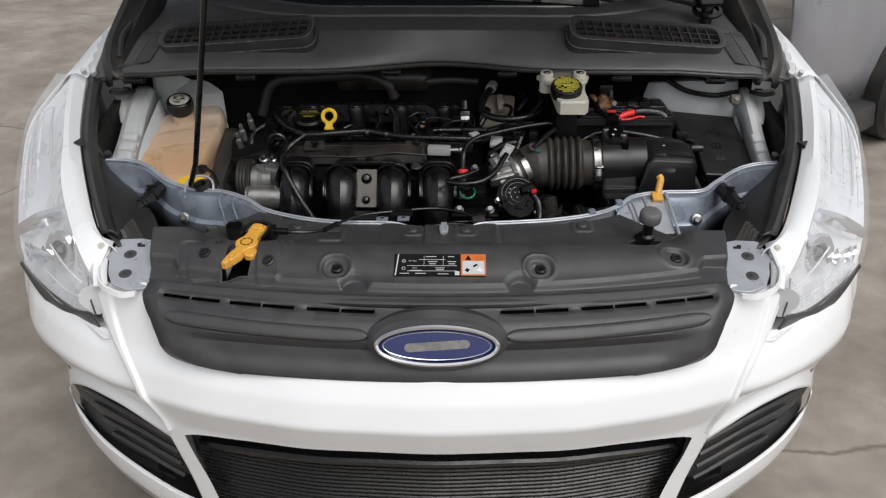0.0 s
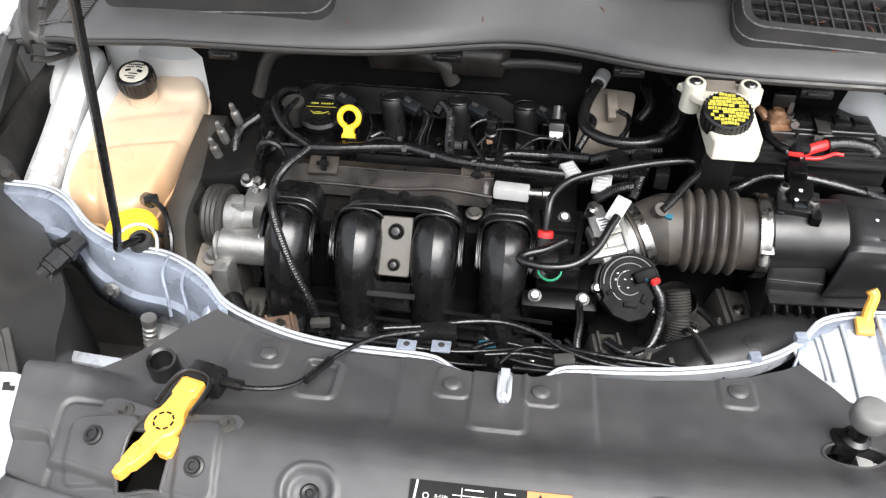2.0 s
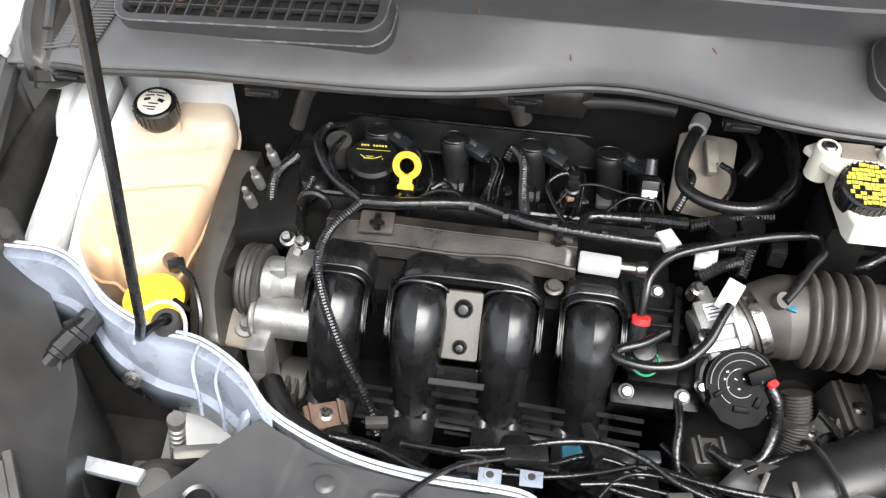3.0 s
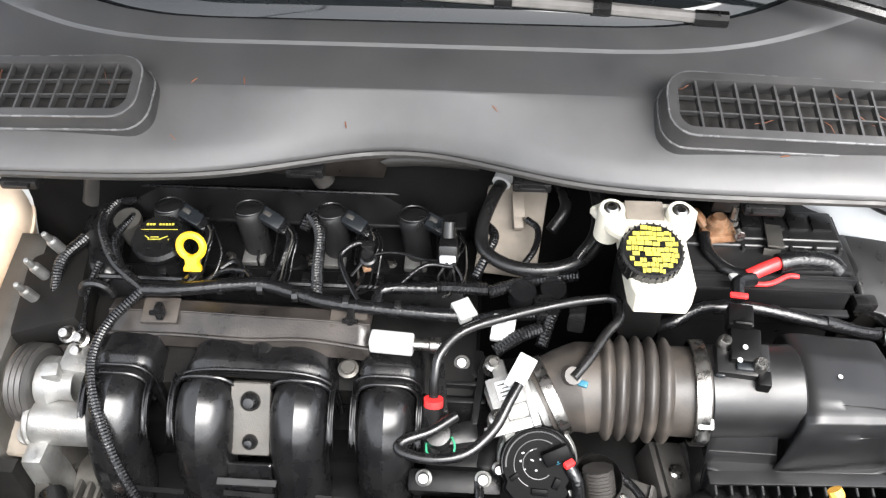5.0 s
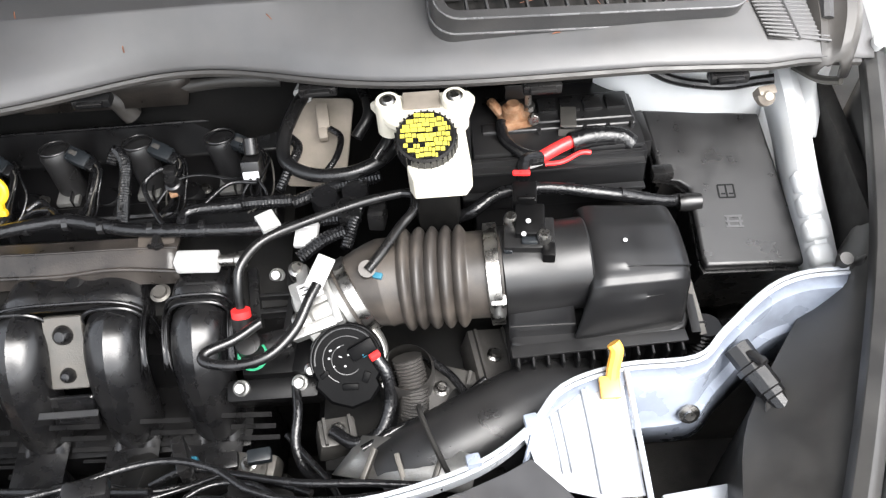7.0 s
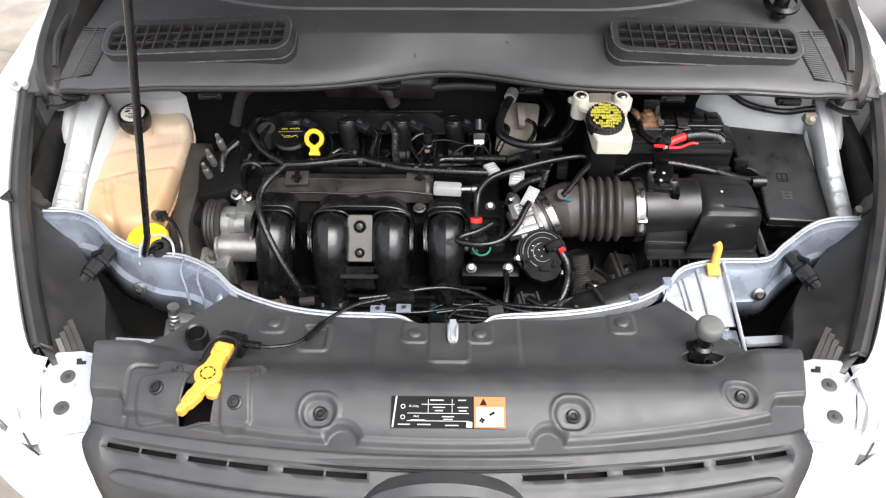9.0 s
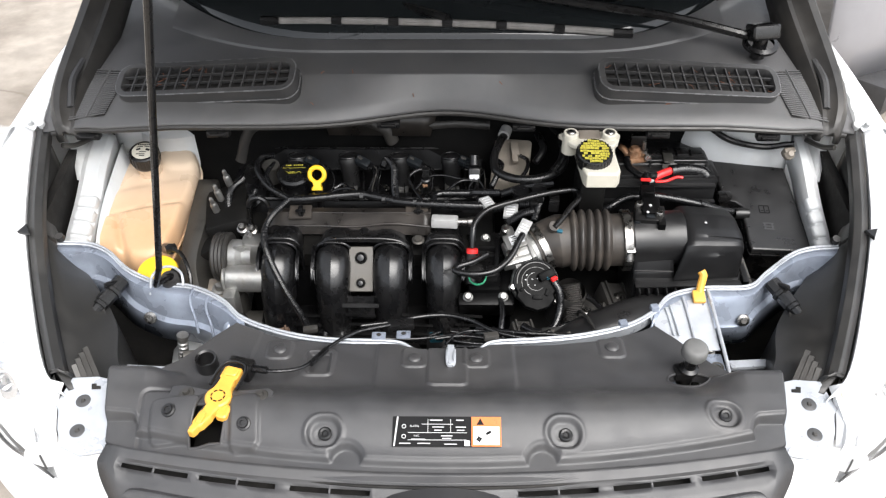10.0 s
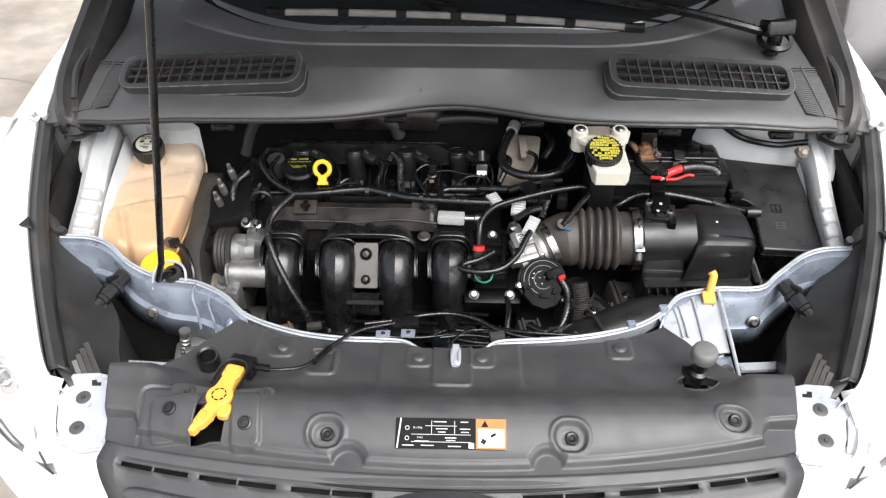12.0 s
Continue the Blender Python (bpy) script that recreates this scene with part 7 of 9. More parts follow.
def lid(u, v):
    x = 0.494 + 0.119 * u
    side = abs(2 * u - 1)
    ys = [1.962, 1.958, 1.948, 1.91, 1.865, 1.828, 1.819, 1.813, 1.803, 1.796]
    zs = [0.84, 0.922, 0.937, 0.944, 0.941, 0.932, 0.927, 0.914, 0.87, 0.80]
    i = v * 9
    y, z = table(i, range(10), ys), table(i, range(10), zs)
    y += 0.014 * u * (v > 0.5)
    x -= 0.024 * (1 - u) * max(0.0, (0.934 - z) / 0.10) * (v > 0.4)
    return Vector((x + (0.010 * math.sin(v * math.pi) if u > 0.5 else 0), y - 0.010 * (1 - side ** 6) * math.sin(v * 3.1), z - 0.016 * side ** 8 - 0.012 * u * (z > 0.9)))


surface(bm, lid, 24, 54)
part("lid_dome", bm, satin_black, air, "black lid with a crisp front edge", solid=0.004, sharp=40)
for u in (0, 1):
    bm = B()
    pts = [lid(u, j / 27) for j in range(28)]
    low = [Vector((p.x, p.y, 0.80)) for p in pts]
    vs, ws = [bm.verts.new(p) for p in pts], [bm.verts.new(p) for p in low]
    for a, b, c, d in zip(vs, vs[1:], ws[1:], ws):
        if (a.co - d.co).length > 1e-4 or (b.co - c.co).length > 1e-4:
            bm.faces.new((a, b, c, d))
    bmesh.ops.remove_doubles(bm, verts=bm.verts, dist=1e-5)
    part("lid_cheek", bm, satin_black, air)
bm = B()
prism(bm, [(0.395, 1.952), (0.622, 1.952), (0.628, 1.83), (0.618, 1.808), (0.600, 1.800), (0.41, 1.792), (0.395, 1.80)], pose(0, 0, 0.60), 0.240, 0.004)
lower = part("filter_base", bm, satin_black, air, "ribbed black lower box", bevel=0.003)
bm = B()
surface(bm, lambda u, v: Vector((0.394 + (0.078 + 0.012 * v) * u, table(v, [0, 0.2, 0.3, 0.55, 0.65, 1], [1.858, 1.832, 1.824, 1.816, 1.812, 1.800]), table(v, [0, 0.2, 0.3, 0.55, 0.65, 1], [0.892, 0.888, 0.882, 0.858, 0.850, 0.80]))), 8, 40)
part("tube_saddle", bm, satin_black, air, "stepped black saddle below the sensor tube", solid=0.004, sharp=22)
bm = B()
sweep(bm, [Vector((0.394, 1.826, 0.8865)), Vector((0.472, 1.826, 0.8865))], 0.0016, 6)
sweep(bm, [Vector((0.396, 1.815, 0.8555)), Vector((0.478, 1.815, 0.8535))], 0.0016, 6)
part("saddle_edge", bm, matte_black, air, "rubbed edge of the saddle")
for k in range(12):
    bm = B()
    box(bm, (0, 0, 0), (0.0035, 0.026, 0.050), (0, 0, 0), 0.001, 1)
    bm.transform(pose(0.402 + 0.0188 * k, 1.783 + 0.0008 * k, 0.815, 12, 0, 0))
    part("base_rib", bm, satin_black, lower)
bm = B()
box(bm, (0.505, 1.789, 0.8415), (0.222, 0.018, 0.004), (0, 0, 2), 0.0015)
box(bm, (0.634, 1.870, 0.8415), (0.012, 0.150, 0.004), (0, 0, -4), 0.0015)
part("lid_flange", bm, satin_black, lower)
bm = B()
box(bm, (0.506, 1.774, 0.795), (0.226, 0.006, 0.004), (0, 0, 2), 0.0015)
part("lower_flange", bm, satin_black, lower)
for k in range(4):
    bm = B()
    box(bm, (0, 0, 0), (0.020, 0.0035, 0.045), (0, 0, 0), 0.001, 1)
    bm.transform(pose(0.636, 1.815 + 0.030 * k, 0.815))
    part("base_rib", bm, satin_black, lower)
bm = B()
box(bm, (0.638, 1.86, 0.842), (0.009, 0.125, 0.004), (10, 0, 2), 0.001)
part("wire_clip", bm, dull_metal, lower, "flat wire clip")
bm = B()
lathe(bm, [(0, 0.001), (0.0026, 0.001), (0.0028, 0)], (0.544, 1.872, 0.9395), (0, -0.1, 1), 12)
part("paint_dot", bm, label_white, air, "small white paint dot")
bm = B()
box(bm, (0.425, 1.878, 0.952), (0.062, 0.046, 0.020), (10, 0, -6), 0.003)
sensor = part("air_flow_sensor", bm, smooth_black, air, "black air flow sensor with two screws")
for at, size, turn in (((0.427, 1.888, 0.968), (0.036, 0.044, 0.016), (14, 0, -6)), ((0.424, 1.922, 0.980), (0.030, 0.030, 0.022), (14, 0, -6)), ((0.424, 1.908, 0.985), (0.022, 0.006, 0.016), (14, 0, -6)), ((0.398, 1.866, 0.948), (0.012, 0.020, 0.012), (10, 0, -6)), ((0.446, 1.852, 0.946), (0.016, 0.020, 0.026), (10, 0, -6)), ((0.424, 1.862, 0.962), (0.020, 0.010, 0.006), (10, 0, -6))):
    bm = B()
    box(bm, at, size, turn, 0.003)
    part("sensor_piece", bm, matte_black if size[2] > 0.015 else plug_grey, sensor)
for p in ((0.424, 1.880, 0.9775), (0.417, 1.866, 0.970)):
    bm = B()
    lathe(bm, [(0, 0.001), (0.003, 0.001), (0.0032, 0)], p, (0, -0.24, 1), 12)
    part("sensor_dot", bm, label_white, sensor, "small white dot")
for p in ((0.441, 1.862, 0.968), (0.404, 1.893, 0.970)):
    bm = B()
    lathe(bm, [(0, 0.008), (0.006, 0.008), (0.008, 0.005), (0.009, 0.0), (0.009, -0.01)], p, (0, -0.2, 1), 16)
    part("sensor_screw", bm, steel, sensor, "plated screw")
bm = B()
box(bm, (0.422, 1.940, 1.002), (0.022, 0.007, 0.005), (10, 0, -6), 0.002)
part("red_lock", bm, red_plastic, sensor, "red plug lock")
bm = B()
tube(bm, [(0.424, 1.945, 0.99), (0.43, 1.972, 0.992), (0.452, 1.985, 0.985)], 0.009, 8)
part("sensor_lead", bm, cable_black, sensor)
# intake snorkel towards the front
bm = B()
path = spline([(0.52, 1.80, 0.715), (0.47, 1.768, 0.750), (0.42, 1.742, 0.768), (0.36, 1.713, 0.776), (0.30, 1.690, 0.770), (0.24, 1.672, 0.742)], 7)
sweep(bm, path, [0.060 + 0.004 * math.sin(0.15 * i) for i in range(len(path))], 36)
part("snorkel", bm, lid_black, air, "fat dusty black intake snorkel")
way2 = (path[29] - path[26]).normalized()
ring_m = plane_at(path[28], path[28] + Vector((0.1, 0, 0)).cross(way2), way2)
bm = B()
sweep(bm, [ring_m @ Vector((0.0665 * math.cos(a), 0.0665 * math.sin(a), 0)) for a in (2 * math.pi * i / 36 for i in range(37))], 0.0035, 6)
part("snorkel_ring", bm, felt, air, "dark joint round the snorkel")

# ---- battery ----
battery = thing("battery", (0.48, 2.11, 0.75), "black car battery in a tray with a corroded terminal", "battery")
bm = B()
box(bm, (0.485, 2.112, 0.86), (0.235, 0.155, 0.19), (0, 0, 0), 0.006)
part("case", bm, satin_black, battery, "black battery case")
bm = B()
box(bm, (0.490, 2.085, 0.945), (0.215, 0.022, 0.030), (0, 0, 0), 0.004)
box(bm, (0.525, 2.115, 0.955), (0.14, 0.06, 0.016), (0, 0, 0), 0.004)
frame_ob = part("top_frame", bm, satin_black, battery, "black retaining frame", bevel=0.0015)
for k in range(5):
    bm = B()
    box(bm, (0.462 + 0.032 * k, 2.072, 0.944), (0.005, 0.010, 0.034), (0, 0, 0), 0.001)
    part("frame_rib", bm, satin_black, frame_ob)
for k in range(4):
    bm = B()
    box(bm, (0.478 + 0.032 * k, 2.118, 0.965), (0.026, 0.030, 0.005), (0, 0, 0), 0.0015)
    part("cell_cap", bm, smooth_black, frame_ob, "black cell cap")
bm = B()
box(bm, (0.535, 2.071, 0.957), (0.018, 0.006, 0.006), (0, 0, 0), 0.001)
part("frame_clip", bm, gloss_black, frame_ob)
bm = B()
box(bm, (0.505, 2.095, 0.968), (0.022, 0.075, 0.003), (-8, 0, -8), 0.001)
box(bm, (0.498, 2.060, 0.945), (0.022, 0.003, 0.04), (-12, 0, -8), 0.001)
part("strap", bm, dull_metal, battery, "flat grey strap")
bm = B()
lathe(bm, [(0, 0.016), (0.009, 0.016), (0.011, 0.010), (0.015, 0.008), (0.016, -0.012)], (0.428, 2.096, 0.975), (0, 0, 1), 20)
box(bm, (0.430, 2.090, 0.965), (0.046, 0.028, 0.014), (0, 0, 10), 0.004)
tube(bm, [(0.412, 2.098, 0.972), (0.404, 2.105, 0.980), (0.400, 2.118, 0.978)], 0.007, 10)
term = part("terminal", bm, rust, battery, "rust brown corroded terminal clamp")
bm = B()
lathe(bm, [(0, 0.030), (0.005, 0.030), (0.006, 0.010), (0.010, 0.008), (0.010, 0.0)], (0.450, 2.108, 0.970), (0, 0, 1), 8)
rod(bm, (0.455, 2.085, 0.972), (0.455, 2.075, 0.974), 0.008, 8)
part("terminal_bolt", bm, steel, term, "plated terminal bolt")
bm = B()
box(bm, (0.475, 2.028, 0.905), (0.25, 0.008, 0.09), (0, 0, 0), 0.003)
part("tray_wall", bm, satin_black, battery, "black tray wall")
for at, size in (((0.600, 2.11, 0.905), (0.008, 0.17, 0.09)), ((0.475, 2.018, 0.938), (0.25, 0.014, 0.005)), ((0.362, 2.10, 0.95), (0.006, 0.15, 0.16)), ((0.475, 2.005, 0.905), (0.25, 0.012, 0.005))):
    bm = B()
    box(bm, at, size, (0, 0, 0), 0.0015)
    part("tray_wall", bm, satin_black, battery)
bm = B()
box(bm, (0.436, 2.118, 1.000), (0.036, 0.022, 0.024), (0, 0, 0), 0.003)
part("vent_cap", bm, smooth_black, battery)

bm = B()
tube(bm, [(0.60, 2.135, 1.02), (0.65, 2.118, 0.995), (0.72, 2.108, 0.985), (0.765, 2.10, 0.995), (0.785, 2.095, 1.0)], 0.007, 10)
part("tower_hose", bm, smooth_black, car, "thin black hose across the white wall")
bm = B()
lathe(bm, [(0, 0.008), (0.006, 0.008), (0.009, 0.003), (0.012, 0.0), (0.012, -0.01)], (0.772, 2.075, 0.985), (0.1, -0.7, 0.7), 18)
box(bm, (0.772, 2.085, 0.985), (0.026, 0.014, 0.022), (30, 0, 10), 0.004)
part("ground_stud", bm, tan_plate, car, "corroded earth stud on the beam")

# ---- fuse box ----
fuse = thing("fuse_box", (0.72, 2.0, 0.7), "black plastic fuse box with a sloping lid", "fuse box")
fm = plane_at((0.72, 2.0, 0.884), (0.82, 2.0, 0.879), (0.02, -0.31, 0.95))
LID = [(-0.102, 0.140), (0.065, 0.128), (0.082, -0.09), (0.084, -0.112), (-0.052, -0.112), (-0.056, -0.100), (-0.056, 0.008), (-0.070, 0.020), (-0.092, 0.024)]
bm = B()
prism(bm, LID, fm @ pose(0, 0, -0.012), 0.014, 0.004)
lid_ob = part("lid", bm, lid_black, fuse, "sloping matt black lid", bevel=0.002)
bm = B()
prism(bm, [(x * 1.03, y * 1.03) for x, y in LID], fm @ pose(0, 0, -0.022), 0.008)
part("lid_rim", bm, smooth_black, lid_ob)
bm = B()
prism(bm, [(x * 0.97, y * 0.97) for x, y in LID], fm @ pose(0, 0, -0.16), 0.15)
part("box", bm, smooth_black, fuse)
print_on(fm @ pose(-0.006, -0.010, 0.0022), "book_symbol", [(0, 0, 0.022, 0.002, 0), (0, 0.020, 0.022, 0.002, 0), (-0.011, 0.010, 0.002, 0.020, 0), (0.011, 0.010, 0.002, 0.020, 0), (0, 0.010, 0.002, 0.020, 0), (-0.005, 0.006, 0.006, 0.0015, 0), (0.006, 0.006, 0.006, 0.0015, 0)], label_black, lid_ob)
print_on(fm @ pose(-0.004, -0.055, 0.0022), "fuse_symbol", [(0, 0, 0.024, 0.003, 0), (0, 0.008, 0.024, 0.003, 0), (0, 0.016, 0.024, 0.003, 0), (0.008, 0.008, 0.003, 0.018, 0), (-0.008, 0.008, 0.003, 0.018, 0)], black_plastic, lid_ob)
bm = B()
box(bm, (0.612, 2.09, 0.925), (0.012, 0.07, 0.03), (0, 0, 0), 0.003)
part("side_latch", bm, smooth_black, fuse, "side latch")
bm = B()
box(bm, (0.63, 2.03, 0.90), (0.03, 0.02, 0.02), (0, 0, 0), 0.004)
part("side_lug", bm, smooth_black, fuse)
bm = B()
lathe(bm, [(0.0115, 0), (0.013, 0.01), (0.0115, 0.03)], (0.645, 1.985, 0.885), (1, 0, 0), 20)
part("cable_sleeve", bm, smooth_black, fuse, "round cable sleeve")
bm = B()
sweep(bm, [Vector((0.655, 1.83, 0.81 - 0.002 * k)) for k in range(26)], [0.016 + 0.003 * (k % 4 < 2) for k in range(26)], 18)
box(bm, (0.70, 1.84, 0.76), (0.12, 0.05, 0.04), (0, 0, 0), 0.01)
part("cable_boot", bm, smooth_black, fuse, "ribbed cable boot")

# ---- brake fluid reservoir ----
brake = thing("brake_reservoir", (0.31, 1.97, 0.98), "milky white brake fluid reservoir with a black and yellow cap", "reservoir")
bm = B()
ringsets = [([(0.272, 2.028), (0.276, 2.02), (0.278, 1.985), (0.284, 1.915), (0.290, 1.902), (0.352, 1.902), (0.360, 1.915), (0.356, 1.985), (0.344, 2.02), (0.340, 2.028)])]
prism(bm, ringsets[0][::-1], plane_at((0, 0, 1.006), (1, 0, 1.006), (0, 0, 1)), 0.034, 0.004)
for v in bm.verts:
    v.co.z += (v.co.y - 1.902) * 0.14
prism(bm, [(0.240, 2.02), (0.255, 2.03), (0.365, 2.03), (0.372, 2.018), (0.362, 1.985), (0.350, 1.97), (0.275, 1.97), (0.262, 1.98)][::-1], pose(0, 0, 1.056), 0.012, 0.003)
for x in (0.264, 0.346):
    lathe(bm, [(0.0105, 0.0), (0.0155, 0.0), (0.0165, -0.006), (0.017, -0.05)], (x, 2.003, 1.081), (0, -0.12, 1), 24)
tank = part("tank", bm, milky, brake, "milky plastic tank", bevel=0.004)
for x in (0.264, 0.346):
    bm = B()
    lathe(bm, [(0, 0.004), (0.006, 0.004), (0.009, 0.001), (0.012, 0.0)], (x, 2.003, 1.079), (0, -0.12, 1), 20)
    part("tank_bolt", bm, steel, brake, "plated bolt")
bm = B()
box(bm, (0.305, 2.012, 1.070), (0.046, 0.030, 0.003), (6, 0, 0), 0.001)
part("ear_label", bm, tan_plate, brake)
cap_axis = Vector((0.0, -0.30, 0.95)).normalized()
cap_o = Vector((0.308, 1.953, 1.046))
bm = B()
lathe(bm, [(0.030, -0.01), (0.036, -0.008), (0.0375, 0.0), (0.0365, 0.020), (0.034, 0.0235), (0.0, 0.0235)], cap_o, cap_axis, 48)
cap = part("cap", bm, smooth_black, brake, "black screw cap")
pm = plane_at(cap_o + cap_axis * 0.0237, cap_o + cap_axis * 0.0237 + Vector((1, 0, 0)), cap_axis)
rnd = random.Random(3)
blocks = []
for j in range(9):
    y = -0.028 + 0.007 * j
    half = math.sqrt(max(0, 0.031 ** 2 - y * y))
    x = -half
    while x < half - 0.002:
        w = min(rnd.choice((0.004, 0.006, 0.009)), half - x)
        if rnd.random() < 0.93:
            blocks.append((x + w / 2, y + rnd.choice((-0.0008, 0, 0.0008)), w - 0.0008, 0.0054, 0))
        x += w
print_on(pm, "cap_print", blocks, lid_yellow, cap)
bm = B()
for k in range(30):
    a = 2 * math.pi * k / 30
    p = pm @ Vector((0.0372 * math.cos(a), 0.0372 * math.sin(a), -0.012))
    sweep(bm, [p - cap_axis * 0.009, p + cap_axis * 0.009], 0.0012, 5)
part("cap_grip", bm, smooth_black, cap)
bm = B()
box(bm, (0.315, 2.0, 0.94), (0.06, 0.10, 0.10), (0, 0, 0), 0.02)
part("master_cylinder", bm, dark_void, brake, "dark master cylinder")

# ---- coolant tank ----
coolant = thing("coolant_tank", (-0.70, 2.03, 0.78), "stained amber translucent coolant tank with a black cap", "coolant tank")
bm = B()
OUT = [(-0.680, 2.203), (-0.638, 2.214), (-0.608, 2.190), (-0.596, 2.149), (-0.593, 2.087), (-0.600, 2.038), (-0.604, 2.004), (-0.607, 1.967), (-0.612, 1.941), (-0.619, 1.903), (-0.643, 1.874), (-0.682, 1.869),
       (-0.708, 1.882), (-0.735, 1.884), (-0.769, 1.906), (-0.793, 1.930), (-0.799, 1.960), (-0.800, 2.007), (-0.803, 2.062), (-0.805, 2.119), (-0.795, 2.154), (-0.746, 2.176)]
OUT = [(p.x, p.y) for p in spline([(x, y, 0) for x, y in OUT + OUT[:1]], 6)[:-1]]
cx, cy = -0.700, 2.03


def tank_relief(x, y):
    """Lobes of the tank's upper face: two steps across, a furrow between the lower lobes, a raised corner."""
    low, mid = y - 1.996 - 0.27 * (x + 0.735), y - 2.066 - 0.27 * (x + 0.735)
    furrow = x + 0.744 - 0.38 * (1.983 - y)
    z = 0.006 * rise(-low, 0.016) - 0.004 * math.exp(-(low / 0.006) ** 2) + 0.004 * rise(-mid, 0.02)
    z -= 0.008 * math.exp(-(furrow / 0.008) ** 2) * rise(-0.004 - low, 0.01)
    return z + 0.008 * rise(0.055 - math.hypot(x + 0.640, (y - 2.175) * 1.3), 0.012) - 0.004


rings = []
for sc, dz in [(0.86, -0.14), (0.93, -0.11), (0.975, -0.08), (1.0, -0.055), (1.0, -0.040), (0.988, -0.027), (0.965, -0.017), (0.935, -0.011), (0.90, -0.0075)] + [(0.87 - 0.03 * k, -0.006 + 0.0002 * k) for k in range(25)]:
    ring = []
    for x, y in OUT:
        px, py = cx + (x - cx) * sc, cy + (y - cy) * sc
        ring.append(bm.verts.new((px, py, 0.862 + 0.26 * (py - 1.93) + dz + tank_relief(px, py) * rise(dz + 0.03, 0.03))))
    rings.append(ring)
for a, b in zip(rings, rings[1:]):
    for k in range(len(a)):
        bm.faces.new((a[k], a[(k + 1) % len(a)], b[(k + 1) % len(a)], b[k]))
bm.faces.new(rings[-1])
tank_ob = part("tank", bm, tank_plastic, coolant, "stained amber plastic shell", sharp=60)
bm = B()
sweep(bm, [Vector((cx + (x - cx) * 1.005, cy + (y - cy) * 1.005, 0.862 + 0.26 * (y - 1.93) - 0.056)) for x, y in OUT + OUT[:1]], 0.0035, 6)
part("weld_seam", bm, tank_plastic, tank_ob)
ca = Vector((0.03, -0.26, 0.96)).normalized()
co = Vector((-0.702, 2.114, 0.945))
bm = B()
lathe(bm, [(0.030, -0.012), (0.032, -0.010), (0.033, -0.006), (0.034, 0.0), (0.0335, 0.024), (0.031, 0.027), (0.0, 0.027)], co, ca, 40)
ccap = part("cap", bm, smooth_black, coolant, "black ribbed screw cap")
bm = B()
for k in range(24):
    a = 2 * math.pi * k / 24
    mm = plane_at(co, co + Vector((1, 0, 0)), ca)
    p = mm @ Vector((0.0338 * math.cos(a), 0.0338 * math.sin(a), 0.012))
    sweep(bm, [p - ca * 0.011, p + ca * 0.011], 0.0014, 5)
part("cap_grip", bm, smooth_black, ccap)
bm = B()
lathe(bm, [(0.027, -0.05), (0.027, 0.0)], co, ca, 30)
part("neck", bm, tank_plastic, tank_ob)
cm2 = plane_at(co + ca * 0.0272, co + ca * 0.0272 + Vector((1, 0, 0)), ca)
bm = B()
lathe(bm, [(0, 0.0008), (0.0255, 0.0008), (0.026, 0.0)], co + ca * 0.0268, ca, 32)
part("cap_face", bm, milky, ccap, "pale printed face of the cap")
print_on(cm2 @ pose(0, 0, 0.0006), "cap_print", [(-0.014 + 0.004 * k, 0.0185, 0.0028, 0.0030, 0) for k in range(8)] + [(-0.010, 0.012, 0.014, 0.002, 10), (0.006, 0.013, 0.012, 0.002, -10), (-0.012, 0.004, 0.010, 0.005, 20), (0.010, 0.003, 0.010, 0.006, -20), (0.0, -0.004, 0.016, 0.002, 0), (-0.004, -0.011, 0.020, 0.002, 0), (0.0, -0.016, 0.012, 0.002, 0)], label_black, ccap)
bm = B()
rod(bm, (-0.606, 1.872, 0.868), (-0.584, 1.846, 0.885), 0.012, 14)
box(bm, (-0.584, 1.846, 0.887), (0.024, 0.016, 0.012), (0, 0, 30), 0.003)
tube(bm, [(-0.584, 1.846, 0.887), (-0.556, 1.825, 0.885), (-0.535, 1.79, 0.860), (-0.53, 1.76, 0.82), (-0.50, 1.72, 0.78)], 0.0048, 8)
part("level_sensor", bm, smooth_black, coolant, "black level sensor with its lead")
washer = thing("washer_filler", (-0.60, 1.80, 0.85), "yellow washer fluid filler cap", "filler cap")
bm = B()
lathe(bm, [(0.030, -0.05), (0.030, -0.01), (0.040, -0.008), (0.0425, 0.0), (0.040, 0.005), (0.0, 0.006)], (-0.606, 1.803, 0.858), (0, -0.22, 0.97), 36)
wc = part("cap", bm, yellow, washer, "bright yellow cap")
bm = B()
box(bm, (-0.560, 1.792, 0.866), (0.034, 0.006, 0.006), (0, 0, -30), 0.002)
part("tab_mark", bm, label_black, wc)
bm = B()
rod(bm, (-0.606, 1.803, 0.80), (-0.606, 1.803, 0.85), 0.026)
part("neck", bm, smooth_black, washer)
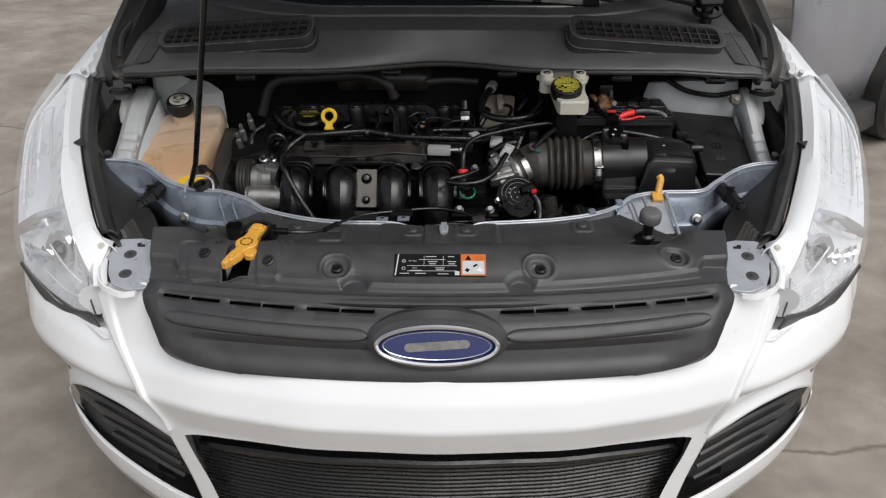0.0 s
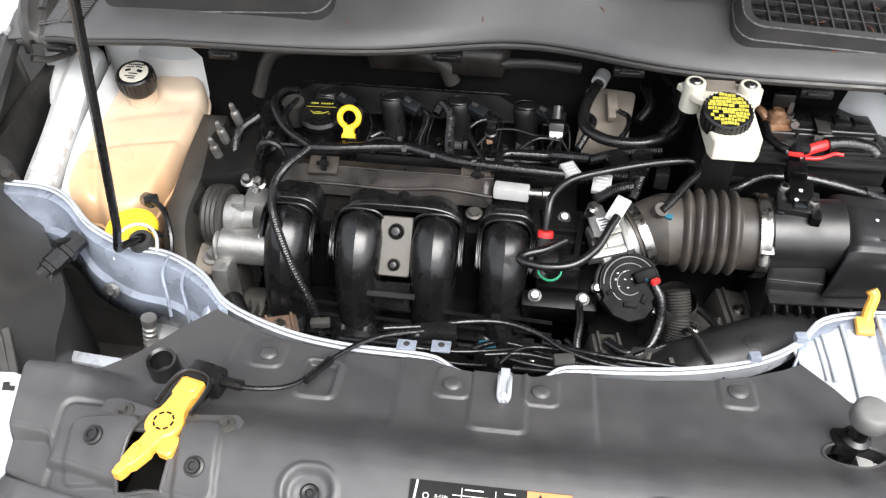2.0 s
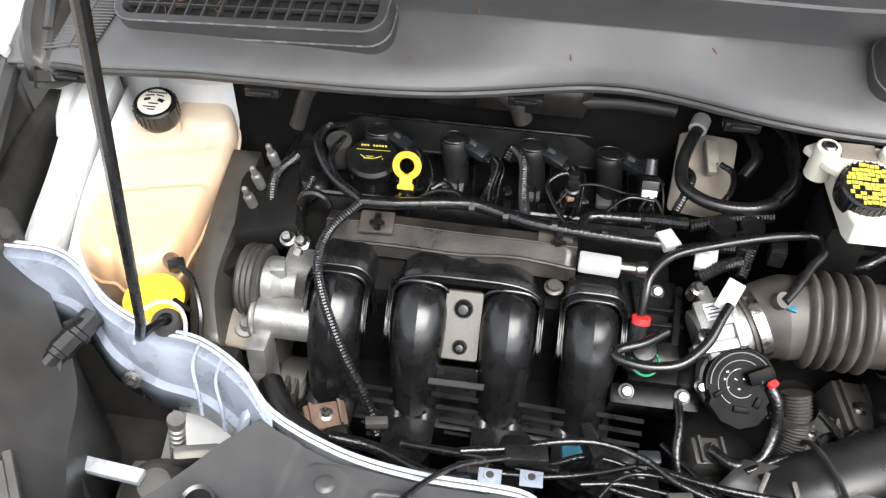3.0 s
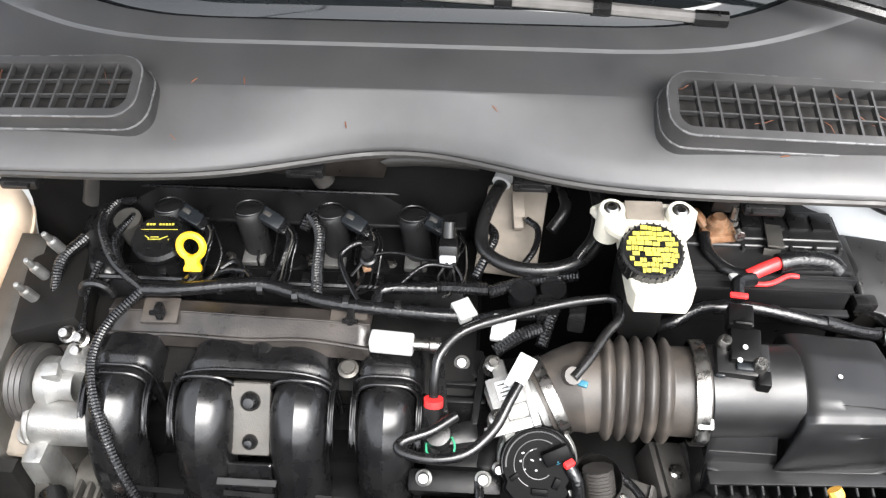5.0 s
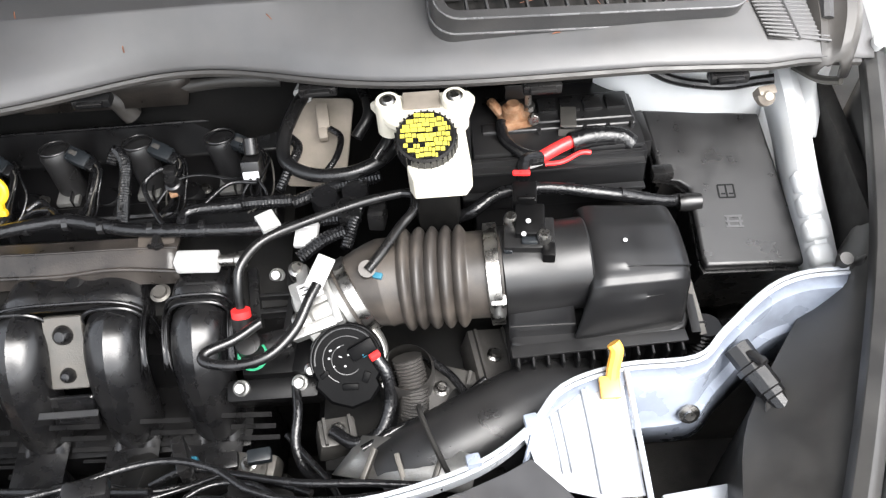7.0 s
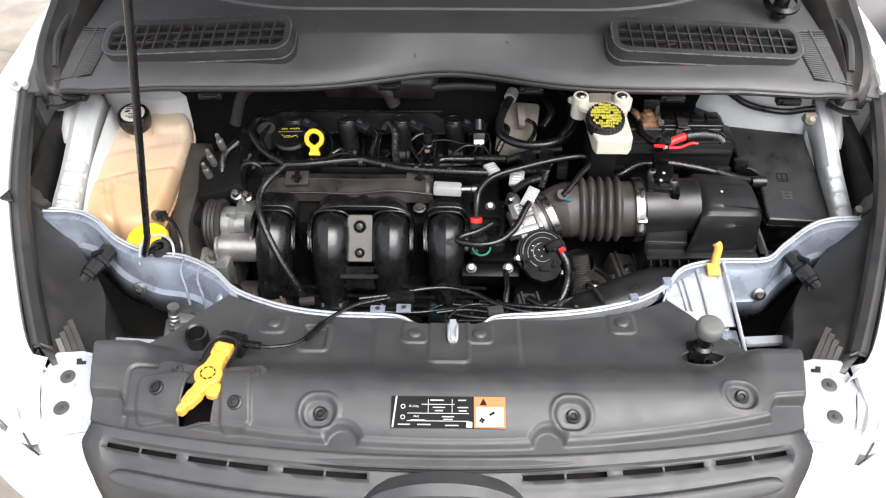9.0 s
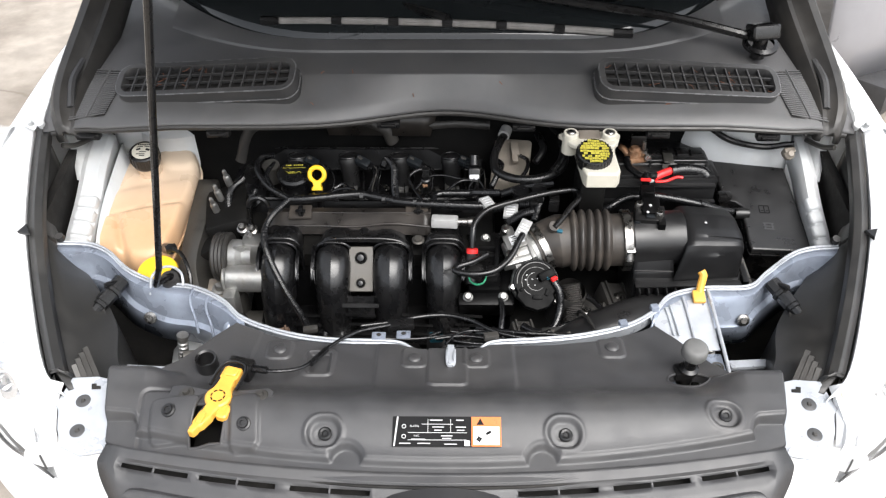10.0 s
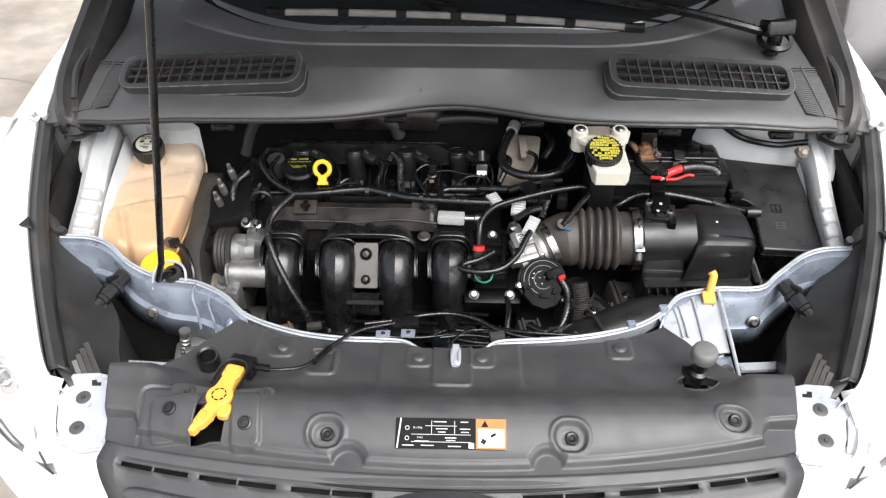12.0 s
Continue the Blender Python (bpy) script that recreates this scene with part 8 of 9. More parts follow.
# bracket and hose beside the tank
bm = B()
strip(bm, [(-0.590, 2.12, 0.885), (-0.590, 2.0, 0.858), (-0.585, 1.88, 0.825), (-0.565, 1.80, 0.79)], [(-0.545, 2.12, 0.885), (-0.548, 2.0, 0.858), (-0.550, 1.88, 0.825), (-0.525, 1.80, 0.785)], [(-0.535, 2.12, 0.80), (-0.52, 2.0, 0.78), (-0.50, 1.88, 0.75), (-0.49, 1.80, 0.72)])
part("tank_bracket", bm, dull_metal, car, "dull grey bracket beside the coolant tank", solid=0.004)
bm = B()
strip(bm, [(-0.640, 2.16, 0.66), (-0.630, 1.95, 0.66), (-0.600, 1.75, 0.66), (-0.570, 1.56, 0.66)], [(-0.615, 2.16, 0.725), (-0.600, 1.95, 0.715), (-0.565, 1.75, 0.705), (-0.535, 1.56, 0.70)],
      [(-0.500, 2.16, 0.725), (-0.490, 1.95, 0.712), (-0.460, 1.75, 0.700), (-0.440, 1.56, 0.69)], [(-0.485, 2.16, 0.62), (-0.475, 1.95, 0.60), (-0.445, 1.75, 0.58), (-0.425, 1.56, 0.57)])
frame_rail = part("frame_rail", bm, inner_white, car, "white painted frame rail beside the engine", solid=0.004, bevel=0.006)
bm = B()
prism(bm, rounded(0.080, 0.064, 0.014), plane_at((-0.495, 1.838, 0.775), (-0.395, 1.826, 0.779), (0.1, -0.2, 0.97)), 0.006, 0.003)
box(bm, (-0.500, 1.850, 0.74), (0.05, 0.03, 0.07), (0, 0, 10), 0.006)
mount = part("mount_plate", bm, tan_plate, car, "dusty brown mount plate on the frame rail")
bm = B()
lathe(bm, [(0, 0.016), (0.008, 0.016), (0.010, 0.012), (0.010, 0.005), (0.017, 0.004), (0.018, 0.0)], (-0.495, 1.838, 0.781), (0.1, -0.2, 0.97), 18)
part("mount_bolt", bm, aluminium, mount, "grey bolt with a wide washer")
# tan plate and plug by the firewall
bm = B()
pm2 = plane_at((0.150, 2.125, 0.925), (0.20, 2.118, 0.925), (0, -0.45, 0.89))
prism(bm, rounded(0.088, 0.14, 0.010), pm2, 0.003, 0.002)
plate_ob = part("heat_plate", bm, tan_plate, car, "dusty tan metal plate near the firewall")
bm = B()
box(bm, (0.158, 2.142, 0.955), (0.018, 0.040, 0.016), (25, 0, 5), 0.003)
box(bm, (0.158, 2.118, 0.945), (0.014, 0.02, 0.013), (25, 0, 5), 0.003)
part("tan_plug", bm, tan_plate, car, "tan electrical plug")

# ---- hoses and wiring ----
def wire(name, label, mat, runs, category="cable", ribbed=False, base=None):
    first = Vector(runs[0][0][0])
    ob = thing(name, base or first, label, category)
    for pts, r in runs:
        bm = bmesh.new()
        if ribbed:
            loom(bm, pts, r)
        else:
            tube(bm, pts, r, 12)
        part("run", bm, mat, ob)
    return ob


main = wire("wiring_loom", "black ribbed wiring loom lying across the engine", cable_black, [
    ([(-0.410, 2.150, 0.935), (-0.436, 2.135, 0.938), (-0.440, 2.09, 0.935), (-0.405, 2.03, 0.925), (-0.350, 1.985, 0.920)], 0.0075),
    ([(-0.405, 2.120, 0.930), (-0.415, 2.07, 0.930), (-0.385, 2.01, 0.922), (-0.350, 1.985, 0.920)], 0.0060),
    ([(-0.350, 1.983, 0.920), (-0.385, 1.935, 0.905), (-0.392, 1.885, 0.895), (-0.375, 1.83, 0.880), (-0.335, 1.765, 0.845), (-0.29, 1.715, 0.80), (-0.275, 1.69, 0.77)], 0.0075),
    ([(-0.112, 1.985, 0.918), (-0.118, 2.03, 0.925), (-0.122, 2.085, 0.940), (-0.140, 2.115, 0.945), (-0.15, 2.10, 0.93)], 0.0090),
    ([(0.02, 2.0, 0.925), (0.06, 2.006, 0.925), (0.12, 2.005, 0.925)], 0.0095),
], ribbed=True)
for pts, r in (([(-0.352, 1.984, 0.920), (-0.30, 1.985, 0.922), (-0.20, 1.998, 0.925), (-0.15, 1.990, 0.922), (-0.10, 1.976, 0.920), (-0.04, 1.968, 0.920), (0.04, 1.962, 0.920), (0.09, 1.962, 0.918)], 0.0095),
               ([(-0.20, 1.998, 0.925), (-0.215, 2.02, 0.925), (-0.25, 2.03, 0.915), (-0.28, 2.02, 0.90)], 0.0045),
               ([(-0.03, 1.972, 0.922), (-0.02, 1.995, 0.928), (0.05, 2.0, 0.928)], 0.008),
               ([(-0.054, 1.975, 0.925), (-0.075, 2.01, 0.935), (-0.085, 2.04, 0.945), (-0.06, 2.055, 0.955), (-0.045, 2.045, 0.945)], 0.0038),
               ([(-0.01, 1.99, 0.93), (0.03, 2.03, 0.94), (0.07, 2.03, 0.94)], 0.0030)):
    bm = B()
    tube(bm, pts, r, 12)
    part("taped_run", bm, cable_black, main, "taped bundle")
for x in (-0.30, -0.245, -0.19, -0.14, -0.07, 0.0):
    bm = B()
    p = Vector((x, table(x, [-0.35, -0.2, -0.1, 0.09], [1.984, 1.998, 1.976, 1.962]), 0.921))
    sweep(bm, [p - Vector((0.004, 0, 0)), p + Vector((0.004, 0, 0))], 0.0108, 10)
    part("tape_band", bm, gloss_black, main, "shiny tape band")
bm = B()
lathe(bm, [(0, 0.022), (0.008, 0.022), (0.009, 0.012), (0.012, 0.010), (0.012, -0.01)], (-0.048, 2.045, 0.930), (0, -0.3, 0.95), 16)
box(bm, (-0.048, 2.048, 0.957), (0.016, 0.014, 0.010), (0, 0, 0), 0.002)
part("injector_plug", bm, smooth_black, main, "small black sensor plug")
bm = B()
box(bm, (-0.050, 2.036, 0.925), (0.011, 0.009, 0.008), (0, 0, 20), 0.002)
part("orange_seal", bm, rust, main, "orange seal")
bm = B()
box(bm, (0.062, 2.058, 0.945), (0.026, 0.034, 0.026), (-20, 0, 0), 0.004)
rod(bm, (0.062, 2.07, 0.955), (0.062, 2.085, 0.975), 0.010)
part("cam_sensor_plug", bm, smooth_black, main, "black cam sensor plug")
bm = B()
box(bm, (0.062, 2.040, 0.944), (0.022, 0.006, 0.012), (-20, 0, 0), 0.002)
part("pale_plug_face", bm, lamp_grey, main)
bm = B()
box(bm, (-0.005, 1.675, 0.83), (0.016, 0.05, 0.03), (0, 0, 20), 0.004)
part("loom_end", bm, smooth_black, main)

vac = wire("vacuum_hose", "black brake servo vacuum hose looping by the firewall", smooth_black, [
    ([(0.138, 2.170, 0.985), (0.122, 2.135, 0.978), (0.108, 2.09, 0.965), (0.112, 2.05, 0.955), (0.150, 2.025, 0.950), (0.205, 2.022, 0.952), (0.252, 2.045, 0.960), (0.270, 2.09, 0.970), (0.268, 2.15, 0.975)], 0.0095),
    ([(0.235, 2.03, 0.965), (0.258, 2.06, 0.985), (0.262, 2.12, 1.0), (0.245, 2.17, 1.0)], 0.0075),
    ([(0.205, 2.11, 0.94), (0.225, 2.14, 0.96), (0.215, 2.19, 0.97)], 0.0085),
], "hose")
bm = B()
sweep(bm, [Vector((0.132, 2.158, 0.984)), Vector((0.140, 2.180, 0.989))], 0.0140, 12)
part("white_tape", bm, tag_white, vac, "white tape end")
wire("fuel_hose", "black fuel vapour hose with a red collar", smooth_black, [
    ([(0.055, 1.855, 0.885), (0.056, 1.868, 0.910), (0.062, 1.890, 0.928), (0.090, 1.918, 0.940), (0.150, 1.940, 0.948), (0.220, 1.958, 0.956), (0.270, 1.966, 0.960)], 0.0062),
    ([(0.270, 1.966, 0.960), (0.285, 1.960, 0.960), (0.284, 1.935, 0.957), (0.266, 1.912, 0.952), (0.244, 1.876, 0.948), (0.224, 1.850, 0.942)], 0.0062),
], "hose")
fh = bpy.data.objects["fuel_hose"]
bm = B()
sweep(bm, [Vector((0.055, 1.846, 0.872)), Vector((0.055, 1.852, 0.884))], 0.0125, 16)
part("red_collar", bm, red_plastic, fh, "red collar")
bm = B()
sweep(bm, [Vector((0.054, 1.815, 0.82)), Vector((0.055, 1.848, 0.875))], 0.0135, 14)
lathe(bm, [(0.0, 0.012), (0.016, 0.010), (0.018, 0.0), (0.018, -0.03)], (0.062, 1.822, 0.850), (0, -0.4, 0.9), 20)
part("valve_neck", bm, smooth_black, fh, "black valve neck")
bm = B()
lathe(bm, [(0.017, 0.0), (0.0195, 0.002), (0.0195, 0.006), (0.017, 0.008)], (0.066, 1.812, 0.838), (0, -0.5, 0.86), 20)
part("green_ring", bm, green_plastic, fh, "green ring")
wire("breather_hose", "glossy black breather hose in a tight loop", gloss_black, [
    ([(0.085, 1.822, 0.893), (0.055, 1.800, 0.890), (0.022, 1.785, 0.888), (0.022, 1.772, 0.886), (0.060, 1.764, 0.886), (0.100, 1.772, 0.890), (0.132, 1.800, 0.902), (0.150, 1.832, 0.918), (0.160, 1.850, 0.925)], 0.0066),
], "hose")
wire("thin_harness", "thin black harness lying behind the front rail", cable_black, [
    ([(-0.16, 1.605, 0.888), (-0.10, 1.62, 0.885), (-0.05, 1.638, 0.882), (0.0, 1.645, 0.880), (0.05, 1.632, 0.878), (0.095, 1.603, 0.876), (0.16, 1.588, 0.873), (0.26, 1.592, 0.87)], 0.0042),
    ([(0.115, 1.79, 0.80), (0.118, 1.755, 0.79), (0.115, 1.715, 0.77), (0.13, 1.69, 0.74), (0.15, 1.70, 0.72)], 0.0065),
    ([(0.225, 1.79, 0.845), (0.236, 1.775, 0.83), (0.238, 1.755, 0.80), (0.222, 1.725, 0.775), (0.19, 1.715, 0.77), (0.16, 1.735, 0.77)], 0.0085),
    ([(-0.33, 1.66, 0.80), (-0.27, 1.655, 0.795), (-0.20, 1.625, 0.80), (-0.14, 1.60, 0.84)], 0.008),
    ([(-0.42, 1.72, 0.74), (-0.35, 1.68, 0.75), (-0.28, 1.66, 0.74), (-0.18, 1.65, 0.74)], 0.014),
    ([(0.0, 1.61, 0.85), (0.04, 1.60, 0.85), (0.09, 1.595, 0.85)], 0.004),
])
th = bpy.data.objects["thin_harness"]
for at, size, turn in (((-0.085, 1.612, 0.884), (0.05, 0.022, 0.016), (0, 0, 6)), ((0.065, 1.632, 0.81), (0.03, 0.03, 0.02), (0, 0, 6)), ((0.02, 1.66, 0.80), (0.04, 0.03, 0.02), (0, 10, 16))):
    bm = B()
    box(bm, at, size, turn, 0.004)
    part("harness_plug", bm, smooth_black, th, "black in-line plug")
for x, y in ((-0.124, 1.566), (-0.078, 1.570)):
    bm = B()
    box(bm, (x, y + 0.010, 0.889), (0.026, 0.020, 0.003), (0, 0, 0), 0.001)
    lathe(bm, [(0.004, 0.0015), (0.007, 0.0015), (0.0075, 0.0)], (x, y + 0.011, 0.8905), (0, 0, 1), 16)
    tab = part("harness_tab", bm, rail_paint, th, "steel tab with a hole")
    bm = B()
    lathe(bm, [(0, 0.001), (0.0045, 0.001), (0.0045, 0.0)], (x, y + 0.011, 0.8912), (0, 0, 1), 14)
    part("tab_hole", bm, felt, tab)

bat = wire("battery_cable", "black battery cable with a red sleeve", cable_black, [
    ([(0.410, 2.085, 0.968), (0.412, 2.060, 0.960), (0.430, 2.035, 0.955), (0.455, 2.020, 0.955)], 0.0085),
    ([(0.33, 1.98, 0.89), (0.36, 1.970, 0.912), (0.40, 1.988, 0.925), (0.46, 1.990, 0.928), (0.54, 1.980, 0.918), (0.62, 1.985, 0.892), (0.65, 1.992, 0.884)], 0.0088),
    ([(0.500, 2.038, 0.962), (0.530, 2.046, 0.962), (0.570, 2.050, 0.955), (0.585, 2.045, 0.945)], 0.014),
])
bm = B()
tube(bm, [(0.458, 2.018, 0.957), (0.480, 2.028, 0.962), (0.505, 2.040, 0.964)], 0.0088, 14)
tube(bm, [(0.462, 2.006, 0.955), (0.485, 2.006, 0.957), (0.51, 2.020, 0.958), (0.525, 2.022, 0.956)], 0.0032, 10)
part("red_sleeve", bm, red_plastic, bat, "bright red sleeve")
bm = B()
box(bm, (0.446, 2.012, 0.957), (0.020, 0.022, 0.006), (0, 0, 20), 0.002)
part("white_tag", bm, tag_white, bat, "small white tag")
for p, q in (((0.415, 1.989, 0.926), (0.45, 1.990, 0.928)), ((0.56, 1.981, 0.914), (0.60, 1.984, 0.898))):
    bm = B()
    sweep(bm, [Vector(p), Vector(q)], 0.0095, 12)
    part("shiny_tape", bm, gloss_black, bat)
cable_tags = thing("cable_tags", (0.14, 1.94, 0.9), "white printed cable tags tied to the loom", "label")
for p, size, turn in (((0.140, 1.943, 0.918), (0.030, 0.036, 0.010), (20, 0, -8)), ((0.088, 1.966, 0.924), (0.026, 0.030, 0.012), (10, 0, 30)), ((0.162, 1.868, 0.925), (0.024, 0.046, 0.004), (25, 10, -25))):
    bm = B()
    box(bm, p, size, turn, 0.002)
    tag = part("tag", bm, tag_white, cable_tags)
    bm = B()
    mm = pose(*p, *turn)
    for k in range(4):
        one = mm @ Vector((0, -0.012 + 0.007 * k, size[2] / 2 + 0.0004))
        box(bm, one, (size[0] * 0.6, 0.0022, 0.0004), turn)
    part("tag_print", bm, lamp_grey, tag)
box_bm = B()
box(box_bm, (0.195, 1.975, 0.925), (0.03, 0.026, 0.03), (0, 0, 12), 0.004)
box(box_bm, (0.235, 1.958, 0.93), (0.022, 0.03, 0.03), (0, 0, -10), 0.004)
side_pl = thing("loom_junction", (0.2, 1.97, 0.9), "black plug junction where the looms meet", "connector")
part("housing", box_bm, smooth_black, side_pl)
for p, q in (((0.10, 1.955, 0.915), (0.20, 1.975, 0.915)), ((0.12, 2.0, 0.925), (0.24, 2.03, 0.935)), ((0.13, 1.915, 0.905), (0.19, 1.95, 0.915))):
    bm = B()
    loom(bm, [p, Vector(p).lerp(Vector(q), 0.5) + Vector((0, 0, 0.006)), q], 0.0095)
    part("loom_end", bm, cable_black, side_pl)
for k in range(2):
    bm = B()
    lathe(bm, [(0.0, 0.006), (0.017, 0.006), (0.019, 0.0), (0.019, -0.02)], (0.165 + 0.04 * k, 1.992 + 0.006 * k, 0.935), (0, -0.2, 1), 22)
    part("round_clip", bm, cable_black, side_pl)
# gearbox and lower clutter between engine and filter box
gear = thing("gearbox", (0.28, 1.75, 0.5), "dull dark gearbox casing deep in the bay", "gearbox")
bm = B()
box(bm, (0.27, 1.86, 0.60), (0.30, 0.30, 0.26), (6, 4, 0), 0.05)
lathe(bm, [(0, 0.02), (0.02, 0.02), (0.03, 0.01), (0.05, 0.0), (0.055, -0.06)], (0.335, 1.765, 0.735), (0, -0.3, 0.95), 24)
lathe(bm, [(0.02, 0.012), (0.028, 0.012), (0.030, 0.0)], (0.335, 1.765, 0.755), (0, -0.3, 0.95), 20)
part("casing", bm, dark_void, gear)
bm = B()
strip(bm, [(0.16, 1.68, 0.76), (0.24, 1.64, 0.80), (0.33, 1.615, 0.81)], [(0.20, 1.72, 0.78), (0.27, 1.69, 0.81), (0.34, 1.655, 0.825)])
part("bracket", bm, aluminium, gear, "dull grey bracket with ribs", solid=0.004)
for k in range(3):
    bm = B()
    box(bm, (0.21 + 0.04 * k, 1.668 - 0.014 * k, 0.795 + 0.006 * k), (0.007, 0.045, 0.012), (20, 0, -25 + 40 * (k == 1)), 0.002)
    part("bracket_rib", bm, dull_metal, gear)
for k in range(9):
    bm = B()
    rr = random.Random(k)
    box(bm, (rr.uniform(-0.4, 0.1), rr.uniform(1.62, 1.72), rr.uniform(0.64, 0.74)), (rr.uniform(0.03, 0.09), rr.uniform(0.02, 0.05), rr.uniform(0.02, 0.06)), (rr.uniform(-30, 30), rr.uniform(-30, 30), rr.uniform(-90, 90)), 0.006)
    part("small_bracket", bm, dark_void, gear, "dark bracket low behind the radiator")
# heater hoses against the firewall
wire("heater_hose", "thick black heater hoses against the firewall", rubber, [
    ([(-0.50, 2.185, 0.90), (-0.46, 2.19, 0.99), (-0.36, 2.19, 1.005), (-0.22, 2.192, 1.01), (-0.15, 2.185, 0.99), (-0.13, 2.19, 0.95)], 0.016),
    ([(-0.06, 2.195, 0.99), (0.02, 2.19, 1.0), (0.10, 2.19, 0.995)], 0.012),
], "hose")
bm = B()
strip(bm, [(-0.30, 2.197, 1.03), (-0.18, 2.19, 1.04), (-0.02, 2.195, 1.035)], [(-0.28, 2.185, 0.97), (-0.18, 2.175, 0.975), (-0.04, 2.18, 0.97)])
part("firewall_shield", bm, shield_grey, car, "brown grey shield on the firewall", solid=0.003)

# convoluted drain hose beside the throttle, small hoses and brackets
wire("ribbed_hose", "ribbed black hose dropping beside the throttle", rubber, [
    ([(0.262, 1.795, 0.835), (0.268, 1.770, 0.80), (0.262, 1.745, 0.76), (0.245, 1.72, 0.72)], 0.020),
], "hose", ribbed=True)
wire("coolant_hose", "thick black coolant hose running low behind the rail", smooth_black, [
    ([(-0.44, 1.76, 0.76), (-0.40, 1.70, 0.77), (-0.33, 1.66, 0.76), (-0.25, 1.64, 0.74), (-0.16, 1.64, 0.70)], 0.018),
    ([(-0.40, 1.78, 0.70), (-0.39, 1.72, 0.72), (-0.36, 1.68, 0.72)], 0.012),
], "hose")
wire("sensor_lead", "thin sensor leads and ties behind the front rail", cable_black, [
    ([(-0.12, 1.60, 0.86), (-0.06, 1.61, 0.85), (0.0, 1.63, 0.84), (0.05, 1.66, 0.82)], 0.0035),
    ([(-0.02, 1.60, 0.86), (0.03, 1.606, 0.862), (0.08, 1.60, 0.862), (0.13, 1.592, 0.866)], 0.0035),
    ([(0.02, 1.59, 0.85), (0.06, 1.585, 0.855), (0.12, 1.583, 0.862), (0.20, 1.588, 0.866), (0.30, 1.603, 0.868)], 0.004),
    ([(-0.20, 1.70, 0.74), (-0.14, 1.69, 0.76), (-0.08, 1.68, 0.75), (-0.02, 1.69, 0.74)], 0.005),
    ([(0.10, 1.74, 0.76), (0.13, 1.70, 0.77), (0.16, 1.66, 0.78), (0.18, 1.62, 0.80)], 0.0045),
])
clips = thing("rail_clips", (0.0, 1.58, 0.87), "grey plastic clips along the rail's flange", "clip")
for x, y, z, w in ((0.085, 1.578, 0.888, 0.028), (0.335, 1.612, 0.890, 0.016), (0.402, 1.655, 0.892, 0.016), (-0.275, 1.690, 0.80, 0.03)):
    bm = B()
    box(bm, (x, y, z), (w, 0.014, 0.012), (0, 0, 10), 0.003)
    part("clip", bm, bracket_grey if w > 0.02 else rail_paint, clips)
for x, y, z, size, mat in ((0.03, 1.69, 0.79, (0.04, 0.022, 0.014), smooth_black), (-0.02, 1.70, 0.77, (0.028, 0.02, 0.014), blue_plastic), (0.075, 1.695, 0.79, (0.03, 0.018, 0.014), plug_grey)):
    bm = B()
    box(bm, (x, y, z), size, (10, 0, 6), 0.004)
    ob = part("plug", bm, mat, None)
    tagged(ob, "small electrical plug low in front of the manifold", "connector", group="plugs before the manifold")

# thin wires of the coil harness and small leads
rnd = random.Random(11)
lead = thing("coil_harness", (-0.1, 2.05, 0.93), "thin black wires running between the coil plugs and the loom", "cable")
for x in COILS:
    for k in range(3):
        x0, dx = x + 0.060 + 0.004 * k, rnd.uniform(-0.02, 0.03)
        bm = B()
        tube(bm, [(x0, 2.10, 0.938), (x0 + 0.010 + dx * 0.3, 2.080 - 0.006 * k, 0.936 + 0.004 * k), (x0 + dx, 2.045, 0.918 + 0.006 * k), (x0 + dx * 0.6, 2.015, 0.914), (x0 - 0.01, 1.990, 0.922)], 0.0014, 6)
        part("strand", bm, cable_black if k else dull_metal, lead)
for pts, r in (([(-0.07, 2.02, 0.925), (-0.045, 2.045, 0.940), (-0.01, 2.052, 0.942), (0.03, 2.044, 0.938), (0.058, 2.040, 0.940)], 0.0022), ([(0.062, 2.036, 0.942), (0.05, 2.02, 0.93), (0.055, 2.008, 0.925)], 0.002), ([(0.070, 2.036, 0.942), (0.082, 2.02, 0.93), (0.078, 2.008, 0.925)], 0.002),
               ([(0.11, 2.115, 0.945), (0.125, 2.085, 0.95), (0.115, 2.05, 0.945), (0.10, 2.02, 0.93)], 0.007), ([(0.17, 2.115, 0.955), (0.185, 2.095, 0.955), (0.18, 2.06, 0.95), (0.16, 2.03, 0.94)], 0.005),
               ([(-0.255, 2.03, 0.92), (-0.235, 2.04, 0.925), (-0.22, 2.02, 0.922), (-0.225, 2.0, 0.92)], 0.004), ([(-0.44, 2.05, 0.90), (-0.45, 2.0, 0.88), (-0.44, 1.96, 0.875), (-0.43, 1.93, 0.87)], 0.006),
               ([(-0.48, 2.10, 0.90), (-0.50, 2.05, 0.895), (-0.49, 1.99, 0.87), (-0.47, 1.95, 0.85)], 0.009), ([(0.19, 1.93, 0.90), (0.20, 1.96, 0.915), (0.215, 2.0, 0.93), (0.21, 2.04, 0.94)], 0.009)):
    bm = B()
    if r > 0.0045:
        loom(bm, pts, r)
    else:
        tube(bm, pts, r, 8)
    part("strand", bm, cable_black, lead)

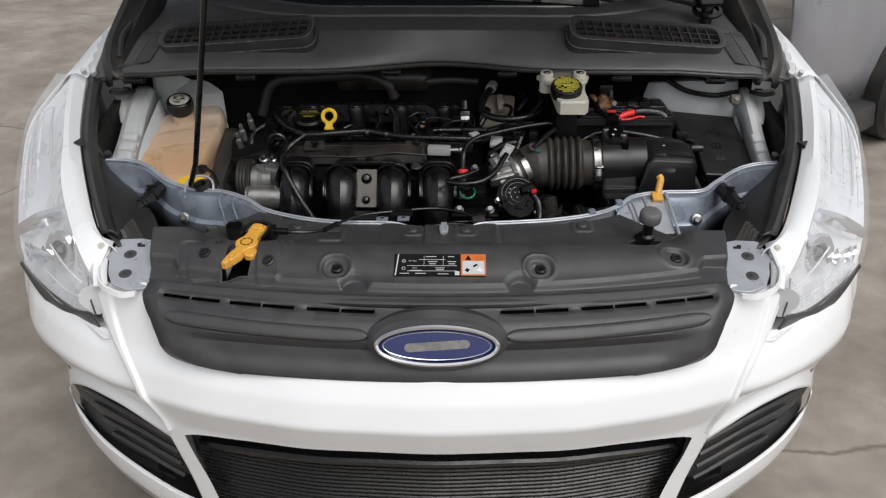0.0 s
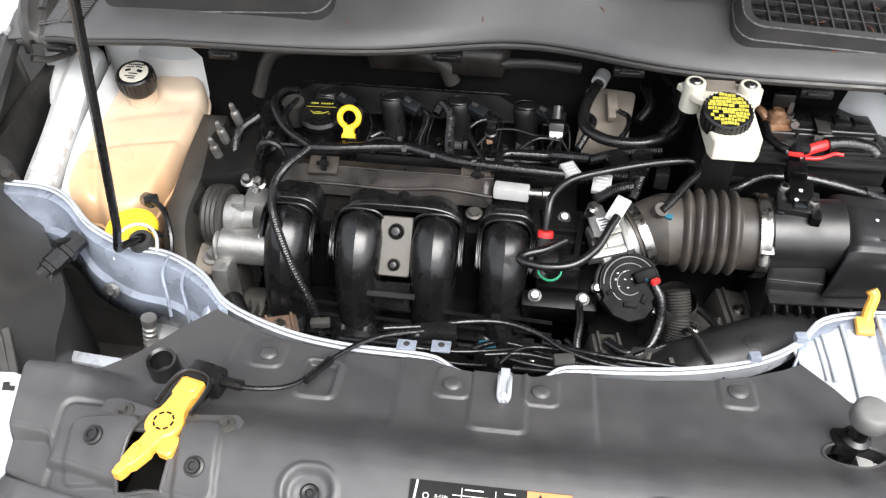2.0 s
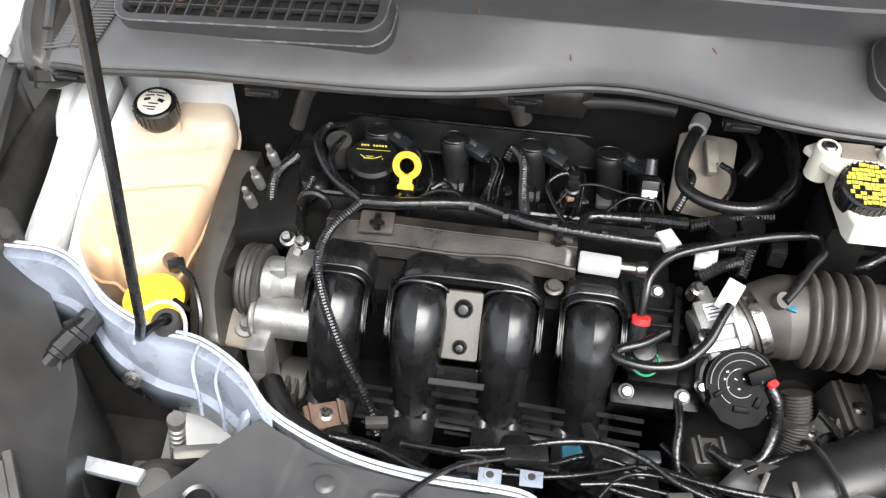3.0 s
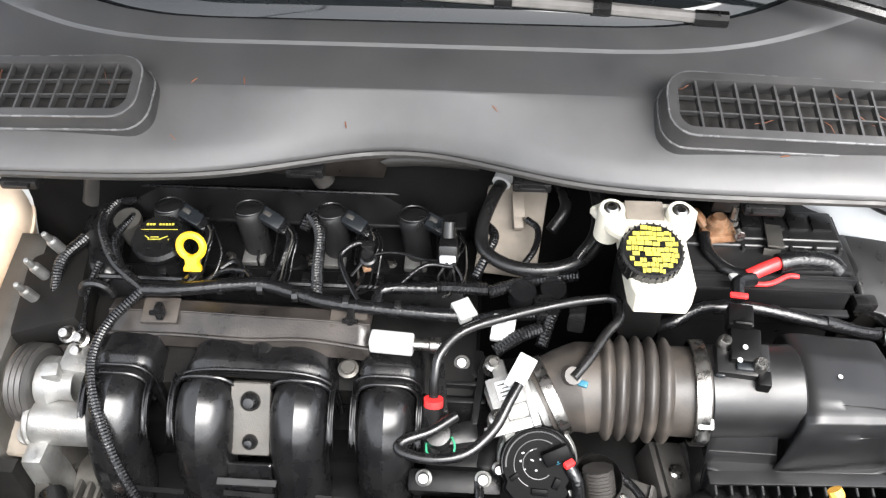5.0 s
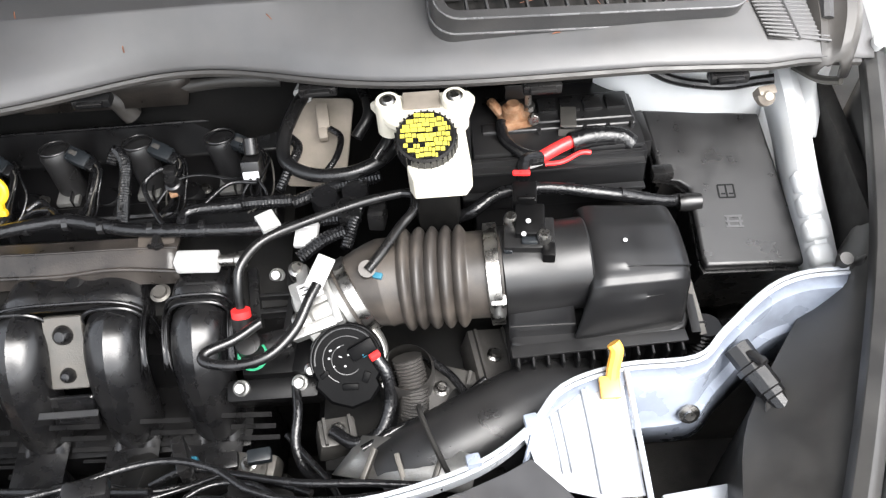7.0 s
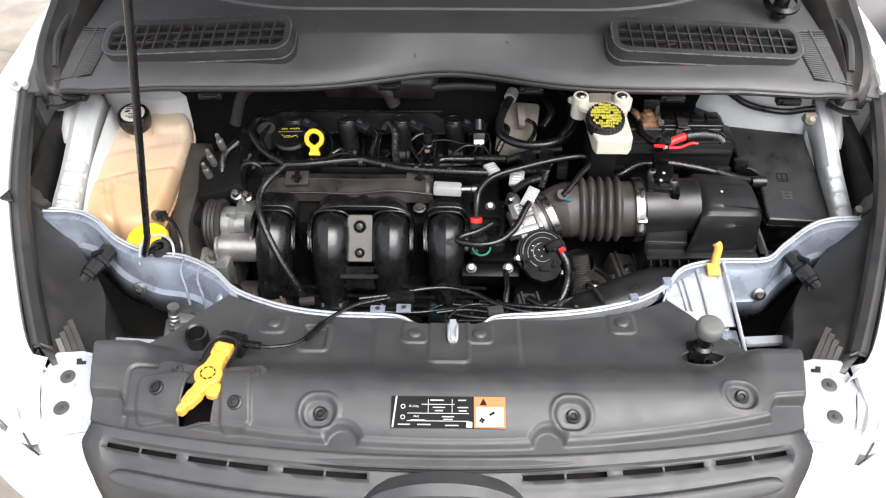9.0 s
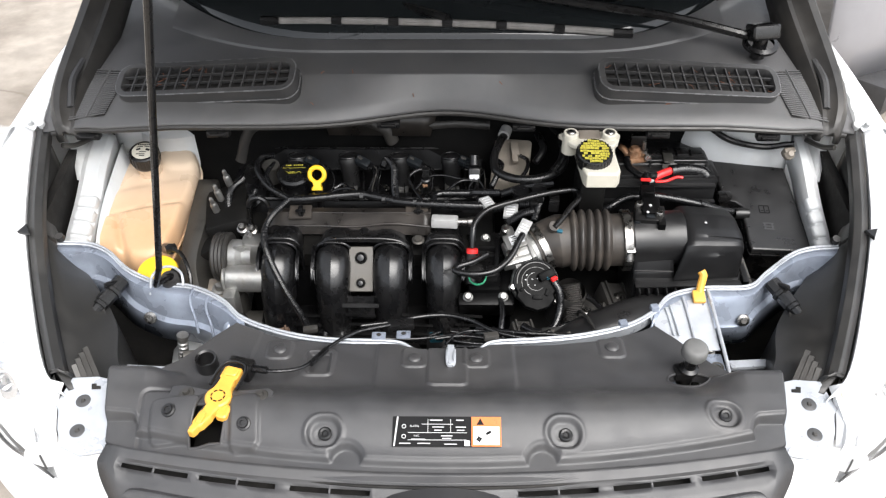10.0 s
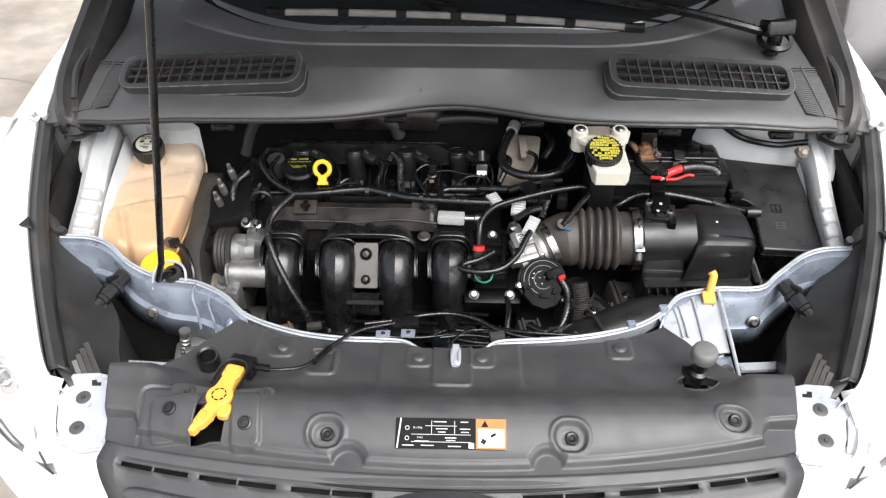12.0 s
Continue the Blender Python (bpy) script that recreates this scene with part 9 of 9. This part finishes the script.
# castings, bolts and leads deep between engine and filter box
for at, size, turn, mat in (((0.30, 1.80, 0.735), (0.10, 0.07, 0.05), (12, 8, -14), bracket_grey), ((0.24, 1.715, 0.745), (0.07, 0.05, 0.035), (18, -6, 20), dull_metal), ((0.37, 1.84, 0.74), (0.06, 0.09, 0.05), (6, 14, 10), bracket_grey), ((0.31, 1.72, 0.70), (0.12, 0.04, 0.03), (10, 0, -28), dull_metal),
                            ((0.16, 1.745, 0.735), (0.05, 0.04, 0.05), (10, 10, 12), bracket_grey), ((0.05, 1.72, 0.72), (0.07, 0.03, 0.04), (14, 0, -10), dull_metal), ((-0.12, 1.70, 0.70), (0.10, 0.03, 0.03), (10, 0, 8), bracket_grey), ((-0.36, 1.735, 0.72), (0.06, 0.04, 0.05), (12, 6, 24), rust_metal)):
    bm = B()
    box(bm, at, size, turn, 0.006)
    lump = part("casting_lug", bm, mat, gear, "dusty cast lug")
    bm = B()
    m = pose(*at, *turn)
    lathe(bm, [(0, 0.010), (0.006, 0.010), (0.007, 0.004), (0.011, 0.002), (0.011, 0.0)], m @ Vector((0, 0, size[2] / 2)), m.to_3x3() @ Vector((0, 0, 1)), 8)
    part("lug_bolt", bm, steel, lump, "plated bolt")
    for k in (-1, 1):
        bm = B()
        box(bm, (0, 0, 0), (0.004, size[1] * 0.9, 0.008))
        bm.transform(m @ pose(k * size[0] * 0.33, 0, size[2] / 2 + 0.003))
        part("lug_rib", bm, mat, lump)
wire("lower_leads", "thin black leads and small pipes low in the bay", cable_black, [
    ([(0.20, 1.70, 0.78), (0.25, 1.725, 0.785), (0.31, 1.75, 0.78), (0.36, 1.79, 0.78)], 0.005),
    ([(0.28, 1.83, 0.79), (0.32, 1.79, 0.785), (0.34, 1.74, 0.78), (0.33, 1.70, 0.77)], 0.006),
    ([(-0.05, 1.66, 0.80), (0.0, 1.67, 0.815), (0.06, 1.66, 0.81), (0.11, 1.64, 0.82), (0.15, 1.62, 0.83)], 0.0045),
    ([(-0.24, 1.67, 0.79), (-0.17, 1.66, 0.80), (-0.10, 1.65, 0.81), (-0.04, 1.64, 0.82)], 0.006),
    ([(0.0, 1.585, 0.86), (0.02, 1.61, 0.862), (0.05, 1.625, 0.858), (0.09, 1.62, 0.86), (0.12, 1.60, 0.864)], 0.003),
    ([(0.30, 1.60, 0.862), (0.22, 1.61, 0.862), (0.14, 1.618, 0.86), (0.06, 1.64, 0.852)], 0.0045),
])
